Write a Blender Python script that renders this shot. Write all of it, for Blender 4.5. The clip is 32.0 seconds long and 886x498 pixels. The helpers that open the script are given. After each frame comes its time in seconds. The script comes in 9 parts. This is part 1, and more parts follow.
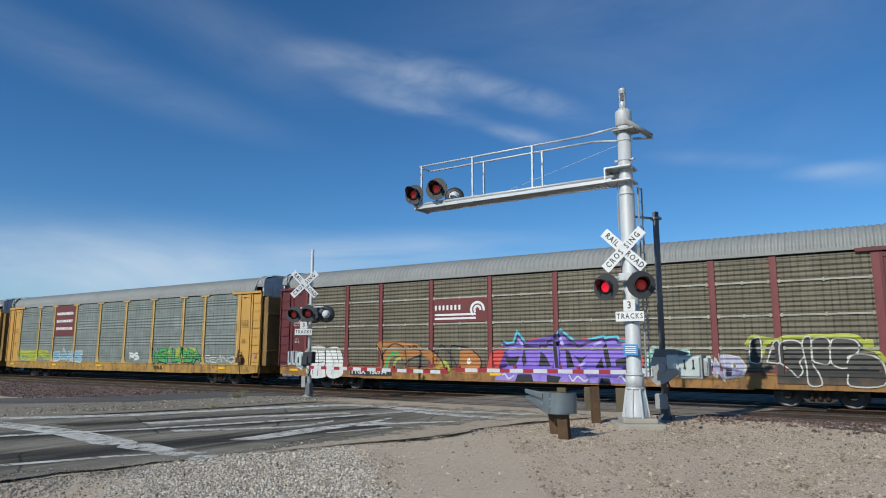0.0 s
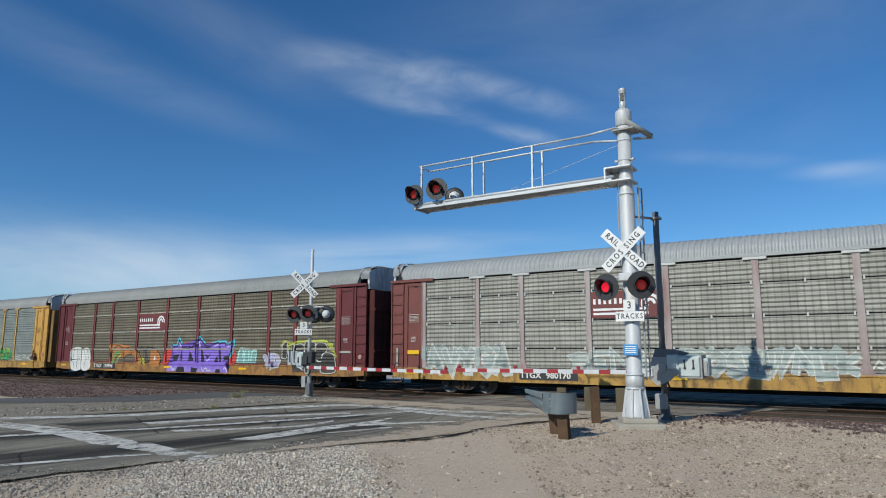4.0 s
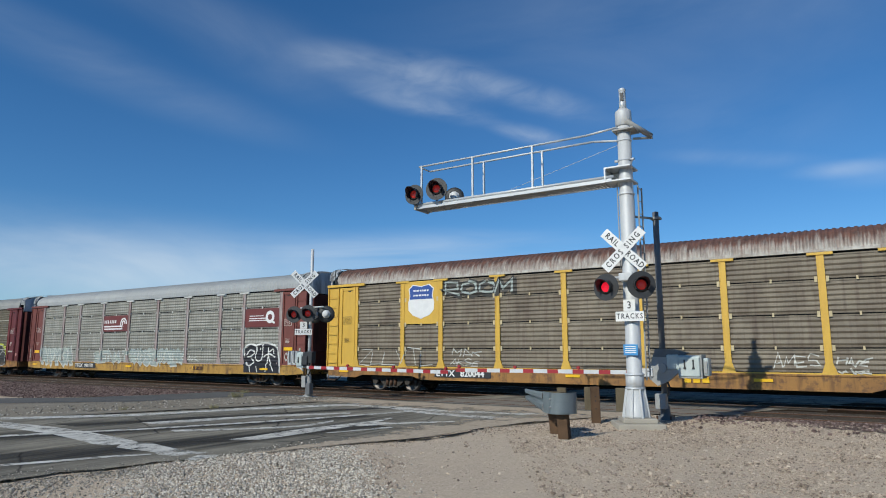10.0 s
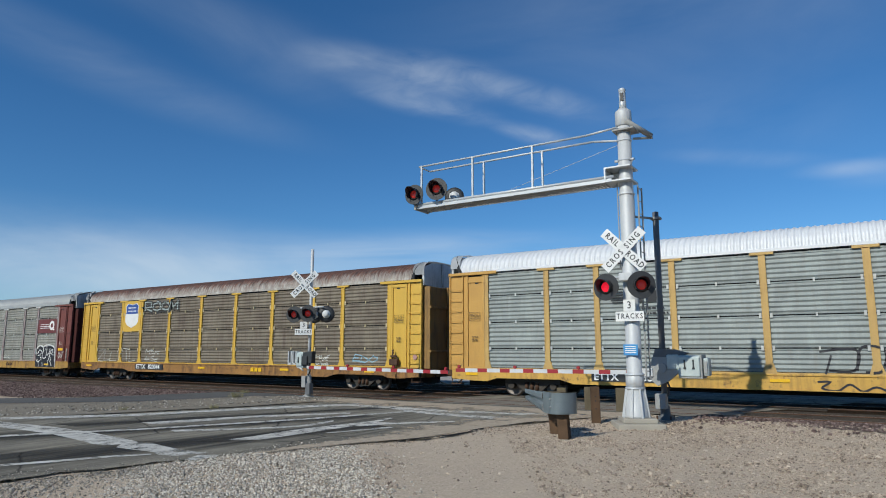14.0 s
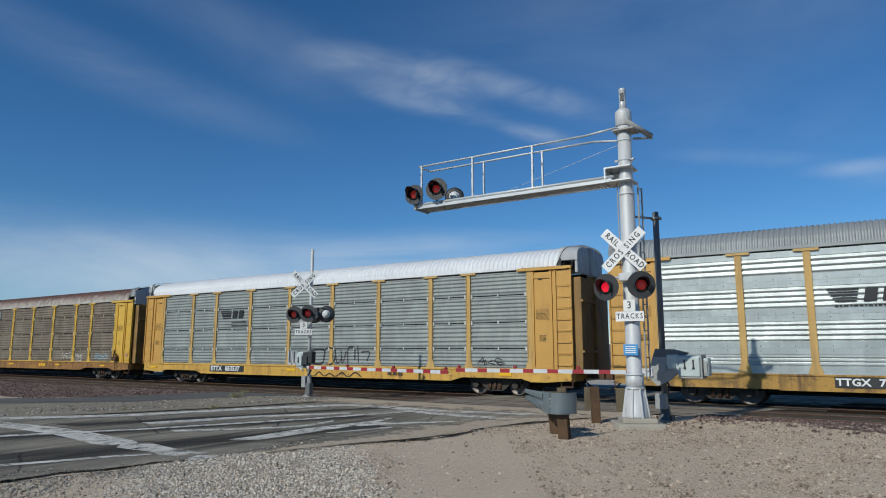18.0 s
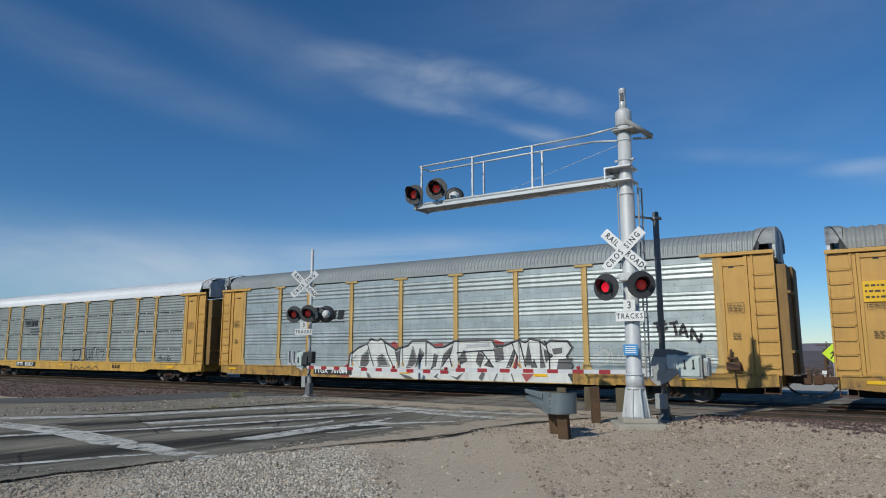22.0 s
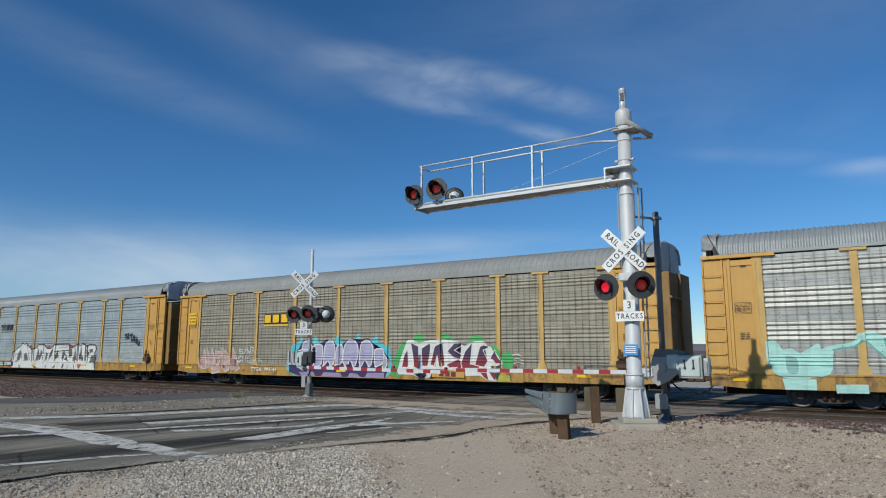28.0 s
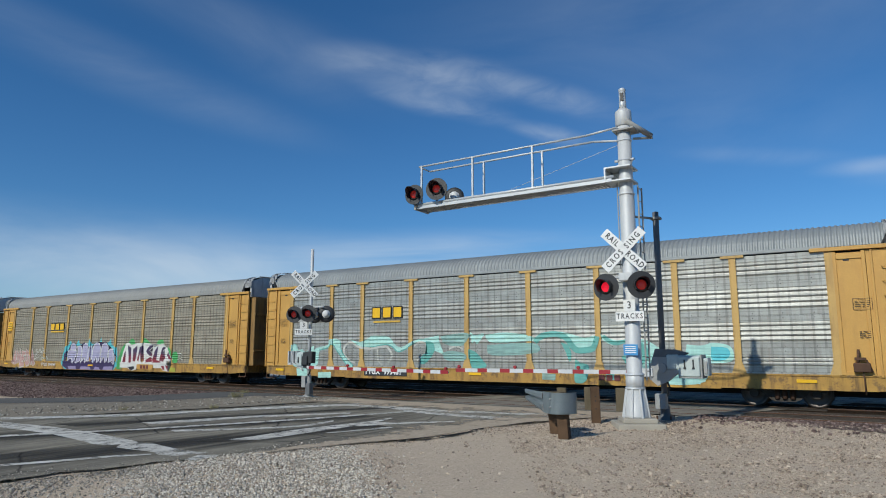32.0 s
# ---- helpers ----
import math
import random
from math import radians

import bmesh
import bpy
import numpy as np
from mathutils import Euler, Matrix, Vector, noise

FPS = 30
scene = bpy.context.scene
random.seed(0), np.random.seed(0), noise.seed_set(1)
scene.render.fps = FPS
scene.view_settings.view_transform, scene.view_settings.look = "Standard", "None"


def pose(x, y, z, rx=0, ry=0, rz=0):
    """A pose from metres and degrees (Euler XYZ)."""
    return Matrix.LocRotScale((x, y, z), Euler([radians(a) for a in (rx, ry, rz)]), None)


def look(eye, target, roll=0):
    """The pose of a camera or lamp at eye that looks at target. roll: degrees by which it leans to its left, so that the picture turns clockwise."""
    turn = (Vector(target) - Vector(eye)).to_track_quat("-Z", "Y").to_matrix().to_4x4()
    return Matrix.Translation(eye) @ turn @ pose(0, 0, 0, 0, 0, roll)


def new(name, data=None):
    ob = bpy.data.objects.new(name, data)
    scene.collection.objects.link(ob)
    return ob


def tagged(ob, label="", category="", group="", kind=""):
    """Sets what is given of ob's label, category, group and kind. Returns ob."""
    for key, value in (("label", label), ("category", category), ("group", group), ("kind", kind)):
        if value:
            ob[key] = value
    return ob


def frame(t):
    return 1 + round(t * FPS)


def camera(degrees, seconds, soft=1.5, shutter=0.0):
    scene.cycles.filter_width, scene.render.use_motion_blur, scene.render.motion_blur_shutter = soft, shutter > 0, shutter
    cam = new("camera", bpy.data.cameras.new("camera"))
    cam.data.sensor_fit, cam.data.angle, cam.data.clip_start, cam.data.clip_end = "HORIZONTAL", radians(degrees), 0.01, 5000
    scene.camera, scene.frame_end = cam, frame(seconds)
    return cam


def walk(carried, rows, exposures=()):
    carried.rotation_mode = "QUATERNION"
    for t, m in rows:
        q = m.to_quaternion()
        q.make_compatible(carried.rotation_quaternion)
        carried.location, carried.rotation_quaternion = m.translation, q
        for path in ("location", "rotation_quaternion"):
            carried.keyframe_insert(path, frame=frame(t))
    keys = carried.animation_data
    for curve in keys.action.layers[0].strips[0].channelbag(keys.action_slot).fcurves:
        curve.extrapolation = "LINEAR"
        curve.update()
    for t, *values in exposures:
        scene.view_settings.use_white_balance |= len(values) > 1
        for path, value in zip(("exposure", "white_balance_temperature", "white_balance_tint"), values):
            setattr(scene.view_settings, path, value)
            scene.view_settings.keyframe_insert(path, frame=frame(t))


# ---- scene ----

# ================= camera =================
cam = camera(68.44, 32.0, soft=1.0)
EYE = Vector((0.0, 0.0, 1.66))
AIM = EYE + Vector((-0.53614, 0.83001, 0.15375)) * 20
walk(cam, [(0.0, look(EYE, AIM)), (32.0, look(EYE, AIM))],
     [(0.0, 0.0, 6250, 5), (12.0, 0.0, 6250, 5), (16.0, -0.12, 6250, 5), (19.0, -0.21, 6250, 5), (23.0, -0.24, 6250, 5), (27.0, -0.12, 6250, 5), (32.0, -0.1, 6250, 5)])

# ================= world, sun =================
SUN_DIR = Vector((-0.127, -0.8197, 0.5585)).normalized()
world = bpy.data.worlds.new("world")
scene.world = world
world.use_nodes = True
wn, wl = world.node_tree.nodes, world.node_tree.links
sky = wn.new("ShaderNodeTexSky")
sky.sky_type = "NISHITA"
sky.sun_disc = False
sky.sun_elevation = math.asin(SUN_DIR.z)
sky.sun_rotation = math.atan2(SUN_DIR.x, SUN_DIR.y)
sky.altitude = 600.0
sky.air_density, sky.dust_density, sky.ozone_density = 1.0, 0.0, 7.0
deep = wn.new("ShaderNodeHueSaturation")
deep.inputs["Saturation"].default_value = 1.13
wl.new(sky.outputs["Color"], deep.inputs["Color"])
wl.new(deep.outputs["Color"], wn["Background"].inputs["Color"])
wn["Background"].inputs["Strength"].default_value = 0.1
sun = new("sun", bpy.data.lights.new("sun", "SUN"))
sun.data.energy = 3.7
sun.data.angle = radians(0.53)
sun.data.color = (1.0, 0.94, 0.84)
sun.matrix_world = look(SUN_DIR * 60, (0, 0, 0))

# ================= material helpers =================


def shader(name):
    m = bpy.data.materials.new(name)
    m.use_nodes = True
    nt = m.node_tree
    return m, nt, nt.nodes["Principled BSDF"]


def node(nt, kind, **sockets):
    n = nt.nodes.new("ShaderNode" + kind)
    for k, v in sockets.items():
        n.inputs[k.replace("_", " ")].default_value = v
    return n


def coords(nt, scale=(1, 1, 1), wander=True):
    """Object coordinates, shifted at random from piece to piece."""
    tc = node(nt, "TexCoord")
    mp = node(nt, "Mapping")
    mp.inputs["Scale"].default_value = scale
    nt.links.new(tc.outputs["Object"], mp.inputs["Vector"])
    if wander:
        oi = node(nt, "ObjectInfo")
        mul = node(nt, "Math")
        mul.operation = "MULTIPLY"
        mul.inputs[1].default_value = 37.0
        nt.links.new(oi.outputs["Random"], mul.inputs[0])
        nt.links.new(mul.outputs[0], mp.inputs["Location"])
    return mp.outputs["Vector"]


def noise_fac(nt, vec, scale, detail=4.0, lo=0.35, hi=0.65, rough=0.6):
    n = node(nt, "TexNoise", Scale=scale, Detail=detail, Roughness=rough)
    nt.links.new(vec, n.inputs["Vector"])
    r = node(nt, "MapRange")
    r.inputs["From Min"].default_value, r.inputs["From Max"].default_value = lo, hi
    nt.links.new(n.outputs["Fac"], r.inputs["Value"])
    return r.outputs["Result"]


def mix(nt, fac, a, b, how="MIX"):
    m = node(nt, "Mix")
    m.data_type, m.blend_type = "RGBA", how
    for s, v in ((m.inputs[0], fac), (m.inputs[6], a), (m.inputs[7], b)):
        if isinstance(v, (tuple, list)):
            s.default_value = (*v[:3], 1)
        elif isinstance(v, (int, float)):
            s.default_value = v
        else:
            nt.links.new(v, s)
    return m.outputs[2]


def times(nt, a, k):
    m = node(nt, "Math")
    m.operation = "MULTIPLY"
    nt.links.new(a, m.inputs[0])
    if isinstance(k, (int, float)):
        m.inputs[1].default_value = k
    else:
        nt.links.new(k, m.inputs[1])
    return m.outputs[0]


def bump(nt, b, height, strength, distance):
    n = node(nt, "Bump", Strength=strength, Distance=distance)
    nt.links.new(height, n.inputs["Height"])
    nt.links.new(n.outputs["Normal"], b.inputs["Normal"])
    return n


def paint(name, base, dark=None, rough=0.55, metal=0.0, coarse=1.3, fine=22.0, streak=None, streak_amount=0.5, grain=0.15, spots=None, wander=True, spread_=0.58):
    """Weathered paint or metal: two scales of variation, run-down streaks and spots of rust."""
    m, nt, b = shader(name)
    dark = dark or tuple(c * 0.62 for c in base)
    v = coords(nt, wander=wander)
    col = mix(nt, times(nt, noise_fac(nt, v, coarse, lo=0.3, hi=0.75), 0.8), base, dark)
    f = noise_fac(nt, v, fine, 6.0, 0.3, 0.7)
    col = mix(nt, times(nt, f, 0.35), col, tuple(c * 0.7 for c in base))
    if streak:
        sv = coords(nt, (1.3, 1.3, 0.2), wander)
        s = noise_fac(nt, sv, 3.0, 5.0, 0.5, 0.72)
        col = mix(nt, times(nt, s, streak_amount), col, streak)
    if spots:
        s = noise_fac(nt, v, 3.4, 7.0, spread_, spread_ + 0.1, 0.7)
        col = mix(nt, times(nt, s, 0.75), col, spots)
    nt.links.new(col, b.inputs["Base Color"])
    b.inputs["Roughness"].default_value = rough
    b.inputs["Metallic"].default_value = metal
    if rough > 0.7:
        b.inputs["Specular IOR Level"].default_value = 0.1
    bump(nt, b, f, grain, 0.01)
    return m


def panel_metal(name, base, dark, rough, metal, columns=0.0, stain=(0.12, 0.08, 0.05), stain_amount=0.4, pitch=0.21):
    """Perforated galvanised side sheet: grime, run-down stains, rows of holes."""
    m, nt, b = shader(name)
    v = coords(nt)
    col = mix(nt, noise_fac(nt, v, 0.9, 5.0, 0.3, 0.7), base, dark)
    sv = coords(nt, (3.2, 1, 0.16))
    col = mix(nt, times(nt, noise_fac(nt, sv, 2.4, 6.0, 0.5, 0.75), stain_amount), col, stain)
    wash = noise_fac(nt, coords(nt, (1.6, 1, 0.5)), 1.7, 6.0, 0.48, 0.72)
    col = mix(nt, times(nt, wash, 0.4), col, tuple(min(0.8, c * 1.35 + 0.03) for c in base))
    f = noise_fac(nt, v, 30.0, 6.0, 0.3, 0.7)
    col = mix(nt, times(nt, f, 0.3), col, tuple(c * 0.55 for c in base))
    if columns:
        tc = node(nt, "TexCoord")
        sep = node(nt, "SeparateXYZ")
        nt.links.new(tc.outputs["Object"], sep.inputs[0])
        total = None
        for axis, p, w in (("X", pitch, 0.24), ("Z", 0.125, 0.22)):
            d = node(nt, "Math")
            d.operation = "DIVIDE"
            d.inputs[1].default_value = p
            nt.links.new(sep.outputs[axis], d.inputs[0])
            fr = node(nt, "Math")
            fr.operation = "FRACT"
            nt.links.new(d.outputs[0], fr.inputs[0])
            lt = node(nt, "Math")
            lt.operation = "LESS_THAN"
            lt.inputs[1].default_value = w
            nt.links.new(fr.outputs[0], lt.inputs[0])
            uneven = times(nt, lt.outputs[0], noise_fac(nt, coords(nt, (2.5, 1, 0.8)), 2.0, 3.0, 0.2, 0.7))
            col = mix(nt, times(nt, uneven, columns), col, tuple(c * 0.28 for c in dark))
    nt.links.new(col, b.inputs["Base Color"])
    b.inputs["Roughness"].default_value = rough
    b.inputs["Metallic"].default_value = metal
    bump(nt, b, f, 0.12, 0.01)
    return m


def plain(name, base, rough=0.5, metal=0.0, emit=0.0):
    m, nt, b = shader(name)
    v = coords(nt)
    f = noise_fac(nt, v, 9.0, 5.0, 0.3, 0.7)
    nt.links.new(mix(nt, times(nt, f, 0.3), base, tuple(c * 0.7 for c in base)), b.inputs["Base Color"])
    b.inputs["Roughness"].default_value = rough
    b.inputs["Metallic"].default_value = metal
    if emit:
        b.inputs["Emission Color"].default_value = (*base, 1)
        b.inputs["Emission Strength"].default_value = emit
    return m


def spray(name, base, cover=0.93, low=None, turn=1.35):
    """Sprayed paint, a little thin in places; with low, it fades to that colour below the height turn."""
    m, nt, b = shader(name)
    v = coords(nt, wander=False)
    if low:
        sep = node(nt, "SeparateXYZ")
        nt.links.new(v, sep.inputs[0])
        add = node(nt, "Math")
        add.operation = "MULTIPLY_ADD"
        add.inputs[1].default_value = 0.5
        nt.links.new(noise_fac(nt, v, 2.5, 4.0, 0.2, 0.8), add.inputs[0])
        nt.links.new(sep.outputs["Z"], add.inputs[2])
        r = node(nt, "MapRange")
        r.inputs["From Min"].default_value, r.inputs["From Max"].default_value = turn + 0.15, turn + 0.4
        nt.links.new(add.outputs[0], r.inputs["Value"])
        base_in = mix(nt, r.outputs["Result"], low, base)
    else:
        base_in = base
    col = mix(nt, times(nt, noise_fac(nt, v, 2.2, 5.0, 0.3, 0.7), 0.28), base_in, tuple(0.5 * c + 0.015 for c in base))
    dirt = noise_fac(nt, coords(nt, (2.4, 1, 0.25), False), 2.0, 6.0, 0.5, 0.75)
    col = mix(nt, times(nt, dirt, 0.4), col, tuple(0.3 * c + 0.03 for c in base))
    nt.links.new(col, b.inputs["Base Color"])
    b.inputs["Roughness"].default_value = 0.6
    thin = noise_fac(nt, coords(nt, (0.9, 1, 9.0), False), 1.6, 5.0, 0.2, 0.75)
    r = node(nt, "MapRange")
    r.inputs["To Min"].default_value, r.inputs["To Max"].default_value = cover - 0.12, 1.0
    nt.links.new(thin, r.inputs["Value"])
    nt.links.new(r.outputs["Result"], b.inputs["Alpha"])
    return m


STEEL = paint("galvanised_steel", (0.6, 0.62, 0.63), (0.44, 0.46, 0.47), 0.5, 0.25, 2.0, 40.0, grain=0.05)
ALU = paint("aluminium_paint", (0.6, 0.61, 0.61), (0.47, 0.48, 0.48), 0.55, 0.12, 1.6, 30.0, (0.3, 0.29, 0.27), 0.35, 0.04)
DULL = paint("grey_cast_metal", (0.35, 0.35, 0.335), (0.24, 0.24, 0.23), 0.7, 0.0, 2.5, 30.0)
PALEBOX = paint("pale_green_grey_paint", (0.5, 0.56, 0.54), (0.38, 0.43, 0.42), 0.5, 0.0, 3.0, 30.0)
BLACKP = paint("black_paint", (0.034, 0.036, 0.038), (0.02, 0.02, 0.022), 0.55)
WHITEP = paint("white_sheeting", (0.8, 0.8, 0.78), (0.66, 0.66, 0.64), 0.45, 0, 3.0, 30.0, grain=0.03)
INK = plain("black_ink", (0.015, 0.015, 0.017), 0.5)
REDS = paint("red_sheeting", (0.36, 0.022, 0.03), (0.24, 0.02, 0.025), 0.45)
STRIPEW = paint("dulled_white_sheeting", (0.64, 0.65, 0.66), (0.48, 0.49, 0.5), 0.5, 0, 3.0, 30.0)
REDOFF = plain("red_lens", (0.16, 0.008, 0.008), 0.2)
REDON = plain("lit_red_lens", (0.85, 0.012, 0.035), 0.25, 0, 0.75)
REDMID = plain("faintly_lit_red_lens", (0.42, 0.025, 0.02), 0.25, 0, 0.22)
BLUE = paint("blue_sign", (0.06, 0.3, 0.62), (0.05, 0.24, 0.52), 0.5)
# planks of the train's track: shade under the cars painted in as dark concrete
SHADECONC = paint("shade_darkened_concrete", (0.07, 0.058, 0.046), (0.04, 0.034, 0.028), 0.9, 0, 1.2, 40.0, grain=0.5)
DARKCONC = paint("worn_dark_concrete", (0.25, 0.225, 0.19), (0.14, 0.124, 0.105), 0.9, 0, 1.2, 40.0, grain=0.5)
PALE = paint("pale_grey_housing", (0.7, 0.71, 0.7), (0.55, 0.56, 0.55), 0.5)
CONC = paint("concrete", (0.46, 0.42, 0.35), (0.33, 0.3, 0.25), 0.9, 0, 2.4, 45.0, grain=0.5)
TIMBER = paint("weathered_timber", (0.13, 0.08, 0.048), (0.06, 0.04, 0.026), 0.85, 0, 3.0, 35.0, (0.05, 0.032, 0.022), 0.7, 0.6)
PALEWOOD = paint("olive_weathered_wood", (0.16, 0.13, 0.085), (0.09, 0.075, 0.05), 0.9, 0, 3.0, 35.0, (0.05, 0.04, 0.03), 0.6, 0.5)
DARKST = paint("dark_grey_steel", (0.15, 0.155, 0.16), (0.09, 0.094, 0.098), 0.6, 0.1, 2.5, 30.0)
GALV = paint("galvanised_rail", (0.4, 0.46, 0.48), (0.28, 0.33, 0.35), 0.45, 0.25, 1.8, 30.0, grain=0.05)
LIMEY = paint("fluorescent_yellow_green", (0.62, 0.85, 0.02), (0.55, 0.75, 0.02), 0.5)
RUST = paint("rusty_steel", (0.13, 0.075, 0.05), (0.07, 0.045, 0.032), 0.75, 0.2, 3.0, 40.0, grain=0.3)
RAILTOP = paint("polished_rail", (0.36, 0.34, 0.32), (0.22, 0.2, 0.18), 0.5, 0.6)
CREO = paint("creosoted_tie", (0.055, 0.042, 0.033), (0.03, 0.024, 0.02), 0.9, 0, 2.0, 30.0, grain=0.5)


def stony(name, a, b_, c, size, relief, lanes=None, cracks=None, patch=0.5, patch_col=None):
    """Ground: stones or grit with patches of dust."""
    m, nt, b = shader(name)
    v = coords(nt, wander=False)
    vo = node(nt, "TexVoronoi", Scale=1.0 / size)
    nt.links.new(v, vo.inputs["Vector"])
    r = node(nt, "ValToRGB")
    r.color_ramp.elements[0].color, r.color_ramp.elements[1].color = (*a, 1), (*b_, 1)
    sep = node(nt, "SeparateXYZ")
    nt.links.new(vo.outputs["Color"], sep.inputs[0])
    nt.links.new(sep.outputs["X"], r.inputs["Fac"])
    col = mix(nt, times(nt, noise_fac(nt, v, 0.35, 6.0, 0.35, 0.65), patch), r.outputs["Color"], patch_col or c)
    col = mix(nt, times(nt, noise_fac(nt, v, 2.3, 7.0, 0.4, 0.7), 0.45), col, c)
    if lanes:      # wheel tracks and oil drawn out along the road
        mp = node(nt, "Mapping")
        mp.inputs["Rotation"].default_value = (0, 0, radians(26.7))
        mp.inputs["Scale"].default_value = (1.1, 0.07, 1)
        nt.links.new(v, mp.inputs["Vector"])
        col = mix(nt, times(nt, noise_fac(nt, mp.outputs["Vector"], 1.0, 6.0, 0.42, 0.62), 0.75), col, lanes)
        mp2 = node(nt, "Mapping")
        mp2.inputs["Rotation"].default_value = (0, 0, radians(26.7))
        mp2.inputs["Scale"].default_value = (3.5, 0.25, 1)
        nt.links.new(v, mp2.inputs["Vector"])
        col = mix(nt, times(nt, noise_fac(nt, mp2.outputs["Vector"], 1.3, 7.0, 0.5, 0.7), 0.6), col, c)
    grit = noise_fac(nt, v, 60.0, 5.0, 0.3, 0.7)
    col = mix(nt, times(nt, grit, 0.35), col, tuple(x * 0.55 for x in a))
    if cracks:
        cr = node(nt, "TexVoronoi", Scale=cracks)
        cr.feature = "DISTANCE_TO_EDGE"
        wob = node(nt, "TexNoise", Scale=1.3, Detail=6.0)
        nt.links.new(v, wob.inputs["Vector"])
        nt.links.new(mix(nt, 0.25, v, wob.outputs["Color"], "ADD"), cr.inputs["Vector"])
        lt = node(nt, "MapRange")
        lt.inputs["From Min"].default_value, lt.inputs["From Max"].default_value = 0.0, 0.012
        lt.inputs["To Min"].default_value, lt.inputs["To Max"].default_value = 0.75, 0.0
        nt.links.new(cr.outputs["Distance"], lt.inputs["Value"])
        col = mix(nt, lt.outputs["Result"], col, (0.02, 0.02, 0.02))
    nt.links.new(col, b.inputs["Base Color"])
    b.inputs["Roughness"].default_value = 0.95
    b.inputs["Specular IOR Level"].default_value = 0.03
    h = mix(nt, 0.5, vo.outputs["Distance"], grit)
    bump(nt, b, h, relief, size)
    return m


DIRT = stony("gravelly_dirt", (0.46, 0.37, 0.275), (0.71, 0.585, 0.45), (0.67, 0.545, 0.405), 0.028, 0.6, patch=0.6)
ASPHALT = stony("old_asphalt", (0.15, 0.14, 0.116), (0.24, 0.222, 0.182), (0.4, 0.36, 0.28), 0.02, 0.35, lanes=(0.06, 0.058, 0.054), cracks=0.33, patch=0.6)
NEWASPH = stony("dark_asphalt", (0.1, 0.099, 0.095), (0.15, 0.147, 0.14), (0.19, 0.183, 0.17), 0.02, 0.25, patch=0.4)
GUTTER = stony("dusty_concrete", (0.26, 0.23, 0.18), (0.36, 0.32, 0.26), (0.23, 0.2, 0.155), 0.03, 0.3, patch=0.6)
BALLAST = stony("red_brown_ballast", (0.14, 0.098, 0.084), (0.32, 0.24, 0.212), (0.2, 0.15, 0.13), 0.055, 1.0, patch=0.4)
TRACKBED = stony("dirty_ballast", (0.075, 0.061, 0.049), (0.2, 0.162, 0.13), (0.125, 0.102, 0.082), 0.05, 0.9, patch=0.6)
PALEROAD = stony("pale_gravel", (0.4, 0.37, 0.33), (0.5, 0.47, 0.42), (0.42, 0.39, 0.34), 0.03, 0.3)


def roadpaint():
    m, nt, b = shader("worn_road_paint")
    v = coords(nt, wander=False)
    nt.links.new(mix(nt, noise_fac(nt, v, 3.0, 5.0), (0.66, 0.64, 0.58), (0.48, 0.46, 0.41)), b.inputs["Base Color"])
    b.inputs["Roughness"].default_value = 0.9
    b.inputs["Specular IOR Level"].default_value = 0.05
    w = noise_fac(nt, v, 2.6, 10.0, 0.36, 0.52, 0.8)
    nt.links.new(w, b.inputs["Alpha"])
    return m


ROADPAINT = roadpaint()


def drift(name, base, other, streak=None, lo=0.42, hi=0.6):
    """Thin cover on the asphalt, thick at the sheet's one edge (v = 0) and gone at the other: dust, or oil in streaks along the road."""
    m, nt, b = shader(name)
    v = coords(nt, wander=False)
    nt.links.new(mix(nt, noise_fac(nt, v, 9.0, 7.0), base, other), b.inputs["Base Color"])
    b.inputs["Roughness"].default_value = 0.95
    b.inputs["Specular IOR Level"].default_value = 0.03
    uv = node(nt, "UVMap")
    uv.uv_map = "spread"
    sep = node(nt, "SeparateXYZ")
    nt.links.new(uv.outputs["UV"], sep.inputs[0])
    if streak:
        mp = node(nt, "Mapping")
        mp.inputs["Rotation"].default_value = (0, 0, radians(26.7))
        mp.inputs["Scale"].default_value = streak
        nt.links.new(v, mp.inputs["Vector"])
        v = mp.outputs["Vector"]
    n = node(nt, "TexNoise", Scale=1.0 if streak else 1.6, Detail=9.0, Roughness=0.68)
    nt.links.new(v, n.inputs["Vector"])
    sub = node(nt, "Math")
    sub.operation = "MULTIPLY_ADD"
    sub.inputs[1].default_value = -0.55
    nt.links.new(sep.outputs["Y"], sub.inputs[0])
    nt.links.new(n.outputs["Fac"], sub.inputs[2])
    r = node(nt, "MapRange")
    r.inputs["From Min"].default_value, r.inputs["From Max"].default_value = lo - 0.28, hi - 0.28
    r.inputs["To Max"].default_value = 0.68 if streak else 0.85
    nt.links.new(sub.outputs[0], r.inputs["Value"])
    nt.links.new(r.outputs["Result"], b.inputs["Alpha"])
    return m


DUST = drift("drifted_dust", (0.56, 0.46, 0.345), (0.42, 0.35, 0.265))
TYREMARK = drift("tyre_darkened_asphalt", (0.045, 0.044, 0.043), (0.07, 0.068, 0.064), (2.6, 0.12, 1), 0.36, 0.7)

# ================= mesh helpers =================


def mesh_of(name, bm, mats):
    me = bpy.data.meshes.new(name)
    bm.normal_update()
    bm.to_mesh(me)
    bm.free()
    for m in mats if isinstance(mats, (list, tuple)) else [mats]:
        me.materials.append(m)
    return me


def part(name, bm, material, parent=None, label="", at=None):
    ob = new(name, mesh_of(name, bm, material))
    if parent:
        ob.parent = parent
    if at is not None:
        ob.matrix_basis = at
    return tagged(ob, label)


def piece(name, me, parent, at):
    ob = new(name, me)
    ob.parent = parent
    ob.matrix_basis = at
    return ob


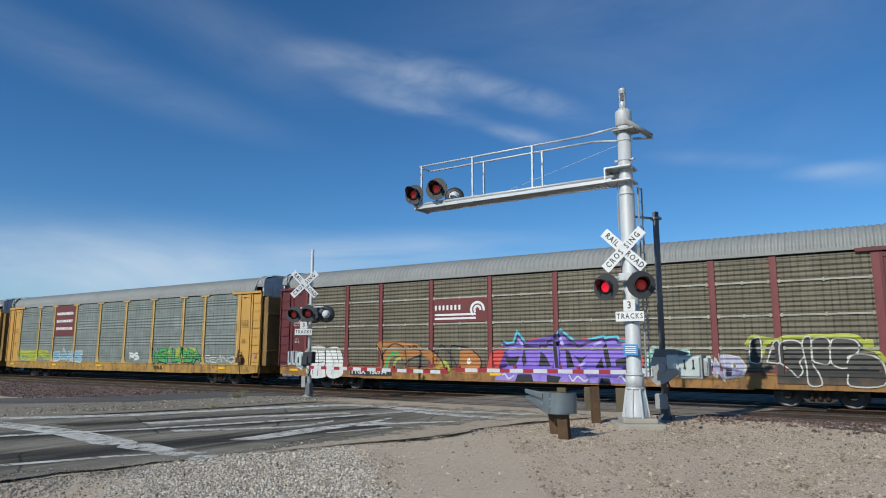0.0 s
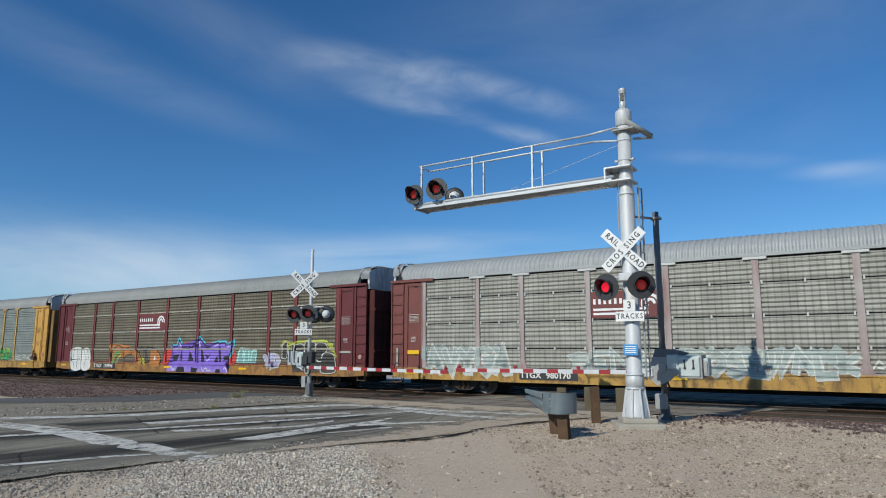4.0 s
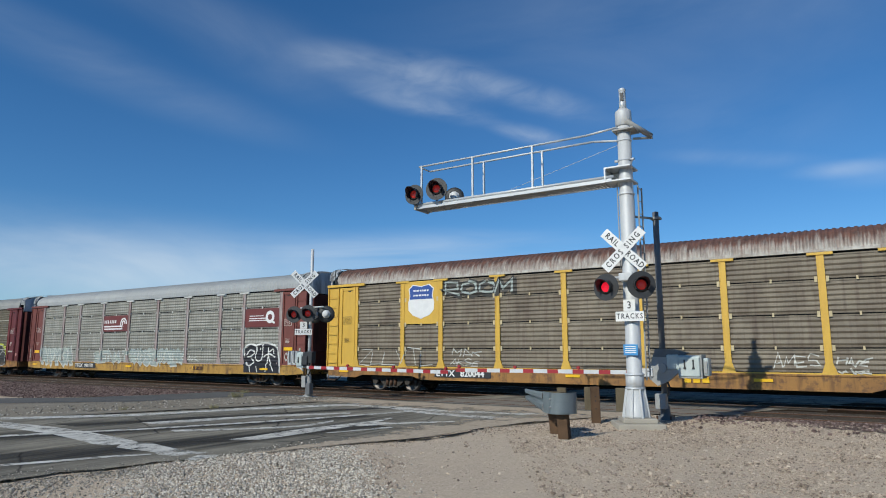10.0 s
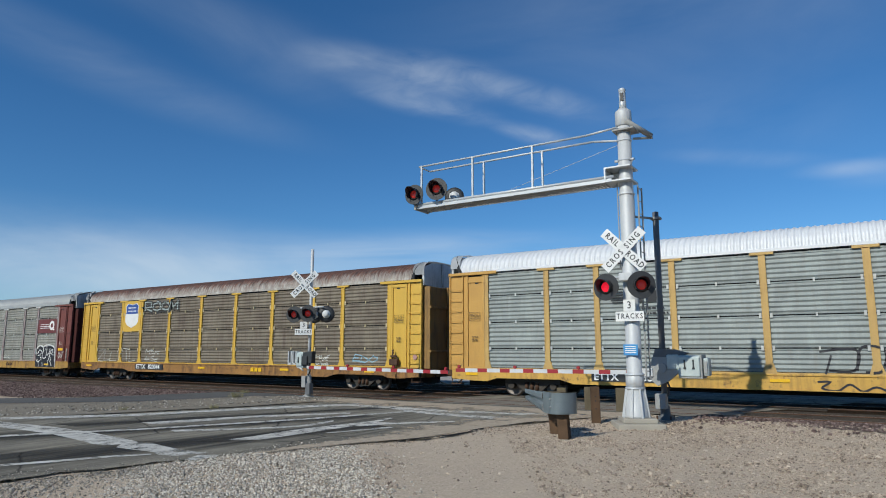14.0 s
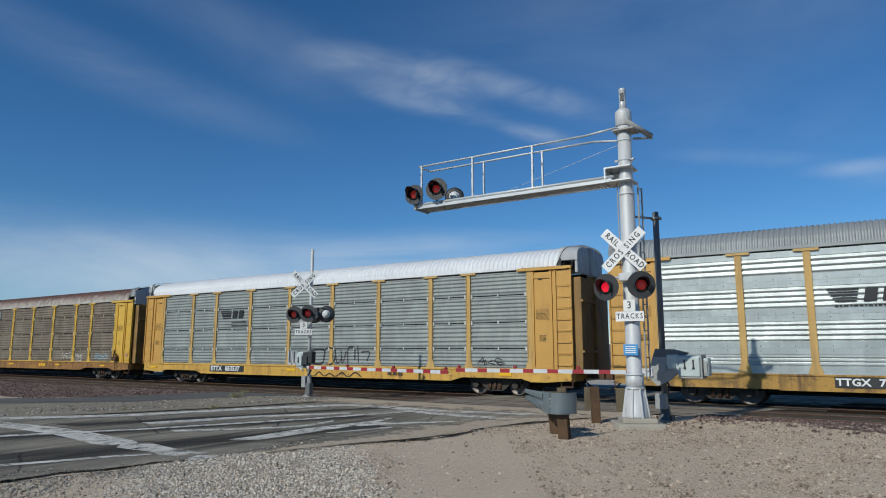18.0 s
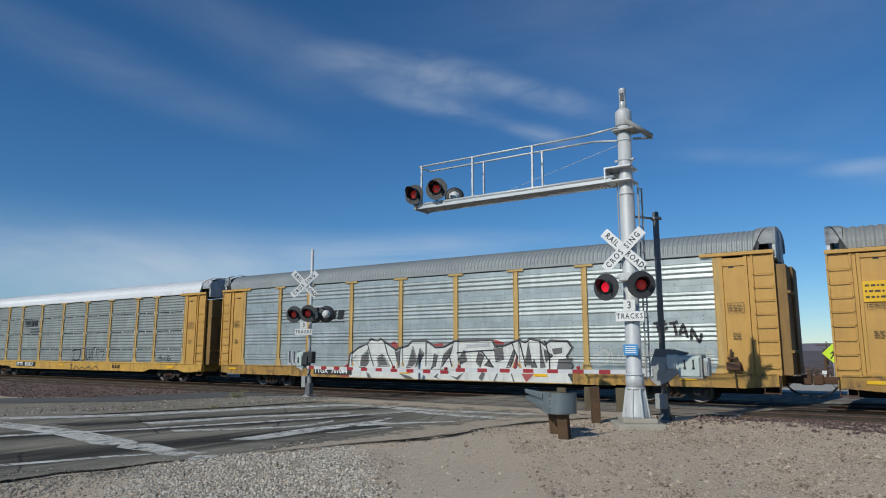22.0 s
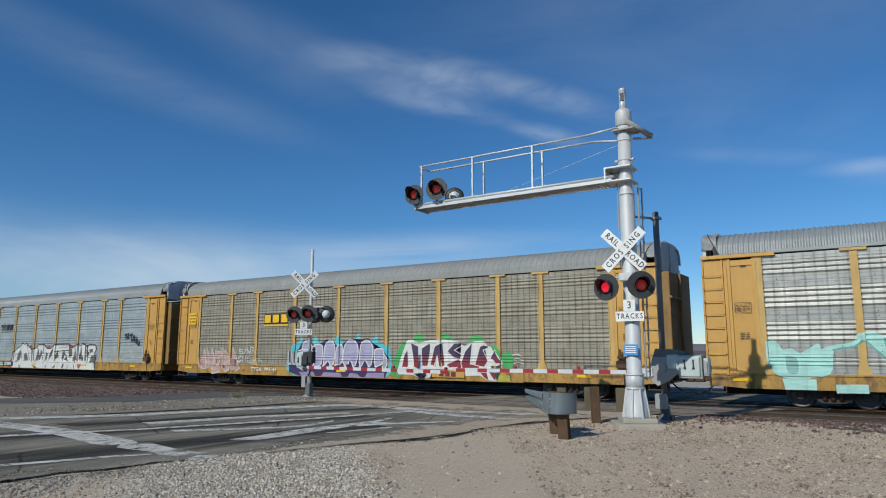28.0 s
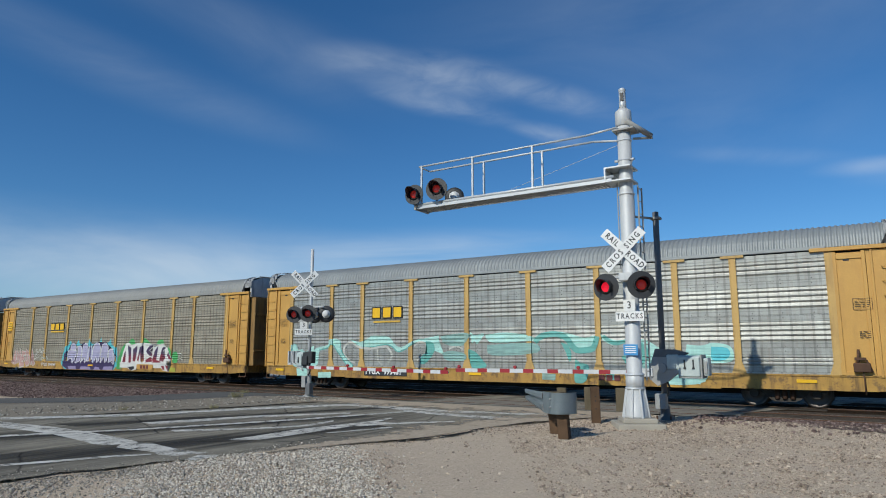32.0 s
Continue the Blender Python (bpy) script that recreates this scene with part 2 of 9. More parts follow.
def thing(name, label, category, at=None, group="", kind=""):
    ob = new(name)
    ob.empty_display_size = 0.3
    if at is not None:
        ob.matrix_basis = at
    return tagged(ob, label, category, group, kind)


def box(bm, x0, x1, y0, y1, z0, z1, bevel=0.0, mat=0):
    g = bmesh.ops.create_cube(bm, size=1.0)
    for v in g["verts"]:
        v.co = Vector(((x0 + x1) / 2 + v.co.x * (x1 - x0), (y0 + y1) / 2 + v.co.y * (y1 - y0), (z0 + z1) / 2 + v.co.z * (z1 - z0)))
    fs = {f for v in g["verts"] for f in v.link_faces}
    if bevel:
        r = bmesh.ops.bevel(bm, geom=list({e for v in g["verts"] for e in v.link_edges}), offset=bevel, segments=2, affect="EDGES", profile=0.5)
        fs = set(r["faces"]) | {f for f in fs if f.is_valid}
    for f in fs:
        f.material_index = mat
    return bm


def Box(x0, x1, y0, y1, z0, z1, bevel=0.0):
    return box(bmesh.new(), x0, x1, y0, y1, z0, z1, bevel)


def tube(bm, a, b, r, r2=None, n=12, caps=True, mat=0):
    """A round bar or cone from a to b."""
    a, b = Vector(a), Vector(b)
    r2 = r if r2 is None else r2
    q = (b - a).to_track_quat("Z", "Y")
    rings = []
    for c, rad in ((a, r), (b, r2)):
        rings.append([bm.verts.new(c + q @ Vector((rad * math.cos(i * math.tau / n), rad * math.sin(i * math.tau / n), 0))) for i in range(n)])
    for i in range(n):
        f = bm.faces.new((rings[0][i], rings[0][(i + 1) % n], rings[1][(i + 1) % n], rings[1][i]))
        f.smooth = n > 7
        f.material_index = mat
    if caps:
        for ring in (list(reversed(rings[0])), rings[1]):
            bm.faces.new(ring).material_index = mat
    return bm


def Tube(a, b, r, r2=None, n=12):
    return tube(bmesh.new(), a, b, r, r2, n)


def lathe(prof, n=24, axis="Z"):
    """Turned shape; prof is a list of (radius, height)."""
    bm = bmesh.new()
    rings = []
    for r, h in prof:
        ring = []
        for i in range(n):
            c, s = r * math.cos(i * math.tau / n), r * math.sin(i * math.tau / n)
            ring.append(bm.verts.new((c, s, h) if axis == "Z" else (c, h, s)))
        rings.append(ring)
    for a, b in zip(rings, rings[1:]):
        for i in range(n):
            f = bm.faces.new((a[i], a[(i + 1) % n], b[(i + 1) % n], b[i]))
            f.smooth = True
    bm.faces.new(rings[0])
    bm.faces.new(rings[-1])
    bmesh.ops.recalc_face_normals(bm, faces=bm.faces)
    return bm


def path_tube(bm, pts, r, n=8):
    for a, b in zip(pts, pts[1:]):
        tube(bm, a, b, r, n=n)
    return bm


def prism(pts, y0, y1, axis="Y"):
    """Extrudes an outline (x, z) from y0 to y1."""
    bm = bmesh.new()
    def place(p, d):
        return (p[0], d, p[1]) if axis == "Y" else (d, p[0], p[1]) if axis == "X" else (p[0], p[1], d)
    a = [bm.verts.new(place(p, y0)) for p in pts]
    b = [bm.verts.new(place(p, y1)) for p in pts]
    n = len(pts)
    bm.faces.new(a)
    bm.faces.new(list(reversed(b)))
    for i in range(n):
        bm.faces.new((a[i], b[i], b[(i + 1) % n], a[(i + 1) % n]))
    bmesh.ops.recalc_face_normals(bm, faces=bm.faces)
    return bm


def join(*bms):
    out = bmesh.new()
    for b in bms:
        tmp = bpy.data.meshes.new("tmp")
        b.to_mesh(tmp)
        b.free()
        out.from_mesh(tmp)
        bpy.data.meshes.remove(tmp)
    return out


def letters(text, size, material, parent, at, name="lettering", squeeze=1.0, bold=0.0, apart=1.0):
    """Flat lettering in the built-in font, as a mesh; it faces -y in its own space."""
    cu = bpy.data.curves.new(name, "FONT")
    cu.body, cu.size, cu.align_x, cu.align_y, cu.extrude, cu.offset = text, size, "CENTER", "CENTER", 0.002, bold
    cu.resolution_u, cu.space_character = 2, apart
    tmp = bpy.data.objects.new(name, cu)
    scene.collection.objects.link(tmp)
    me = bpy.data.meshes.new_from_object(tmp.evaluated_get(bpy.context.evaluated_depsgraph_get()))
    bpy.data.objects.remove(tmp)
    bpy.data.curves.remove(cu)
    me.transform(Matrix.Diagonal((squeeze, 1, 1, 1)))
    me.transform(pose(0, 0, 0, 90, 0, 0))
    me.name = name
    me.materials.clear()
    me.materials.append(material)
    ob = new(name, me)
    ob.parent = parent
    ob.matrix_basis = at
    return ob


# ================= ground =================
RAIL_Z = -0.13                       # rail head of the tracks
TRACKS = (20.85, 24.77, 28.9)        # centre lines, running along x
GAUGE = 0.755
ROAD = Vector((0.45, 0.893, 0))      # the way of the road


def ground_z(x, y):
    """Level yard, falling a little towards the tracks."""
    t = min(max((y - 17.9) / 1.4, 0.0), 1.0)
    return -0.15 * t * t * (3 - 2 * t)


def yard_z(x, y):
    """The uneven gravel yard beside the road."""
    z = ground_z(x, y) - 0.03
    if -9 < x < 12 and 0 < y < 17.5:
        z += 0.05 * (noise.noise(Vector((x * 0.5, y * 0.5, 3))) + 0.35 * noise.noise(Vector((x * 1.9, y * 1.9, 8)))) + 0.015
    return z


def drape(name, outline, lift, material, label="", category="", kind="structure", thick=0.0):
    """A flat sheet of the ground with that outline, laid over its fall."""
    bm = bmesh.new()
    f = bm.faces.new([bm.verts.new((x, y, 0)) for x, y in outline])
    f.normal_update()
    if f.normal.z < 0:
        f.normal_flip()
    for k in range(8):
        bmesh.ops.bisect_plane(bm, geom=bm.verts[:] + bm.edges[:] + bm.faces[:], plane_co=(0, 17.9 + k * 0.2, 0), plane_no=(0, 1, 0))
    bmesh.ops.triangulate(bm, faces=[f for f in bm.faces if len(f.verts) > 4])
    for v in bm.verts:
        v.co.z = ground_z(v.co.x, v.co.y) + lift
    ob = new(name, mesh_of(name, bm, material))
    return tagged(ob, label, category, kind=kind)


def ground_sheet():
    bm = bmesh.new()
    xs = [-4000, -1200, -400, -150, -80, -50, -36] + [-30 + i * 0.6 for i in range(70)] + [14, 22, 40, 90, 300, 1200, 4000]
    ys = [-4000, -900, -200, -60, -20, -8, -3] + [i * 0.6 for i in range(34)] + [21, 24, 28, 33, 40, 60, 120, 300, 900, 2000, 4000]
    grid = []
    for y in ys:
        row = []
        for x in xs:
            row.append(bm.verts.new((x, y, yard_z(x, y))))
        grid.append(row)
    for a, b in zip(grid, grid[1:]):
        for i in range(len(a) - 1):
            bm.faces.new((a[i], a[i + 1], b[i + 1], b[i])).smooth = True
    return tagged(new("ground", mesh_of("ground", bm, DIRT)), "pale tan gravelly desert ground beside the tracks", "ground", kind="structure")


ground_sheet()

# main road: its ragged right edge, and its far side
right_edge = [(-12.6, -3.0), (-10.6, 1.8), (-9.52, 4.24), (-9.47, 4.92), (-9.12, 5.95), (-8.7, 7.13), (-8.44, 8.08), (-7.93, 9.54), (-7.42, 10.61),
              (-7.24, 12.71), (-6.8, 14.34), (-5.9, 16.2), (-5.0, 17.6), (-4.2, 19.0), (-2.4, 23.0), (0.6, 30.0), (6.0, 42.0)]
left_edge = [(-6.5, 42.0), (-10.0, 33.0), (-12.5, 26.0), (-14.3, 19.6), (-14.9, 16.6), (-15.6, 13.5), (-16.9, 9.9), (-18.0, 7.7), (-21.5, 1.5), (-24.0, -3.0)]


def ragged(pts, amp, step, seed):
    out = []
    for i, (a, b) in enumerate(zip(pts, pts[1:])):
        a, b = Vector(a), Vector(b)
        n = max(1, int((b - a).length / step))
        for k in range(n):
            p = a.lerp(b, k / n)
            s = noise.noise(Vector((p.x * 1.7, p.y * 1.7, seed))) + 0.5 * noise.noise(Vector((p.x * 6, p.y * 6, seed)))
            q = Vector((b.y - a.y, a.x - b.x)).normalized() * s * amp
            out.append((p.x + q.x, p.y + q.y))
    out.append(tuple(pts[-1]))
    return out


drape("road", ragged(right_edge, 0.16, 0.18, 2) + left_edge, 0.004, ASPHALT, "worn grey asphalt road with cracks and patches", "road")
# broken asphalt shows as a dark crack in places along the edge
TAR = paint("crumbled_tar", (0.035, 0.033, 0.03), (0.02, 0.019, 0.018), 0.95, grain=0.6)
for pts, wide in (([(-9.51, 4.24), (-9.42, 4.61), (-9.33, 5.0), (-9.21, 5.28), (-9.07, 5.74)], 0.07), ([(-8.67, 7.55), (-8.29, 7.94), (-8.24, 8.27), (-8.18, 8.62)], 0.03),
                  ([(-7.93, 9.53), (-7.59, 10.11), (-7.33, 10.66), (-7.14, 11.18), (-7.04, 11.89), (-7.29, 12.8), (-6.98, 13.53), (-6.69, 14.27)], 0.13)):
    one = ragged(pts, 0.07, 0.09, 2)
    n_ = len(one) - 1
    two = []
    for i, (x, y) in enumerate(one):
        w = wide * math.sin(math.pi * min(max(i / n_, 0.02), 0.98)) ** 0.5 * (1.0 + 1.1 * noise.noise(Vector((x * 5, y * 5, 1))))
        two.append((x + max(w, 0.006), y - 0.3 * max(w, 0.006)))
    drape("road_edge", one + two[::-1], 0.012, TAR, "dark crumbled crack along the asphalt edge", "road edge")


def spread(name, inner, outer, lift, material, label, category):
    """A strip between two lines, which its material lets fade from the inner (v = 0) to the outer one."""
    bm = bmesh.new()
    uv = bm.loops.layers.uv.new("spread")
    m = 8
    rows = [[bm.verts.new((xa + (xb - xa) * j / m, ya + (yb - ya) * j / m, ground_z(0, ya + (yb - ya) * j / m) + lift)) for j in range(m + 1)] for (xa, ya), (xb, yb) in zip(inner, outer)]
    for i, (a, b) in enumerate(zip(rows, rows[1:])):
        for j in range(m):
            f = bm.faces.new((a[j], b[j], b[j + 1], a[j + 1]))
            for lp, v in zip(f.loops, (j, j, j + 1, j + 1)):
                lp[uv].uv = (i, v / m)
    bmesh.ops.recalc_face_normals(bm, faces=bm.faces)
    return tagged(new(name, mesh_of(name, bm, material)), label, category, kind="structure")


shore = ragged(right_edge[5:13], 0.1, 0.4, 4)
spread("road_dust", [(x + 0.12, y) for x, y in shore], [(x + 0.1 - min(1.0, i / 9) * (2.0 + 0.5 * noise.noise(Vector((x, y, 3)))), y + 0.5 * min(1.0, i / 9)) for i, (x, y) in enumerate(shore)], 0.0145, DUST, "tan dust drifted over the asphalt edge", "dust")
far = [(-15.4 + 0.86 * i, 17.6) for i in range(13)]
spread("road_dust", far, [(x - 0.6, y - 3.0) for x, y in far], 0.0155, DUST, "tan dust drifted over the asphalt edge", "dust")
for inner, outer in (([(-16.6, 2.0), (-14.6, 5.6), (-13.2, 8.0), (-12.0, 10.6), (-11.0, 13.4)], [(-18.2, 2.0), (-15.9, 5.6), (-14.3, 8.0), (-12.9, 10.6), (-11.7, 13.4)]),
                     ([(-12.6, 2.6), (-11.4, 5.4), (-10.6, 7.6), (-10.0, 9.6), (-9.3, 11.8)], [(-14.2, 2.6), (-12.9, 5.4), (-12.0, 7.6), (-11.2, 9.6), (-10.2, 11.8)]),
                     ([(-15.2, 8.0), (-14.3, 10.0), (-13.5, 12.0), (-12.6, 14.2), (-11.8, 16.0)], [(-16.2, 8.0), (-15.0, 10.0), (-14.1, 12.0), (-13.3, 14.2), (-12.4, 16.0)])):
    spread("tyre_marks", inner, outer, 0.006, TYREMARK, "dark tyre tracks and oil on the lanes", "tyre marks")
    spread("tyre_marks", inner, [(2 * a - c_, 2 * b - d_) for (a, b), (c_, d_) in zip(inner, outer)], 0.006, TYREMARK, "dark tyre tracks and oil on the lanes", "tyre marks")
# gutter of dusty concrete and the dark asphalt path beyond it
drape("pavement", [(-24.6, -3.0), (-22.0, 1.5), (-18.3, 7.9), (-17.1, 10.0), (-15.8, 13.6), (-15.1, 16.7), (-14.6, 18.2), (-17.9, 18.4), (-18.9, 16.6), (-19.5, 14.6), (-20.1, 12.8), (-21.8, 11.1), (-23.1, 10.0), (-27.3, 3.0), (-31.0, -3.0)],
      0.012, GUTTER, "dusty pale concrete gutter strip along the road", "pavement")
drape("pavement_path", [(-31.5, -3.0), (-27.5, 3.2), (-23.1, 10.1), (-21.8, 11.2), (-20.1, 12.9), (-19.5, 14.7), (-18.9, 16.7), (-15.5, 18.6), (-14.4, 19.3), (-19.0, 19.3), (-21.5, 18.6), (-22.4, 15.8), (-23.4, 13.0), (-25.6, 11.1), (-33.0, 6.0), (-40.0, 0.0)],
      0.016, NEWASPH, "dark asphalt path running towards the crossing", "path")


def strip(a, b, w, w2=None):
    a, b = Vector(a), Vector(b)
    n = Vector((b.y - a.y, a.x - b.x)).normalized() / 2
    w2 = w if w2 is None else w2
    return [tuple(a + n * w), tuple(b + n * w2), tuple(b - n * w2), tuple(a - n * w)]


MARKS = []
MARKS.append(("stop_line", [(-17.27, 7.57), (-16.55, 7.61), (-14.99, 7.7), (-13.35, 7.6), (-11.77, 7.41), (-11.29, 7.28), (-11.2, 7.16), (-11.46, 6.74), (-11.76, 6.71), (-12.74, 6.88), (-13.75, 7.02), (-14.71, 7.05), (-16.02, 7.04)]))
MARKS.append(("stop_line", [(-11.34, 6.98), (-10.94, 7.33), (-10.26, 7.2), (-9.55, 7.13), (-9.16, 7.17), (-9.26, 6.97), (-9.37, 6.69), (-9.7, 6.61), (-10.04, 6.74), (-10.55, 6.7), (-11.03, 6.7)]))
MARKS.append(("stop_line", [(-8.93, 6.53), (-9.12, 6.92), (-8.86, 7.15), (-8.71, 6.92), (-8.74, 6.59)]))
MARKS.append(("edge_line", [(-18.28, 8.0), (-17.53, 8.99), (-16.27, 10.51), (-15.71, 11.84), (-15.24, 13.42), (-14.7, 14.47), (-13.53, 16.23), (-13.11, 15.74), (-14.13, 13.91), (-14.67, 12.92), (-15.29, 11.52), (-15.72, 10.16), (-16.51, 9.15), (-17.69, 7.75)]))
MARKS.append(("crossing_line", [(-14.12, 15.58), (-12.0, 15.97), (-10.26, 15.77), (-8.9, 15.94), (-7.69, 16.24), (-6.88, 16.58), (-6.7, 16.16), (-7.46, 15.75), (-8.67, 15.52), (-9.89, 15.2), (-11.55, 15.36), (-13.27, 15.39)]))
MARKS.append(("crossing_line", [(-12.05, 15.48), (-10.6, 15.14), (-8.97, 14.87), (-7.66, 14.86), (-6.79, 14.95), (-6.58, 14.48), (-7.39, 14.33), (-8.68, 14.37), (-10.22, 14.61)]))
MARKS.append(("crossing_mark", [(-14.27, 9.23), (-13.81, 10.42), (-13.42, 11.64), (-12.78, 12.59), (-11.84, 13.75), (-11.64, 13.51), (-12.45, 12.27), (-13.03, 11.31), (-13.37, 10.09), (-13.73, 9.16)]))
MARKS.append(("lane_line", [(-14.5, 6.38), (-13.2, 8.55), (-12.4, 10.44), (-11.67, 12.27), (-10.79, 15.01), (-10.58, 14.85), (-11.44, 12.02), (-12.17, 10.24), (-12.97, 8.4), (-14.22, 6.26)]))
MARKS.append(("crossing_mark", [(-12.47, 8.73), (-11.52, 9.7), (-10.94, 10.45), (-10.78, 11.07), (-10.91, 12.06), (-10.7, 11.82), (-10.53, 10.9), (-10.74, 10.26), (-11.31, 9.53), (-12.12, 8.61)]))
MARKS.append(("crossing_mark", [(-10.22, 8.42), (-10.2, 9.01), (-10.28, 10.14), (-10.24, 10.77), (-10.09, 11.72), (-10.0, 12.42), (-10.14, 13.26), (-9.96, 13.14), (-9.75, 12.22), (-9.34, 12.44), (-8.37, 13.47), (-8.24, 13.27), (-9.15, 12.19), (-9.69, 11.25), (-9.71, 10.39), (-9.67, 9.55), (-9.71, 8.65)]))
MARKS.append(("crossing_mark", [(-9.4, 10.15), (-9.22, 10.71), (-8.93, 11.68), (-8.76, 11.6), (-9.02, 10.84), (-9.29, 10.11)]))
MARKS.append(("edge_line", [(-10.82, 4.8), (-10.51, 5.45), (-10.23, 6.17), (-9.87, 6.6), (-9.77, 6.53), (-10.07, 6.08), (-10.33, 5.35), (-10.64, 4.73)]))
MARKS.append(("edge_line", strip((-13.2, -1.0), (-10.73, 4.77), 0.16)))
MARKS.append(("lane_line", strip((-17.6, 0.2), (-14.36, 6.32), 0.16)))
for i, (nm, outline) in enumerate(MARKS):
    drape(nm, outline, 0.009 + 0.0012 * (i % 4), ROADPAINT, "wide worn white stop line across the lanes" if nm == "stop_line" else "worn white paint on the asphalt", "road marking")

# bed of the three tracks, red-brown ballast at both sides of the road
# main-track ballast is coloured near black to stand in for the train's shade
SHADEBED = stony("shade_darkened_ballast", (0.026, 0.017, 0.01), (0.075, 0.05, 0.031), (0.045, 0.029, 0.018), 0.05, 0.9, patch=0.6)
drape("trackbed_main", [(-400, 22.85), (-13.4, 22.85), (-2.7, 22.85), (400, 22.85), (400, 31.0), (-400, 31.0)], -0.018, SHADEBED, "ballast bed under the two main tracks with the train's shade in its colour", "track bed")
drape("trackbed", [(-400, 17.4), (-22.9, 17.4), (-21.8, 19.35), (-14.6, 19.35), (-3.9, 19.35), (400, 19.35), (400, 22.85), (-400, 22.85)], -0.018, TRACKBED, "dirty brown ballast bed under three tracks", "track bed")
drape("ballast_shoulder", ragged([(-120, 11.0), (-50, 11.5), (-26.5, 11.9), (-24.0, 13.4), (-22.7, 15.8), (-21.7, 19.3)], 0.15, 0.6, 5) + [(-23.0, 17.6), (-60, 17.4), (-120, 17.4)], -0.008, BALLAST,
      "red-brown crushed ballast stones beside the path", "ballast")
drape("ballast_verge", ragged([(-3.6, 18.2), (-1.5, 16.9), (1.0, 16.0), (4.0, 15.4), (40.0, 15.0)], 0.2, 0.5, 9) + [(40, 19.33), (-3.7, 19.33)], 0.0, BALLAST,
      "red-brown ballast verge along the near track", "ballast")
drape("far_road", [(-300, 32.5), (300, 32.5), (300, 41.0), (-300, 41.0)], 0.01, PALEROAD, "pale gravel road beyond the tracks", "road")

# ================= tracks =================
RAIL_PROFILE = [(-0.068, -0.17), (0.068, -0.17), (0.068, -0.155), (0.012, -0.135), (0.012, -0.045), (0.036, -0.03), (0.036, -0.006), (0.028, 0.0), (-0.028, 0.0), (-0.036, -0.006), (-0.036, -0.03), (-0.012, -0.045), (-0.012, -0.135), (-0.068, -0.155)]
tie_mesh = mesh_of("tie", Box(-0.11, 0.11, -1.3, 1.3, -0.18, 0.0, 0.012), CREO)
panel_mesh = {}
for n_track, ty in enumerate(TRACKS):
    tr = thing("railway_track", "rusty steel rails on dark timber ties in dirty ballast", "railway track", pose(0, ty, RAIL_Z), "tracks at the crossing")
    for s in (-1, 1):
        bm = prism([(p[0] + s * GAUGE, p[1]) for p in RAIL_PROFILE], -380, 380, "X")
        for f in bm.faces:
            f.material_index = 1 if f.normal.z > 0.9 and f.calc_center_median().z > -0.01 else 0
        part("rail", bm, [RUST, RAILTOP], tr, "rusty steel rail with a polished top")
    rnd = random.Random(n_track)
    for i in range(150 if n_track < 2 else 60):
        x = (-4.2 + 0.52 * i if i < 90 else -16.5 - 0.52 * (i - 90)) if n_track < 2 else -10 + 0.52 * i
        piece("tie", tie_mesh, tr, pose(x + rnd.uniform(-0.03, 0.03), rnd.uniform(-0.04, 0.04), -0.165 - rnd.uniform(0, 0.01), 0, 0, rnd.uniform(-1, 1)))
    # crossing surface: concrete planks between and beside the rails
    k = (ty - 19.0) / 0.893 * 0.45
    for y0, y1 in ((-1.45, -0.82), (-0.66, -0.02), (0.02, 0.66), (0.82, 1.45)):
        for j in range(5):
            x0 = -14.4 + k + j * 2.06
            # the train's own track gets the planks with shade in their colour
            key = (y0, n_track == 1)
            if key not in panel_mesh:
                panel_mesh[key] = mesh_of("crossing_panel", Box(0, 2.03, y0, y1, -0.2, -0.012, 0.01), SHADECONC if n_track == 1 else DARKCONC)
            piece("crossing_panel", panel_mesh[key], tr, pose(x0, 0, 0))

# ================= crossing signals =================


def flasher(parent, at, lit=0, lens=None, back=0.305, hood=True):
    """A round flasher head that faces -y: background disc, lens, hood, housing."""
    head = part("flasher", lathe([(back, -0.012), (back, 0.006), (0.17, 0.012)], 32, "Y"), BLACKP, parent, "black round flasher background", at)
    part("lens", lathe([(0.112, -0.018), (0.102, -0.036), (0.066, -0.05), (0.01, -0.056)], 24, "Y"), lens or (REDON if lit == 2 else REDMID if lit == 1 else REDOFF), head,
         "lit red lens" if lit else "dark red lens")
    if hood:
        bm = bmesh.new()
        n = 18
        ring = []
        for i in range(n + 1):
            a = radians(-40 + 260 * i / n)
            c, s = math.cos(a), math.sin(a)
            long = 0.15 + 0.17 * max(0.0, s)
            ring.append([bm.verts.new((0.165 * c, -0.02, 0.165 * s)), bm.verts.new((0.17 * c, -0.02 - long, 0.17 * s)), bm.verts.new((0.158 * c, -0.02 - long, 0.158 * s)), bm.verts.new((0.153 * c, -0.02, 0.153 * s))])
        for p, q in zip(ring, ring[1:]):
            for k2 in range(4):
                bm.faces.new((p[k2], p[(k2 + 1) % 4], q[(k2 + 1) % 4], q[k2]))
        bmesh.ops.recalc_face_normals(bm, faces=bm.faces)
        part("hood", bm, BLACKP, head)
    part("dark_bezel", lathe([(0.168, -0.016), (0.112, -0.02)], 24, "Y"), INK, head)
    part("housing", lathe([(0.15, 0.01), (0.145, 0.05), (0.11, 0.06), (0.1, 0.13), (0.08, 0.16), (0.02, 0.165)], 20, "Y"), PALE, head)
    return head


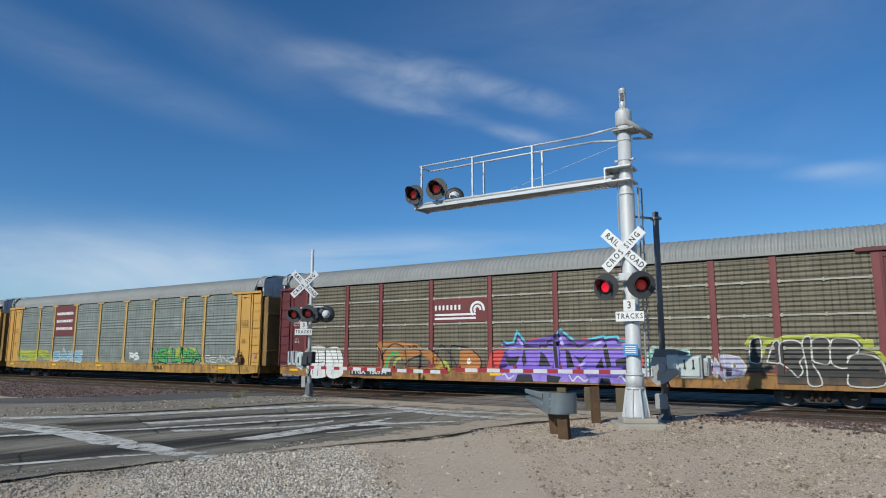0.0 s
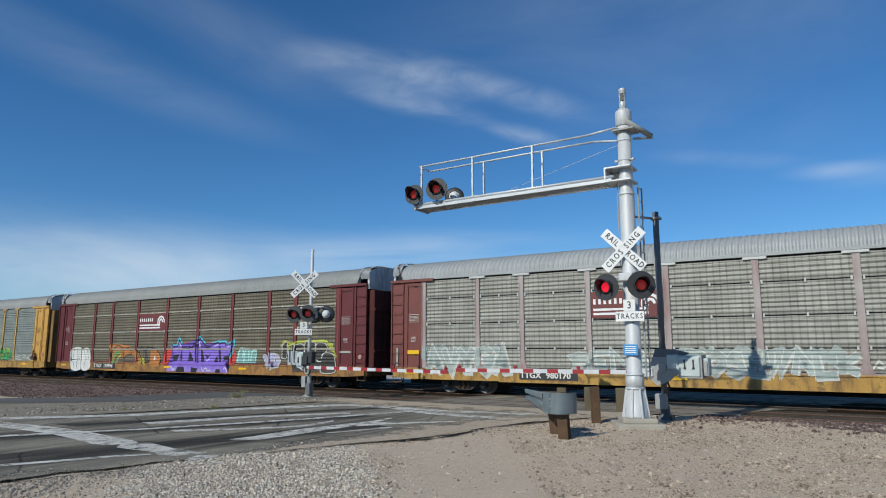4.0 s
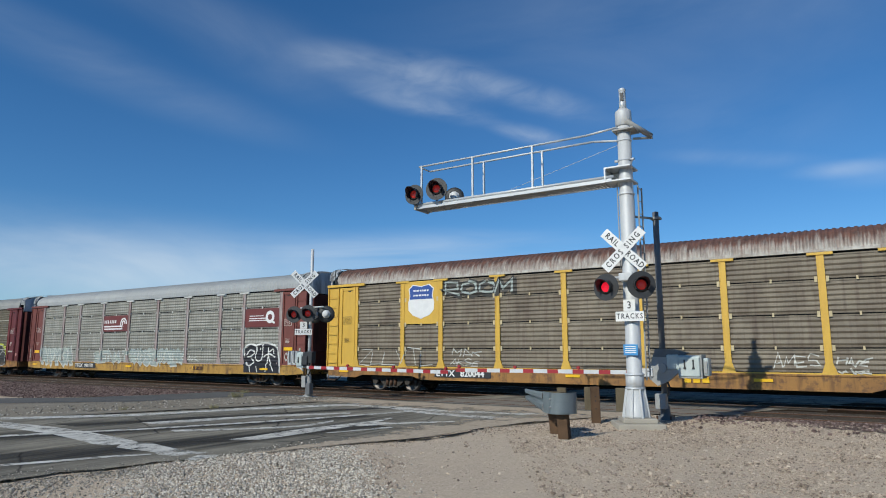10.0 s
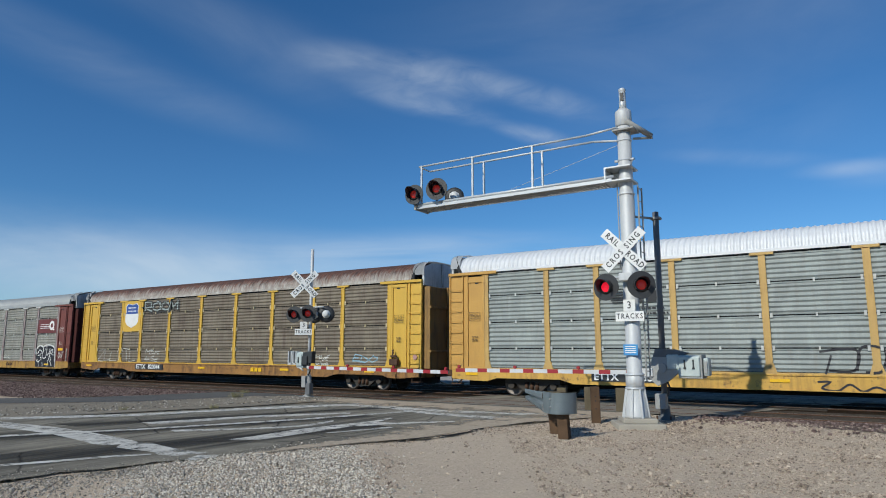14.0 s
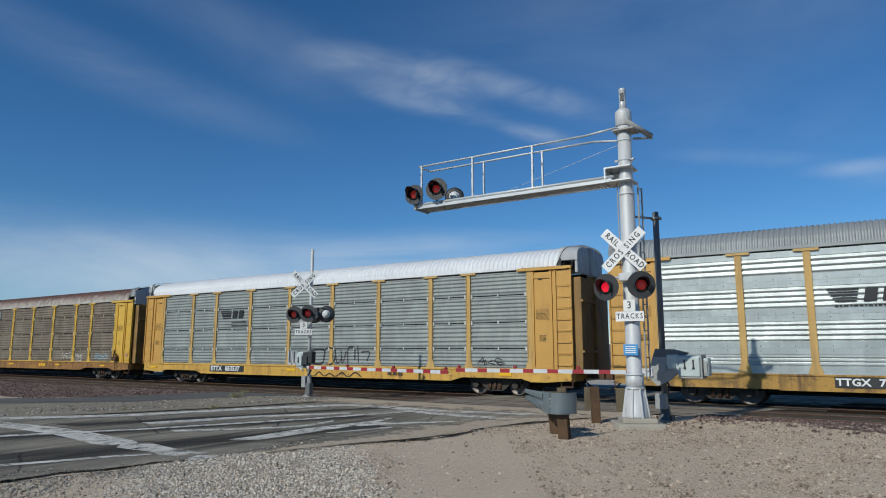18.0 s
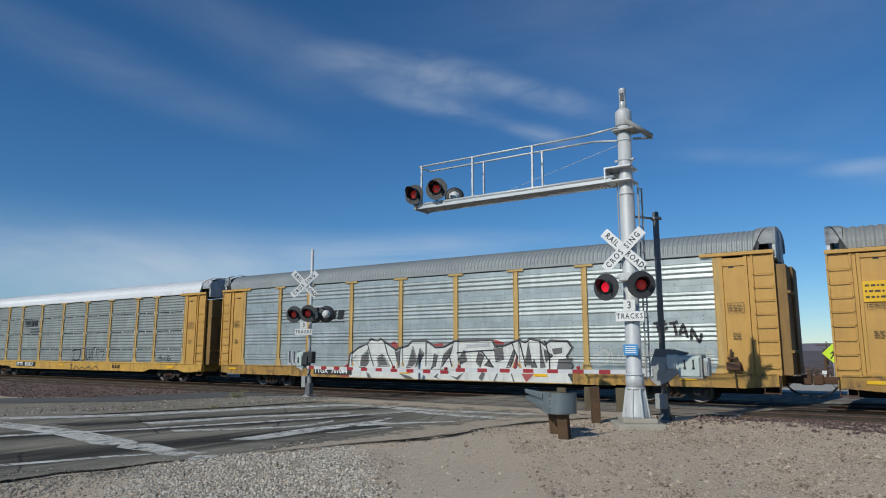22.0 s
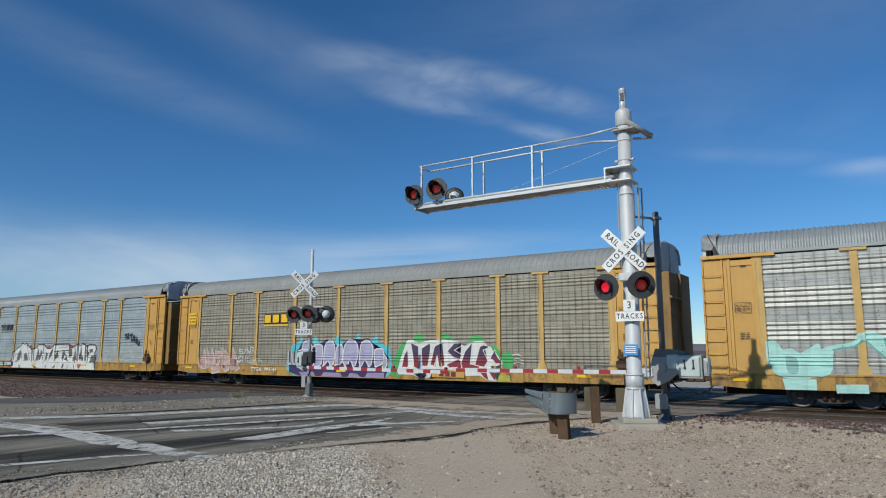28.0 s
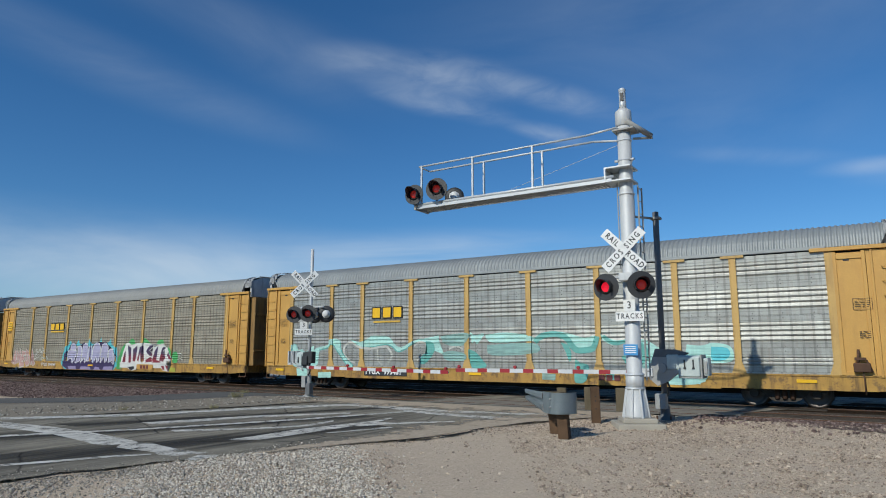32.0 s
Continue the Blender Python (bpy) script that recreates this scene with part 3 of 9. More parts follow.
def crossbuck(parent, at):
    """Two crossed white blades with the words of the sign."""
    buck = part("crossbuck", Box(-0.04, 0.04, 0.012, 0.05, -0.04, 0.04), DULL, parent, "white crossbuck with black words", at)
    for k2, (turn, first, second) in enumerate(((-45, "RAIL", "ROAD"), (45, "CROS", "SING"))):
        y = -0.012 * k2
        blade = part("blade", Box(-0.61, 0.61, -0.004 + y, 0.004 + y, -0.115, 0.115, 0.002), WHITEP, buck, "", pose(0, 0, 0, 0, -turn, 0))
        for word, x in ((first, -0.345), (second, 0.345)):
            letters(word, 0.185, INK, buck, pose(0, -0.0065 + y, 0, 0, -turn, 0) @ pose(x if k2 == 0 else x * 0.83, 0, 0), "lettering", 0.82, 0.003, 1.25 if k2 == 0 else 1.4)
    return buck


def tracks_sign(parent, at):
    s = part("tracks_sign", join(Box(-0.31, 0.31, -0.004, 0.004, -0.11, 0.11, 0.002), Box(-0.13, 0.13, -0.004, 0.004, 0.119, 0.37, 0.002)), WHITEP, parent, "white plates with black characters", at)
    letters("TRACKS", 0.165, INK, s, pose(0, -0.006, 0.0), "lettering", 0.78, 0.002, 1.3)
    letters("3", 0.23, INK, s, pose(0, -0.006, 0.245), "lettering", 0.85, 0.002)
    return s


def cantilever_signal():
    X, Yc = -4.43, 14.73
    t = thing("cantilever_signal", "tall aluminium cantilever railway signal with red flashers on concrete base", "railway signal", pose(X, Yc, 0))
    yaw = 6.0
    part("footing", join(Box(-0.5, 0.5, -0.5, 0.5, -0.2, 0.1, 0.02), Box(-0.36, 0.36, -0.36, 0.36, 0.1, 0.2, 0.015)), CONC, t, "weathered concrete footing", pose(0.02, 0, 0, 0, 0, 28))
    part("mast", lathe([(0.2, 0.8), (0.2, 1.12), (0.17, 1.14), (0.17, 5.2), (0.158, 5.25), (0.158, 7.0)], 28), ALU, t)
    # tapering base casting with ribs
    part("base_casting", lathe([(0.29, 0.2), (0.285, 0.24), (0.2, 0.82)], 8), ALU, t)
    for i in range(8):
        a = i * math.tau / 8
        part("base_rib", Tube((0.3 * math.cos(a), 0.3 * math.sin(a), 0.2), (0.205 * math.cos(a), 0.205 * math.sin(a), 0.82), 0.02, n=6), ALU, t)
    for z, r in ((1.13, 0.215), (5.24, 0.185), (6.05, 0.17), (6.53, 0.17), (0.83, 0.215)):
        part("clamp_ring", lathe([(r - 0.02, z - 0.025), (r, z - 0.02), (r, z + 0.02), (r - 0.02, z + 0.025)], 24), STEEL, t)
    part("cap", lathe([(0.165, 6.88), (0.19, 6.9), (0.19, 7.22), (0.18, 7.26), (0.12, 7.29), (0.11, 7.32)], 24), ALU, t)
    bm = lathe([(0.085, 7.3), (0.085, 7.46), (0.078, 7.48), (0.078, 7.76), (0.085, 7.77), (0.085, 7.81), (0.06, 7.83), (0.02, 7.835)], 16)
    part("finial", bm, STEEL, t)
    part("finial_slot", Box(-0.03, 0.045, -0.09, -0.06, 7.5, 7.7, 0.004), INK, t)
    # arm: two chords with a grating floor between, two hand rails
    zc = 5.6
    part("walkway_floor", join(*[Box(-5.72 + i * 0.09, -5.72 + i * 0.09 + 0.055, -0.25, 0.25, zc - 0.07, zc - 0.05) for i in range(60)]), DULL, t, "steel grating walkway")["kind"] = "stuff"
    for y in (-0.1, 0.1):
        part("floor_bearer", Box(-5.72, -0.3, y - 0.02, y + 0.02, zc - 0.05, zc, 0.004), DULL, t)
    for y in (-0.27, 0.27):
        part("chord", join(Tube((-5.75, y, zc + 0.04), (-0.2, y, zc + 0.04), 0.04, n=12), Box(-5.75, -0.25, y - 0.018, y + 0.018, zc - 0.08, zc + 0.03, 0.004)), STEEL, t)
        # hand rail
        hy = y * 1.0
        bm = bmesh.new()
        zr = 6.74
        pts = [(-5.7, hy, zr - 0.02), (-0.85, hy, zr), (-0.1, hy * 0.6, zr + 0.1 if y < 0 else zr - 0.14)]
        path_tube(bm, pts, 0.027)
        part("hand_rail", bm, STEEL, t)
        for x in (-2.25, -3.98) if y < 0 else (-2.22, -3.94):
            part("rail_post", Box(x - 0.025, x + 0.025, hy - 0.025, hy + 0.025, zc + 0.05, zr, 0.004), STEEL, t)
    part("end_rail", path_tube(bmesh.new(), [(-5.7, -0.27, 6.72), (-5.7, 0.27, 6.72)], 0.022), STEEL, t)
    part("rail_post", Box(-5.64, -5.59, -0.295, -0.245, 5.65, 6.72, 0.004), STEEL, t)
    part("end_plate", Box(-5.83, -5.76, -0.34, 0.34, 5.5, 5.68, 0.01), DULL, t)
    # box bracket that holds the arm at the mast
    part("arm_bracket", join(Box(-0.42, 0.2, -0.31, 0.31, 5.84, 5.88, 0.006), Box(-0.42, 0.2, -0.31, 0.31, 5.52, 5.56, 0.006), Box(-0.42, -0.38, -0.31, 0.31, 5.56, 5.84), Box(-0.38, 0.0, 0.2, 0.24, 5.56, 5.84)), STEEL, t)
    # upper bracket with its back stay
    part("stay_bracket", join(Box(-0.22, 0.3, -0.24, 0.26, 6.74, 6.78, 0.006)), DULL, t)
    part("stay_arm", join(Tube((0.08, -0.15, 6.98), (0.52, 0.42, 6.68), 0.065), Tube((0.15, 0.2, 6.62), (0.54, 0.44, 6.64), 0.028)), DULL, t)
    part("stay_cable", path_tube(bmesh.new(), [(-0.15, 0.1, 6.5), (-3.4, 0.2, 5.75)], 0.006, 5), STEEL, t)
    for s in (-1, 1):
        part("eye_bolt", Tube((s * 0.15, -0.05, 6.05), (s * 0.23, -0.06, 6.05), 0.03, n=10), STEEL, t)
    # ladder up the back of the mast
    bm = bmesh.new()
    for y in (0.12, 0.42):
        tube(bm, (0.23, y, 1.0), (0.23, y, 5.45), 0.02, n=6)
    for i in range(15):
        tube(bm, (0.23, 0.12, 1.2 + i * 0.3), (0.23, 0.42, 1.2 + i * 0.3), 0.012, n=6)
    part("ladder", bm, DULL, t, "dark steel ladder behind the mast")
    # crossbuck, flashers and plates on the mast
    crossbuck(t, pose(-0.06, -0.23, 3.92, 0, 0, yaw))
    part("flasher_arm", join(Tube((-0.5, -0.3, 3.28), (0.5, -0.3, 3.28), 0.03), Box(-0.16, 0.16, -0.36, -0.16, 3.2, 3.38, 0.02)), ALU, t)
    flasher(t, pose(-0.43, -0.42, 3.07, 0, 0, -8), 2)
    flasher(t, pose(0.36, -0.42, 3.08, 0, 0, 26), 1)
    tracks_sign(t, pose(0.02, -0.24, 2.41, 0, 0, yaw))
    plate = part("notice_plate", Box(-0.16, 0.16, -0.214, -0.206, 1.55, 1.79, 0.002), BLUE, t, "small blue notice plate")
    for i in range(4):
        part("print_line", Box(-0.12, 0.12, -0.2175, -0.2145, 1.6 + i * 0.045, 1.62 + i * 0.045), WHITEP, plate)
    # flashers at the arm's tip
    for x, y, z, turn, lit, size in ((-5.76, -0.42, 5.91, 6, 1, 0.28), (-5.02, -0.42, 5.97, 14, 1, 0.305)):
        flasher(t, pose(x, y, z, 0, 0, turn), lit, back=size)
    part("flasher_stem", join(Tube((-5.75, -0.2, 5.6), (-5.75, -0.25, 6.0), 0.035), Tube((-5.15, -0.2, 5.6), (-5.15, -0.22, 6.0), 0.035)), STEEL, t)
    part("flasher_stem", Tube((-4.8, 0.2, 5.6), (-4.8, 0.24, 5.8), 0.03), STEEL, t)
    flasher(t, pose(-4.9, 0.3, 5.88, 0, 0, 205), 0, back=0.27)
    part("conduit", path_tube(bmesh.new(), [(-0.2, -0.05, 5.7), (-0.19, -0.06, 3.5)], 0.015, 6), DULL, t)
    return t


def gate_arm(parent, a, b, label):
    """A striped gate arm from its pivot a to its tip b, in the thing's space, with three lamps."""
    a, b = Vector(a), Vector(b)
    length = (b - a).length
    q = (b - a).to_track_quat("X", "Z").to_matrix().to_4x4()
    arm = part("gate_arm", join(Box(0, length, -0.016, 0.016, -0.03, 0.03, 0.004)), ALU, parent, label, Matrix.Translation(a) @ q)
    side = -1 if (q.to_3x3() @ Vector((0, -1, 0))).y < 0 else 1
    y0, y1 = sorted((side * 0.017, side * 0.021))
    x, red = length, True
    while x > 0.1:
        long = min(0.3 if red else 0.4, x)
        part("stripe", Box(x - long + 0.002, x, y0, y1, -0.052, 0.052), REDS if red else STRIPEW, arm, "red stripe" if red else "white stripe")
        x, red = x - long, not red
    for x in (length - 0.1, length * 0.66, length * 0.33):
        part("arm_lamp", join(Tube((x, 0, 0.05), (x, 0, 0.08), 0.022, n=10), Tube((x, -0.04, 0.1), (x, 0.04, 0.1), 0.042, n=12)), REDS, arm, "small red lamp")
    return arm


def near_gate():
    t = thing("crossing_gate", "grey steel crossing gate with lowered red and white arm", "crossing gate", pose(-4.3, 16.68, 0))
    part("mast", join(lathe([(0.075, 0.3), (0.075, 5.15), (0.03, 5.17)], 18)), DARKST, t, "dark grey steel pole")
    part("base", join(lathe([(0.22, -0.1), (0.22, 0.06), (0.12, 0.1), (0.11, 0.3), (0.085, 0.34)], 16), Box(-0.3, 0.3, -0.3, 0.3, -0.16, -0.04, 0.01)), DARKST, t)
    for i in range(4):
        a = radians(45 + 90 * i)
        part("anchor_bolt", Tube((0.23 * math.cos(a), 0.23 * math.sin(a), -0.05), (0.23 * math.cos(a), 0.23 * math.sin(a), 0.09), 0.02, n=6), RUST, t)
    part("junction_box", Box(-0.16, 0.1, -0.3, -0.08, 0.26, 0.62, 0.015), DULL, t)
    # the gate machine: cast bracket, gear box and its two covers, counterweights
    part("machine_bracket", prism([(-0.3, 0.98), (-0.1, 0.8), (0.16, 0.92), (0.42, 1.14), (0.42, 1.34), (0.16, 1.5), (-0.2, 1.5), (-0.26, 1.28)], -0.2, -0.09), DULL, t, "dark cast gate bracket")
    part("bracket_hub", Tube((0.02, -0.26, 1.24), (0.02, -0.19, 1.24), 0.12, n=16), DULL, t)
    part("counterweight", prism([(-0.2, 1.5), (0.16, 1.5), (0.5, 1.52), (0.62, 1.6), (0.3, 1.68), (-0.14, 1.7)], -0.16, 0.1), DARKST, t)
    part("cap_block", Box(-0.16, 0.12, -0.14, 0.1, 1.5, 1.62, 0.015), DARKST, t)
    box_ = part("gear_case", Box(0.4, 0.96, -0.24, 0.2, 1.02, 1.54, 0.05), PALEBOX, t, "pale green-grey gear case")
    part("case_neck", Box(0.14, 0.42, -0.22, 0.14, 1.2, 1.56, 0.03), PALEBOX, box_)
    part("case_cover", Box(0.44, 0.92, -0.3, -0.242, 1.04, 1.52, 0.03), PALEBOX, box_)
    part("case_rim", join(Box(0.93, 0.97, -0.28, 0.22, 1.0, 1.56, 0.01), Box(0.42, 0.94, -0.27, 0.21, 1.0, 1.03, 0.008)), DULL, box_)
    part("motor_case", Box(0.98, 1.1, -0.2, 0.14, 1.06, 1.48, 0.03), PALEBOX, box_, "grey-green motor case")
    part("terminal_box", Box(1.0, 1.08, -0.24, -0.2, 1.12, 1.4, 0.01), DULL, box_)
    for x in (0.58, 0.78):
        part("latch", join(Box(x - 0.014, x + 0.014, -0.33, -0.301, 1.24, 1.44, 0.004), Box(x - 0.03, x + 0.03, -0.325, -0.301, 1.22, 1.26, 0.004)), BLACKP, box_)
    part("arm_socket", Box(-0.5, -0.2, -0.24, -0.14, 1.02, 1.22, 0.01), ALU, t)
    gate_arm(t, (-0.3, -0.19, 1.12), (-5.75, -0.42, 1.1), "lowered gate arm striped red and white")
    part("cross_clamp", join(Box(-0.12, 0.13, -0.1, 0.1, 4.96, 5.02, 0.01), Tube((-0.05, -0.05, 4.99), (-0.42, -1.55, 4.85), 0.03)), DULL, t)
    part("cable", path_tube(bmesh.new(), [(0.05, -0.1, 1.0), (0.16, -0.12, 0.8), (0.12, -0.12, 0.6), (0.04, -0.14, 0.5)], 0.022, 6), INK, t)
    return t


def far_gate():
    t = thing("crossing_gate", "slender signal mast with crossbuck, flashers and lowered gate arm", "crossing gate", pose(-17.11, 17.53, 0), "")
    part("mast", lathe([(0.06, 0.3), (0.06, 5.38), (0.02, 5.4)], 16), ALU, t, "aluminium mast")
    part("base", join(lathe([(0.2, -0.03), (0.19, 0.05), (0.12, 0.09), (0.1, 0.75), (0.07, 0.8)], 12), Box(-0.26, 0.26, -0.26, 0.26, -0.1, 0.02, 0.01)), DULL, t)
    part("base_box", Box(-0.17, 0.02, -0.2, -0.06, 0.35, 0.75, 0.01), DULL, t)
    crossbuck(t, pose(-0.1, -0.26, 4.06, 0, 0, 36))
    part("flasher_arm", Tube((-0.62, 0.1, 3.22), (0.66, -0.05, 3.22), 0.028), ALU, t)
    flasher(t, pose(-0.6, -0.24, 2.97, 0, 0, 22), 1)
    flasher(t, pose(0.28, -0.42, 2.97, 0, 0, 26), 1)
    flasher(t, pose(0.66, 0.12, 2.96, 0, 0, 214), 0)
    flasher(t, pose(-0.1, 0.3, 2.96, 0, 0, 214), 0)
    tracks_sign(t, pose(-0.08, -0.26, 2.32, 0, 0, 36))
    part("machine_bracket", prism([(-0.12, 1.1), (0.1, 1.0), (0.2, 1.3), (0.16, 1.6), (-0.1, 1.6)], -0.22, -0.1), BLACKP, t, "black gate bracket")
    part("counterweight", Box(-0.1, 0.16, -0.3, -0.22, 1.14, 1.46, 0.02), BLACKP, t)
    part("junction_box", Box(0.08, 0.34, -0.24, -0.02, 1.2, 1.62, 0.02), BLACKP, t)
    gc = part("gear_case", Box(-0.5, -0.16, -0.15, 0.2, 1.02, 1.6, 0.04), PALEBOX, t, "pale grey gear case")
    part("case_cover", Box(-0.46, -0.2, -0.2, -0.152, 1.1, 1.52, 0.02), PALEBOX, gc)
    part("latch", Box(-0.36, -0.32, -0.23, -0.2, 1.22, 1.42, 0.004), BLACKP, gc)
    for x in (-0.98, -0.74):
        part("counter_frame", join(Box(x, x + 0.05, -0.12, 0.1, 1.16, 1.64, 0.008), Box(x + 0.15, x + 0.2, -0.12, 0.1, 1.16, 1.64, 0.008), Box(x, x + 0.2, -0.12, 0.1, 1.14, 1.2, 0.008)), ALU, gc, "pale counterweight frame")
    part("drive_rod", Tube((-0.5, -0.1, 1.1), (-0.1, -0.2, 0.95), 0.03, n=8), ALU, t)
    part("cable", path_tube(bmesh.new(), [(0.16, -0.2, 1.2), (0.26, -0.2, 0.95), (0.16, -0.18, 0.78), (0.06, -0.12, 0.8)], 0.025, 6), INK, t)
    part("base_box", Box(0.04, 0.24, -0.2, 0.0, 0.1, 0.5, 0.01), DARKST, t)
    gate_arm(t, (0.1, -0.2, 1.06), (6.75, -1.2, 1.03), "lowered gate arm striped red and white")
    return t


cantilever_signal()
near_gate()
far_gate()


def guard_rail():
    """The short end of a roadside barrier: a bull-nose terminal on timber posts."""
    t = thing("guard_rail", "short galvanised guard rail end on brown timber posts", "guard rail", pose(-5.3, 12.35, 0))
    for x, y, h, tilt in ((0.22, -0.22, 0.72, -4), (-0.12, 0.35, 0.84, -6)):
        part("post", Box(x - 0.1, x + 0.1, y - 0.1, y + 0.1, -0.25, h, 0.012), TIMBER, t, "rough brown timber post", pose(0, 0, 0, 0, tilt, 6))
    part("blockout", Box(-0.42, 0.06, 0.1, 0.32, 0.6, 0.83, 0.012), PALEWOOD, t, "pale timber block behind the sheet", pose(0, 0, 0, 0, 0, 0))
    # pressed beam that ends in a fish-tail, folded into a smooth rolled nose
    beam = [(-0.92, 0.56, 0.62, 0.86, 1.0), (-0.8, 0.44, 0.6, 0.845, 1.0), (-0.45, 0.08, 0.52, 0.845, 0.9), (-0.2, -0.18, 0.46, 0.85, 0.5)]
    wave = [(0.0, 0.0), (0.03, 0.12), (0.03, 0.34), (-0.03, 0.45), (-0.03, 0.55), (0.03, 0.66), (0.03, 0.88), (0.0, 1.0)]
    bm = bmesh.new()
    rows = [[bm.verts.new((x - 0.72 * d * deep + (0.06 if k == 0 and 2 < n < 5 else 0), y - 0.69 * d * deep, z0 + (z1 - z0) * f)) for n, (d, f) in enumerate(wave)] for k, (x, y, z0, z1, deep) in enumerate(beam)]
    for a, b in zip(rows, rows[1:]):
        for i in range(len(wave) - 1):
            bm.faces.new((a[i], b[i], b[i + 1], a[i + 1]))
    bmesh.ops.solidify(bm, geom=bm.faces[:], thickness=0.006)
    part("rail_sheet", bm, GALV, t, "blue-grey galvanised beam with a fish-tail end")
    bm = bmesh.new()
    nose = [(-0.2, -0.185), (-0.08, -0.3), (0.02, -0.4), (0.08, -0.44), (0.18, -0.46), (0.29, -0.43), (0.38, -0.36), (0.44, -0.25), (0.46, -0.12), (0.42, 0.02)]
    rows = [[bm.verts.new((x, y, z)) for z in (0.45, 0.465, 0.84, 0.856)] for x, y in nose]
    for k, (a, b) in enumerate(zip(rows, rows[1:])):
        for i in range(3):
            bm.faces.new((a[i], b[i], b[i + 1], a[i + 1])).smooth = k > 2
    bmesh.ops.solidify(bm, geom=bm.faces[:], thickness=0.006)
    part("rail_nose", bm, GALV, t, "rolled galvanised nose sheet")
    for z in (0.58, 0.73):
        part("bolt", Tube((0.06, -0.455, z), (0.06, -0.43, z), 0.018, n=8), DULL, t)
    lone = thing("timber_post", "rough brown timber post with bolt holes", "post", pose(-5.46, 15.02, 0, 0, -1, 25))
    part("shaft", Box(-0.1, 0.1, -0.1, 0.1, -0.25, 0.82, 0.012), TIMBER, lone)
    for z in (0.32, 0.5, 0.6):
        part("bolt_hole", Tube((0, -0.104, z), (0, -0.09, z), 0.016, n=10), INK, lone)
    for x, y, h in ((-7.5, 17.9, 0.6), (-6.87, 18.4, 0.66), (-5.95, 18.4, 0.66)):
        p = thing("timber_post", "short pale timber block post beside the crossing", "post", pose(x, y, ground_z(x, y), 0, 0, 12))
        part("shaft", Box(-0.13, 0.13, -0.1, 0.1, -0.2, h, 0.015), PALEWOOD, p)


guard_rail()

# ================= train of covered car carriers =================
PITCH = 28.35                         # from coupling to coupling
FIRST = -53.624 + PITCH / 2           # centre of the first whole car at the start
POSTS = (-11.7, -9.05, -7.05, -4.32, -1.46, 1.4, 4.2, 7.05, 8.93, 11.7)
ROWS = (1.1, 1.86, 2.9, 3.98, 4.78)
SIDE = 1.52
WHEEL_R = 0.42
# near-black colour that stands in for the unlit inside of the cars
DARKIN = plain("interior_dark", (0.012, 0.012, 0.012), 0.9)
UNDER = paint("grimy_black_underframe", (0.03, 0.028, 0.026), (0.018, 0.016, 0.015), 0.75, 0.1, 2.0, 25.0)
TRUCK = paint("dusty_cast_steel", (0.085, 0.075, 0.065), (0.04, 0.036, 0.032), 0.8, 0.2, 2.0, 25.0, grain=0.3)
TREAD = paint("worn_wheel_steel", (0.16, 0.14, 0.125), (0.08, 0.065, 0.055), 0.5, 0.6)
CLIPW = paint("pale_clip", (0.6, 0.6, 0.57), (0.4, 0.4, 0.38), 0.5)
CREAM = paint("cream_rib", (0.42, 0.4, 0.33), (0.3, 0.27, 0.22), 0.6, 0, 2.0, 25.0, (0.12, 0.06, 0.04), 0.5)
MARKY = paint("yellow_reflector", (0.85, 0.5, 0.01), (0.75, 0.42, 0.01), 0.4)
STENCIL_W = plain("white_stencil", (0.66, 0.62, 0.56), 0.6)
STENCIL_K = plain("dark_stencil", (0.07, 0.045, 0.02), 0.6)
panel_cache = {}
POSTS_OF = {}                         # post positions, car by car


def rib_profile(h, style):
    """Front outline (y, z) of one side sheet of height h."""
    edge = 0.05 if style == "even" else 0.2
    n = max(3, round((h - 2 * edge) / 0.165))
    step = (h - 2 * edge) / n
    prof = [(0.012, 0.0), (0.012, edge)]
    for i in range(n):
        z = edge + i * step
        if style == "even":
            prof += [(0.036, z + 0.06 * step), (0.0, z + 0.4 * step), (0.0, z + 0.48 * step), (0.034, z + 0.97 * step)]
            continue
        prof += [(0.036, z + 0.06 * step), (-0.004, z + 0.4 * step), (-0.004, z + 0.48 * step), (0.034, z + 0.97 * step)]
    return prof + [(0.012, h - edge), (0.012, h)]


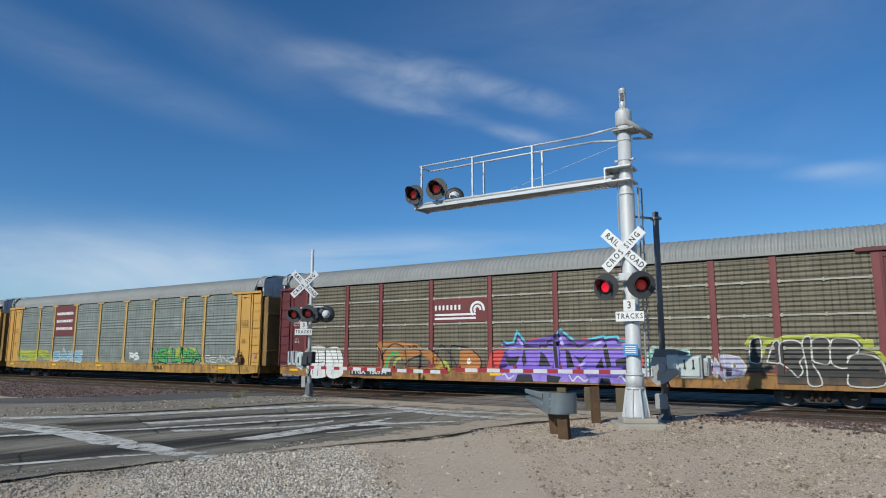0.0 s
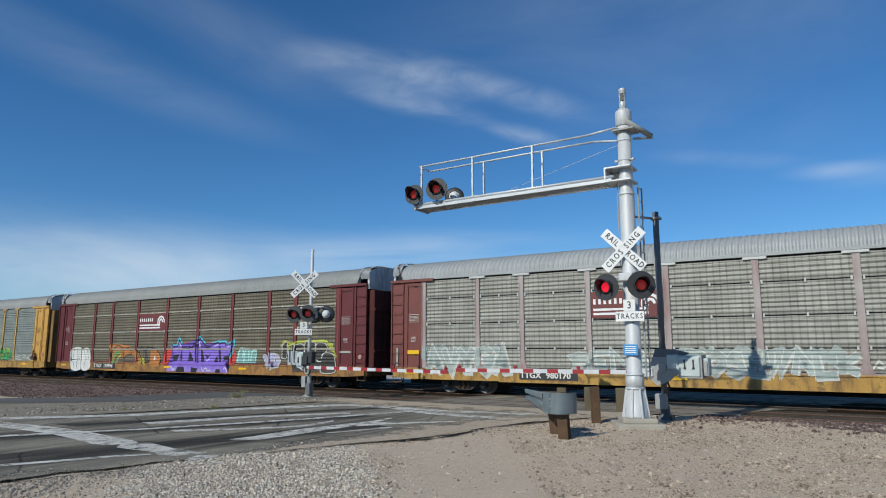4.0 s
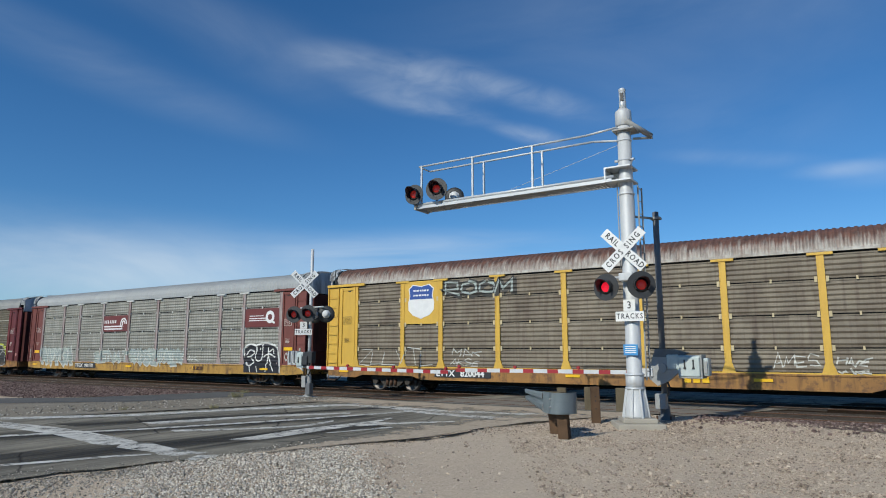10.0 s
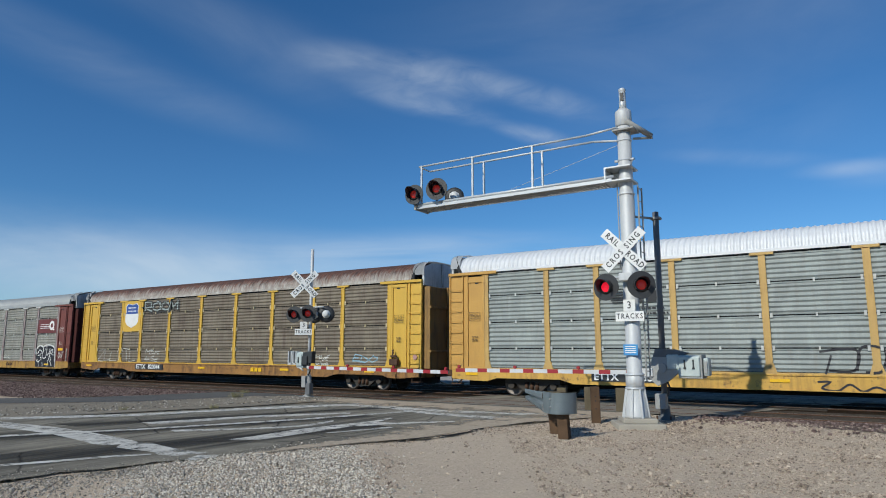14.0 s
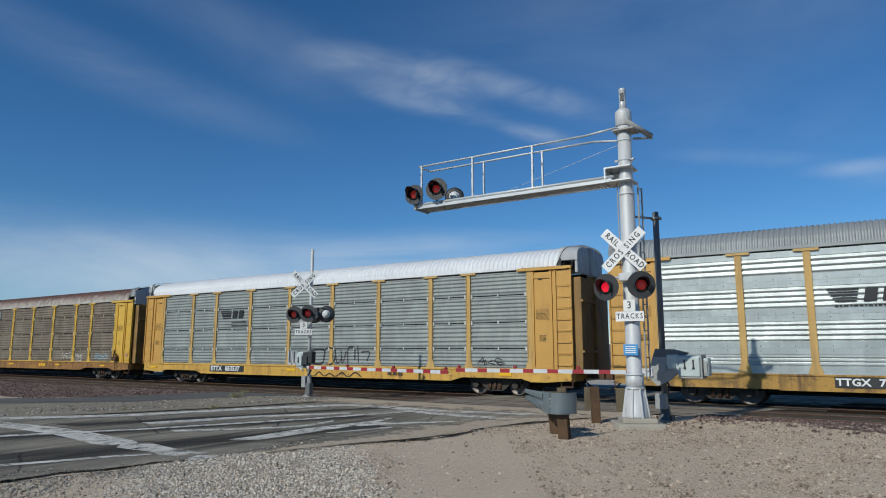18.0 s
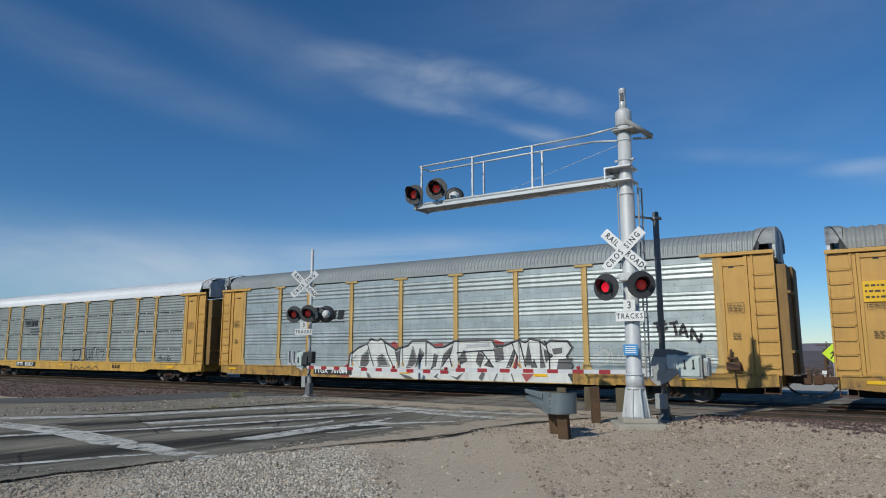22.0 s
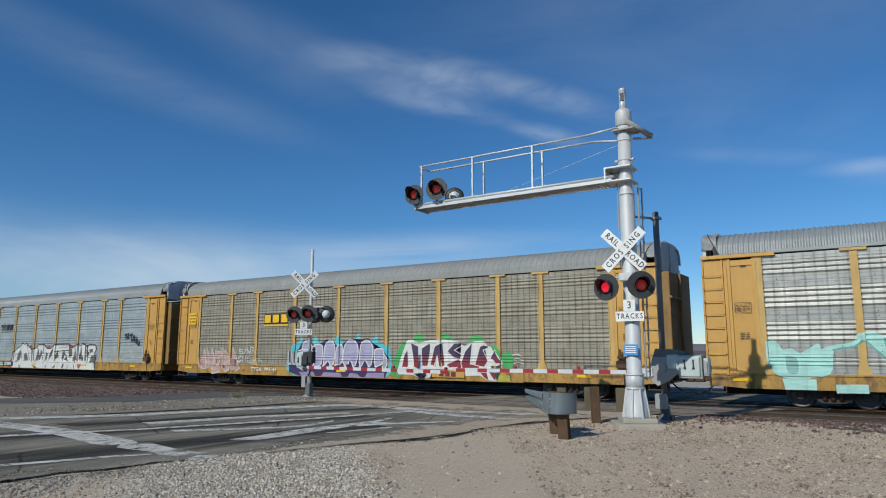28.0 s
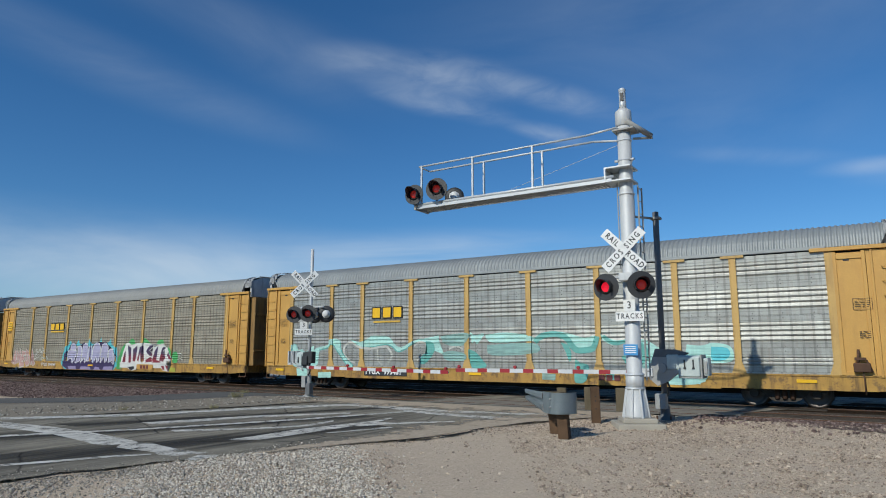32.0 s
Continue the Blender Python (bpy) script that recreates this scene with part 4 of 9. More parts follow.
def hug(bm, car):
    """Lays flat paint over the ribs, posts and sill of a car's side."""
    style, posts = car["style"], POSTS_OF[car.name]
    gap = 0.02 if style == "even" else 0.002
    breaks = [0.999, 1.001, 1.099]
    skin = [(1.0985, -SIDE - 0.016)]
    for z0, z1 in zip(ROWS, ROWS[1:]):
        pts = [(-SIDE + 0.03 + y, z0 + gap + z) for y, z in rib_profile(z1 - z0 - gap * 2, style)]
        breaks += [z for _, z in pts]
        skin += [(z, y) for y, z in pts]
    zs, ys = [s[0] for s in skin], [s[1] for s in skin]
    lo = min(v.co.x for v in bm.verts)
    hi = max(v.co.x for v in bm.verts)
    zlo, zhi = min(v.co.z for v in bm.verts), max(v.co.z for v in bm.verts)
    for z in breaks:
        if zlo < z < zhi:
            bmesh.ops.bisect_plane(bm, geom=bm.verts[:] + bm.edges[:] + bm.faces[:], dist=1e-6, plane_co=(0, 0, z), plane_no=(0, 0, 1))
    for p in posts:
        for x in (p - 0.115, p - 0.107, p + 0.107, p + 0.115):
            if lo < x < hi:
                bmesh.ops.bisect_plane(bm, geom=bm.verts[:] + bm.edges[:] + bm.faces[:], dist=1e-6, plane_co=(x, 0, 0), plane_no=(1, 0, 0))
    for v in bm.verts:
        depth = -SIDE - 0.024 - v.co.y
        if any(abs(v.co.x - p) < 0.111 for p in posts) and v.co.z > 1.0:
            y = -SIDE - 0.0225
        elif v.co.x < posts[0] or v.co.x > posts[-1]:
            y = -SIDE - 0.014
        elif v.co.z < 1.0:
            y = -SIDE + 0.016
        elif v.co.z < 1.099:
            y = -SIDE - 0.016
        else:
            y = float(np.interp(v.co.z, zs, ys))
        v.co.y = y - 0.0025 - depth


def side_panel(w, h, style, material):
    """One pressed side sheet, ribs running along x; front face at y = 0, origin at its lower left."""
    key = (round(w, 2), round(h, 2), style, material.name)
    if key in panel_cache:
        return panel_cache[key]
    prof = rib_profile(h, style) + [(0.05, h), (0.05, 0.0)]
    bm = bmesh.new()
    a = [bm.verts.new((0, y, z)) for y, z in prof]
    b = [bm.verts.new((w, y, z)) for y, z in prof]
    for i in range(len(prof)):
        j = (i + 1) % len(prof)
        bm.faces.new((a[i], a[j], b[j], b[i]))
    bm.faces.new(a)
    bm.faces.new(b)
    bmesh.ops.recalc_face_normals(bm, faces=bm.faces)
    panel_cache[key] = mesh_of("panel", bm, material)
    return panel_cache[key]


RISE = [0.0]                          # how much taller the car at hand is


def arc(u, grow=0.0, square=1.0):
    """Roof cross-section, u from -1 to 1: (y, z); square below 1 makes its shoulders fuller."""
    a = (1 - u) * math.pi / 2
    c, s = math.cos(a), math.sin(a)
    return (1.49 + grow) * math.copysign(abs(c) ** (0.9 * square), c), 4.88 + RISE[0] + (0.84 + grow) * abs(s) ** (0.8 * square)


def roof_mesh(x0, x1, ribs):
    """Ribbed roof skin."""
    step = ribs / 4
    n = int((x1 - x0) / step)
    offs = (0.0, 0.0, 0.03, 0.03)
    verts, faces = [], []
    m = 18
    for i in range(n + 1):
        x = x0 + (x1 - x0) * i / n
        g = offs[i % 4] - 0.015
        for j in range(m + 1):
            u = -1 + 2 * j / m
            y, z = arc(u, g)
            verts.append((x, y, z))
    for i in range(n):
        for j in range(m):
            a = i * (m + 1) + j
            faces.append((a, a + 1, a + m + 2, a + m + 1))
    bm = bmesh.new()
    me = bpy.data.meshes.new("tmp")
    me.from_pydata(verts, [], faces)
    bm.from_mesh(me)
    bpy.data.meshes.remove(me)
    bmesh.ops.recalc_face_normals(bm, faces=bm.faces)
    bmesh.ops.solidify(bm, geom=bm.faces[:], thickness=0.004)
    return bm


def sheet_arc(x0, x1, u0, u1, grow, n=30):
    """A smooth strip of the roof's curve, square in the shoulders."""
    bm = bmesh.new()
    rows = [[bm.verts.new((x, *arc(u0 + (u1 - u0) * j / n, grow, 0.62))) for j in range(n + 1)] for x in (x0, x1)]
    for j in range(n):
        bm.faces.new((rows[0][j], rows[0][j + 1], rows[1][j + 1], rows[1][j])).smooth = False
    bmesh.ops.solidify(bm, geom=bm.faces[:], thickness=0.012)
    return bm


def post_mesh():
    """Side post: channel section with a flared foot."""
    pts = [(-0.23, 1.02), (0.23, 1.02), (0.2, 1.12), (0.1, 1.42), (0.1, 4.78), (-0.1, 4.78), (-0.1, 1.42), (-0.2, 1.12)]
    bm = prism(pts, -SIDE, -SIDE + 0.07)
    box(bm, -0.105, -0.075, -SIDE - 0.02, -SIDE, 1.42, 4.78)
    box(bm, 0.075, 0.105, -SIDE - 0.02, -SIDE, 1.42, 4.78)
    return bm


STROKES = {
    "A": [[(0, 0), (0.5, 1), (1, 0)], [(0.22, 0.35), (0.78, 0.35)]],
    "B": [[(0, 0), (0, 1), (0.8, 0.9), (0.8, 0.6), (0, 0.5), (0.9, 0.4), (0.9, 0.1), (0, 0)]],
    "C": [[(1, 0.85), (0.6, 1), (0.15, 0.85), (0, 0.5), (0.15, 0.15), (0.6, 0), (1, 0.15)]],
    "E": [[(1, 1), (0, 1), (0, 0), (1, 0)], [(0, 0.5), (0.8, 0.5)]],
    "F": [[(1, 1), (0, 1), (0, 0)], [(0, 0.5), (0.8, 0.5)]],
    "D": [[(0, 0), (0, 1), (0.7, 0.9), (1, 0.5), (0.7, 0.1), (0, 0)]],
    "G": [[(1, 0.85), (0.6, 1), (0.15, 0.85), (0, 0.5), (0.15, 0.15), (0.6, 0), (1, 0.15), (1, 0.5), (0.6, 0.5)]],
    "H": [[(0, 0), (0, 1)], [(1, 0), (1, 1)], [(0, 0.5), (1, 0.5)]],
    "I": [[(0.5, 0), (0.5, 1)]],
    "K": [[(0, 0), (0, 1)], [(1, 1), (0.1, 0.5), (1, 0)]],
    "L": [[(0, 1), (0, 0), (1, 0)]],
    "M": [[(0, 0), (0.1, 1), (0.5, 0.3), (0.9, 1), (1, 0)]],
    "N": [[(0, 0), (0, 1), (1, 0), (1, 1)]],
    "O": [[(0.5, 1), (0.1, 0.8), (0, 0.5), (0.1, 0.2), (0.5, 0), (0.9, 0.2), (1, 0.5), (0.9, 0.8), (0.5, 1)]],
    "P": [[(0, 0), (0, 1), (0.9, 0.9), (0.9, 0.55), (0, 0.45)]],
    "R": [[(0, 0), (0, 1), (0.9, 0.9), (0.9, 0.55), (0, 0.45), (1, 0)]],
    "S": [[(1, 0.9), (0.4, 1), (0, 0.78), (0.2, 0.55), (0.8, 0.45), (1, 0.2), (0.6, 0), (0, 0.1)]],
    "T": [[(0, 1), (1, 1)], [(0.5, 1), (0.5, 0)]],
    "U": [[(0, 1), (0.05, 0.2), (0.5, 0), (0.95, 0.2), (1, 1)]],
    "V": [[(0, 1), (0.5, 0), (1, 1)]],
    "W": [[(0, 1), (0.25, 0), (0.5, 0.7), (0.75, 0), (1, 1)]],
    "X": [[(0, 0), (1, 1)], [(0, 1), (1, 0)]],
    "Y": [[(0, 1), (0.5, 0.5), (1, 1)], [(0.5, 0.5), (0.5, 0)]],
    "Z": [[(0, 1), (1, 1), (0, 0), (1, 0)]],
}


def thick_line(bm, pts, w, y, mat, count, taper=0.0, sharp=0.0):
    """A fat painted stroke in one strip with mitred joints, lying at depth y; taper makes it thicker towards its end, sharp runs its ends out."""
    p = [Vector(pts[0])]
    for q in pts[1:]:
        if (Vector(q) - p[-1]).length > 1e-3:
            p.append(Vector(q))
    n = len(p)
    if n < 2:
        p, n = [Vector(pts[0]) - Vector((w / 2, 0)), Vector(pts[0]) + Vector((w / 2, 0))], 2
    if sharp:
        p[0] = p[0] + (p[0] - p[1]).normalized() * sharp
        p[-1] = p[-1] + (p[-1] - p[-2]).normalized() * sharp
    closed = n > 3 and (p[0] - p[-1]).length < 1e-3
    yy = y - 0.000012 * (count[0] % 40)
    count[0] += 1
    rows = []
    for i in range(n):
        a = p[i] - p[i - 1] if i else (p[-1] - p[-2] if closed else p[1] - p[0])
        b = p[i + 1] - p[i] if i < n - 1 else (p[1] - p[0] if closed else p[-1] - p[-2])
        a, b = a.normalized(), b.normalized()
        m = Vector((-a.y - b.y, a.x + b.x))
        m = m.normalized() if m.length > 0.1 else Vector((-b.y, b.x))
        half = w / 2 * (1 + taper * (i / max(1, n - 1) - 0.5)) / max(0.55, abs(m.dot(Vector((-b.y, b.x)))))
        rows.append([bm.verts.new((c.x, yy, c.y)) for c in (p[i] + m * half, p[i] - m * half)])
    for a, b in zip(rows, rows[1:]):
        bm.faces.new((a[0], a[1], b[1], b[0])).material_index = mat


def graffiti(car, word, x0, x1, z0, z1, fill, line, back=None, weight=0.3, rim=0.05, seed=0, label="", slant=0.0, glow=None, shade=None, spikes=0.5, dense=1.0, pop=None, cut=0.0, fat=1.0, lift=0.0, fall=0.0):
    """Sprayed letters on the car's side, each with its own rim over the one before: jagged background, rim, fill, inner accents."""
    rnd = random.Random(seed * 77 + len(word))
    bm = bmesh.new()
    mats, count = [], [0]
    w = (x1 - x0) / len(word)
    y = -SIDE - 0.024 - lift

    def layer(m):
        # slot of a paint in the part at hand
        if m not in mats:
            mats.append(m)
        return mats.index(m)

    def shape(pts, yy, m):
        f = bm.faces.new([bm.verts.new((x, yy - 0.000012 * (count[0] % 40), z)) for x, z in pts])
        count[0] += 1
        f.material_index = m

    glyphs = []
    for i, ch in enumerate(word):
        a, b = x0 + i * w + weight * 0.45 * fat, x0 + (i + 1) * w - weight * 0.35 * fat
        lo, hi = z0 + rnd.uniform(0, 0.08) + weight / 2, z1 - rnd.uniform(0, 0.16) - weight / 2
        lo, hi = lo - fall * i, hi - fall * i
        lean = slant + rnd.uniform(-0.14, 0.14)
        glyphs.append([[(a + (b - a) * px + lean * (pz - 0.5) + rnd.uniform(-0.05, 0.05), lo + (hi - lo) * pz + rnd.uniform(-0.05, 0.05)) for px, pz in s] for s in STROKES[ch]])
    if back:
        k = layer(back)
        for i in range(int((x1 - x0) / 0.34)):
            x = x0 + i * 0.34 + rnd.uniform(-0.1, 0.1)
            h = rnd.uniform(0.35, 1.0)
            if rnd.random() > dense:
                continue
            top = z1 + spikes * 0.35 * (h - 0.55)
            ww = rnd.uniform(0.2, 0.36)
            shape([(x - ww, z0 + (z1 - z0) * rnd.uniform(0.2, 0.6)), (x + ww, z0 + (z1 - z0) * rnd.uniform(0.2, 0.6)), (x + ww * 0.8, top - 0.2 * h), (x + rnd.uniform(-0.1, 0.1), top), (x - ww * 0.9, top - 0.25 * h)], y, k)
        hug(bm, car)
        part("graffiti_ground", bm, mats, car, "sprayed background of the graffiti")
    for i, glyph in enumerate(glyphs):
        bm, mats = bmesh.new(), []
        d = y - 0.002 - 0.0012 * i
        if glow:
            k = layer(glow)
            for g in glyph:
                thick_line(bm, g, weight + rim * 4.5, y - 0.001, k, [count[0] % 5])
        if line:
            k = layer(line)
            for g in glyph:      # rim, and a block shadow to the lower right
                thick_line(bm, [(x + rim * 1.5, z - rim * 1.2) for x, z in g], weight + rim * 2, d + 0.0004, k, [0], 0.35, cut and cut + rim)
                thick_line(bm, g, weight + rim * 2, d, k, [0], 0.35 * weight / (weight + rim * 2), cut and cut + rim)
        k = layer(fill)
        for g in glyph:
            thick_line(bm, g, weight, d - 0.0006, k, [0], 0.35, cut)
        if shade:
            k = layer(shade)
            for g in glyph:
                thick_line(bm, [(x + weight * 0.2, z - weight * 0.16) for x, z in g], weight * 0.26, d - 0.0009, k, [0])
        if pop:
            k = layer(pop)
            for g in glyph:
                x, z = g[0]
                shape([(x - weight * 0.3, z), (x, z - weight * 0.3), (x + weight * 0.4, z - weight * 0.1), (x + weight * 0.1, z + weight * 0.25)], d - 0.0011, k)
        hug(bm, car)
        part("graffiti_letter", bm, mats, car, label or "sprayed graffiti letter")


def curve(pts):
    """The smooth line through some points."""
    fine = []
    for p, q, r2, t2 in zip([pts[0]] + pts[:-2], pts[:-1], pts[1:], pts[2:] + [pts[-1]]):
        for j in range(4):
            u = j / 4
            fine.append(tuple(0.5 * (2 * q[n] + (r2[n] - p[n]) * u + (2 * p[n] - 5 * q[n] + 4 * r2[n] - t2[n]) * u * u + (3 * q[n] - p[n] - 3 * r2[n] + t2[n]) * u ** 3) for n in (0, 1)))
    return fine + [pts[-1]]


LAYERS = {}                           # coats of spray so far, car by car


def daub(car, label, *shapes):
    """Free sprayed shapes: (material, width, points) is a curve, width 0 a filled shape, a negative width a straight-edged line."""
    for m, w, pts in shapes:
        bm = bmesh.new()
        n = LAYERS[car.name] = LAYERS.get(car.name, 0) + 1
        y = -SIDE - 0.024 - 0.0005 * n
        if w == 0:
            f = bm.faces.new([bm.verts.new((x, y, z)) for x, z in pts])
            bmesh.ops.triangulate(bm, faces=[f])
        else:
            thick_line(bm, curve(pts) if w > 0 else pts, abs(w), y, 0, [0])
        hug(bm, car)
        part("graffiti", bm, m, car, label)


def bars(name, x0, x1, z0, z1, lines, material, parent, y=-SIDE - 0.012, seed=1, label=""):
    """Writing too small to read: short bars, line by line."""
    rnd = random.Random(seed)
    bm = bmesh.new()
    h = (z1 - z0) / lines
    for i in range(lines):
        x = x0
        while x < x1 - 0.02:
            w = rnd.uniform(0.05, 0.16)
            box(bm, x, min(x + w, x1), y - 0.002, y + 0.002, z0 + i * h + h * 0.3, z0 + i * h + h * 0.66)
            x += w + 0.04
    ob = part(name, bm, material, parent, label)
    ob["kind"] = "stuff"
    return ob


def frame_mark(x0, x1, z0, z1, y=-SIDE - 0.012, w=0.013):
    return join(Box(x0, x1, y - 0.002, y + 0.002, z0, z0 + w), Box(x0, x1, y - 0.002, y + 0.002, z1 - w, z1), Box(x0, x0 + w, y - 0.002, y + 0.002, z0 + w, z1 - w), Box(x1 - w, x1, y - 0.002, y + 0.002, z0 + w, z1 - w))


wheelsets = []


def build_truck(car, x):
    """Three-piece freight truck."""
    tr = part("truck", join(Box(-0.22, 0.22, -1.0, 1.0, 0.42, 0.66, 0.03), Box(-0.6, 0.6, -0.25, 0.25, 0.56, 0.7, 0.02)), TRUCK, car, "dusty cast-steel freight truck", pose(x, 0, 0))
    side = [(-1.18, 0.62), (-1.12, 0.68), (-0.7, 0.68), (-0.38, 0.8), (0.38, 0.8), (0.7, 0.68), (1.12, 0.68), (1.18, 0.62), (1.16, 0.48), (0.72, 0.5), (0.42, 0.24), (0.3, 0.18), (-0.3, 0.18), (-0.42, 0.24), (-0.72, 0.5), (-1.16, 0.48)]
    for s in (-1, 1):
        y = s * 1.02
        fr = part("side_frame", prism(side, y - 0.07, y + 0.07), TRUCK, tr)
        for a in (-0.89, 0.89):
            part("axle_box", Tube((a, y - 0.13, WHEEL_R), (a, y + 0.13, WHEEL_R), 0.13, n=14), TRUCK, tr)
        part("spring_group", join(*[Tube((dx, s * 1.1, 0.26), (dx, s * 1.1, 0.55), 0.075, n=10) for dx in (-0.22, 0.0, 0.22)]), RUST, tr)
    for a in (-0.89, 0.89):
        bm = bmesh.new()
        tube(bm, (0, -1.0, 0), (0, 1.0, 0), 0.08, n=12)
        for s in (-1, 1):
            prof = [(0.1, s * 0.69), (0.3, s * 0.7), (0.34, s * 0.685), (WHEEL_R + 0.025, s * 0.69), (WHEEL_R + 0.025, s * 0.715), (WHEEL_R, s * 0.73), (WHEEL_R, s * 0.82), (0.36, s * 0.82), (0.33, s * 0.79), (0.14, s * 0.77), (0.1, s * 0.84), (0.02, s * 0.84)]
            wbm = lathe(prof, 28, "Y")
            # two lightening pockets show that the wheel turns
            for k2 in range(2):
                ang = k2 * math.pi
                tube(wbm, (0.23 * math.cos(ang), s * 0.78, 0.23 * math.sin(ang)), (0.23 * math.cos(ang), s * 0.8, 0.23 * math.sin(ang)), 0.035, n=8)
            bm = join(bm, wbm)
        wheelsets.append((part("wheelset", bm, TREAD, tr, "worn steel wheelset", pose(a, 0, WHEEL_R)), a))
    return tr


def autorack(k, spec):
    """A covered car carrier on a flat car; the named materials make the difference."""
    body, trim, roofm, skin, sill = spec["body"], spec["trim"], spec["roof"], spec["skin"], spec["sill"]
    rnd = random.Random(k + 40)
    car = thing("car_carrier", spec["label"], "rail car", pose(FIRST + PITCH * k, TRACKS[1], RAIL_Z), "cars of the train")
    car["style"] = spec["style"]
    posts = POSTS_OF[car.name] = spec.get("posts", POSTS)
    r = RISE[0] = spec.get("rise", 0.0)
    rows = ROWS[:-1] + (ROWS[-1] + r,)
    # flat car
    part("centre_sill", Box(-13.2, 13.2, -0.36, 0.36, 0.34, 0.9, 0.02), UNDER, car)
    part("deck", Box(-13.4, 13.4, -1.38, 1.38, 0.92, 1.04), UNDER, car)
    for s in (-1, 1):
        prof = [(-13.35, 0.66), (-12.3, 0.58), (12.3, 0.58), (13.35, 0.66), (13.35, 1.0), (-13.35, 1.0)]
        if spec.get("arch"):          # cut up over the trucks
            prof[2:2] = [(-11.7, 0.58), (-11.3, 0.7), (-8.6, 0.7), (-8.1, 0.57), (8.1, 0.57), (8.6, 0.7), (11.3, 0.7), (11.7, 0.58)]
        bm = prism(prof, s * 1.46 - 0.04, s * 1.46 + 0.04)
        box(bm, -13.3, 13.3, s * 1.46 - 0.07, s * 1.46 + 0.07, 1.0, 1.06, 0.008)
        box(bm, -8.1, 8.1, s * 1.46 - 0.065, s * 1.46 + 0.05, 0.55, 0.58)
        part("side_sill", bm, sill, car, "stained flat-car side sill")
        part("lower_rail", Box(-11.7, 11.7, s * 1.46 - 0.05, s * 1.46 + 0.03, 1.06, 1.1), skin if spec["style"] == "bands" else trim, car)
        # black sheet added behind the panels so that gaps show a dark interior
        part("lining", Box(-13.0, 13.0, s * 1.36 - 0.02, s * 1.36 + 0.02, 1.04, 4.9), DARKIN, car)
    part("brake_rigging", join(Tube((-6.0, -0.6, 0.62), (-1.0, -0.6, 0.62), 0.2, n=14), Tube((1.5, -0.8, 0.55), (3.4, -0.8, 0.55), 0.16, n=12), Tube((-9, -0.5, 0.42), (9, -0.5, 0.45), 0.025, n=6), Tube((-9, -0.9, 0.5), (9, -0.9, 0.5), 0.02, n=6), Box(4.2, 4.7, -1.1, -0.6, 0.4, 0.8, 0.03)), UNDER, car)
    shy = posts[-1] - 11.7            # a shorter rack brings its door back
    # posts
    pb = post_mesh()
    for v in pb.verts:
        v.co.z += r if v.co.z > 4.0 else 0.0
    pm = mesh_of("side_post", pb, trim)
    caps = mesh_of("post_cap", Box(-0.36, 0.36, -SIDE - 0.035, -SIDE + 0.05, 4.73 + r, 4.815 + r, 0.01), spec.get("capmat", trim)) if spec.get("cap", True) else None
    for x in posts:
        piece("side_post", pm, car, pose(x, 0, 0))
        piece("side_post", pm, car, pose(x, 0, 0, 0, 0, 180))
        if caps and abs(x) < 11:
            piece("post_cap", caps, car, pose(x, 0, 0))
    # sheets between the posts
    gap = 0.02 if spec["style"] == "even" else 0.002
    for a, b in zip(posts, posts[1:]):
        for z0, z1 in zip(rows, rows[1:]):
            me = side_panel(b - a - 0.13, z1 - z0 - gap * 2, spec["style"], skin)
            piece("panel", me, car, pose(a + 0.065, -SIDE + 0.03, z0 + gap))
            piece("panel", me, car, pose(b - 0.065, SIDE - 0.03, z0 + gap, 0, 0, 180))
    # clips or ribs along the seams
    bm = bmesh.new()
    for a, b in zip(posts, posts[1:]):
        for z in ROWS[1:4]:
            if spec.get("rib"):
                box(bm, a + 0.1, b - 0.1, -SIDE + 0.0, -SIDE + 0.03, z - 0.03, z + 0.03)
            for x in (a + 0.16, (a + b) / 2, b - 0.16) if spec["style"] == "even" else (a + 0.5, (a + b) / 2, b - 0.5):
                if spec["style"] != "even":
                    box(bm, x - 0.012, x + 0.012, -SIDE + 0.032, -SIDE + 0.045, z + 0.05, z + 0.075)
                    box(bm, x - 0.012, x + 0.012, -SIDE + 0.032, -SIDE + 0.045, z - 0.1, z - 0.075)
                    continue
                big = 1.0 if abs(x - (a + b) / 2) < 0.01 else spec.get("hooks", 1.0)
                box(bm, x - 0.028 * big, x + 0.028 * big, -SIDE - 0.008, -SIDE + 0.03, z - 0.06 * big, z + 0.06 * big)
    part("seam_clip", bm, CREAM if spec.get("rib") else spec.get("clip", CLIPW) if spec["style"] == "even" else UNDER, car, "small bolted seam clips" if spec["style"] == "even" else "dark rivet heads")["kind"] = "stuff"
    # roof
    for s in (-1, 1):
        part("roof_rail", Box(-11.4, 11.4, s * 1.5 - 0.04, s * 1.5 + 0.04, 4.82 + r, 4.93 + r, 0.01), roofm, car)
    part("roof", roof_mesh(-13.05, 13.05, spec.get("ribs", 0.2)), roofm, car, spec.get("rooflabel", "grey ribbed metal roof"))
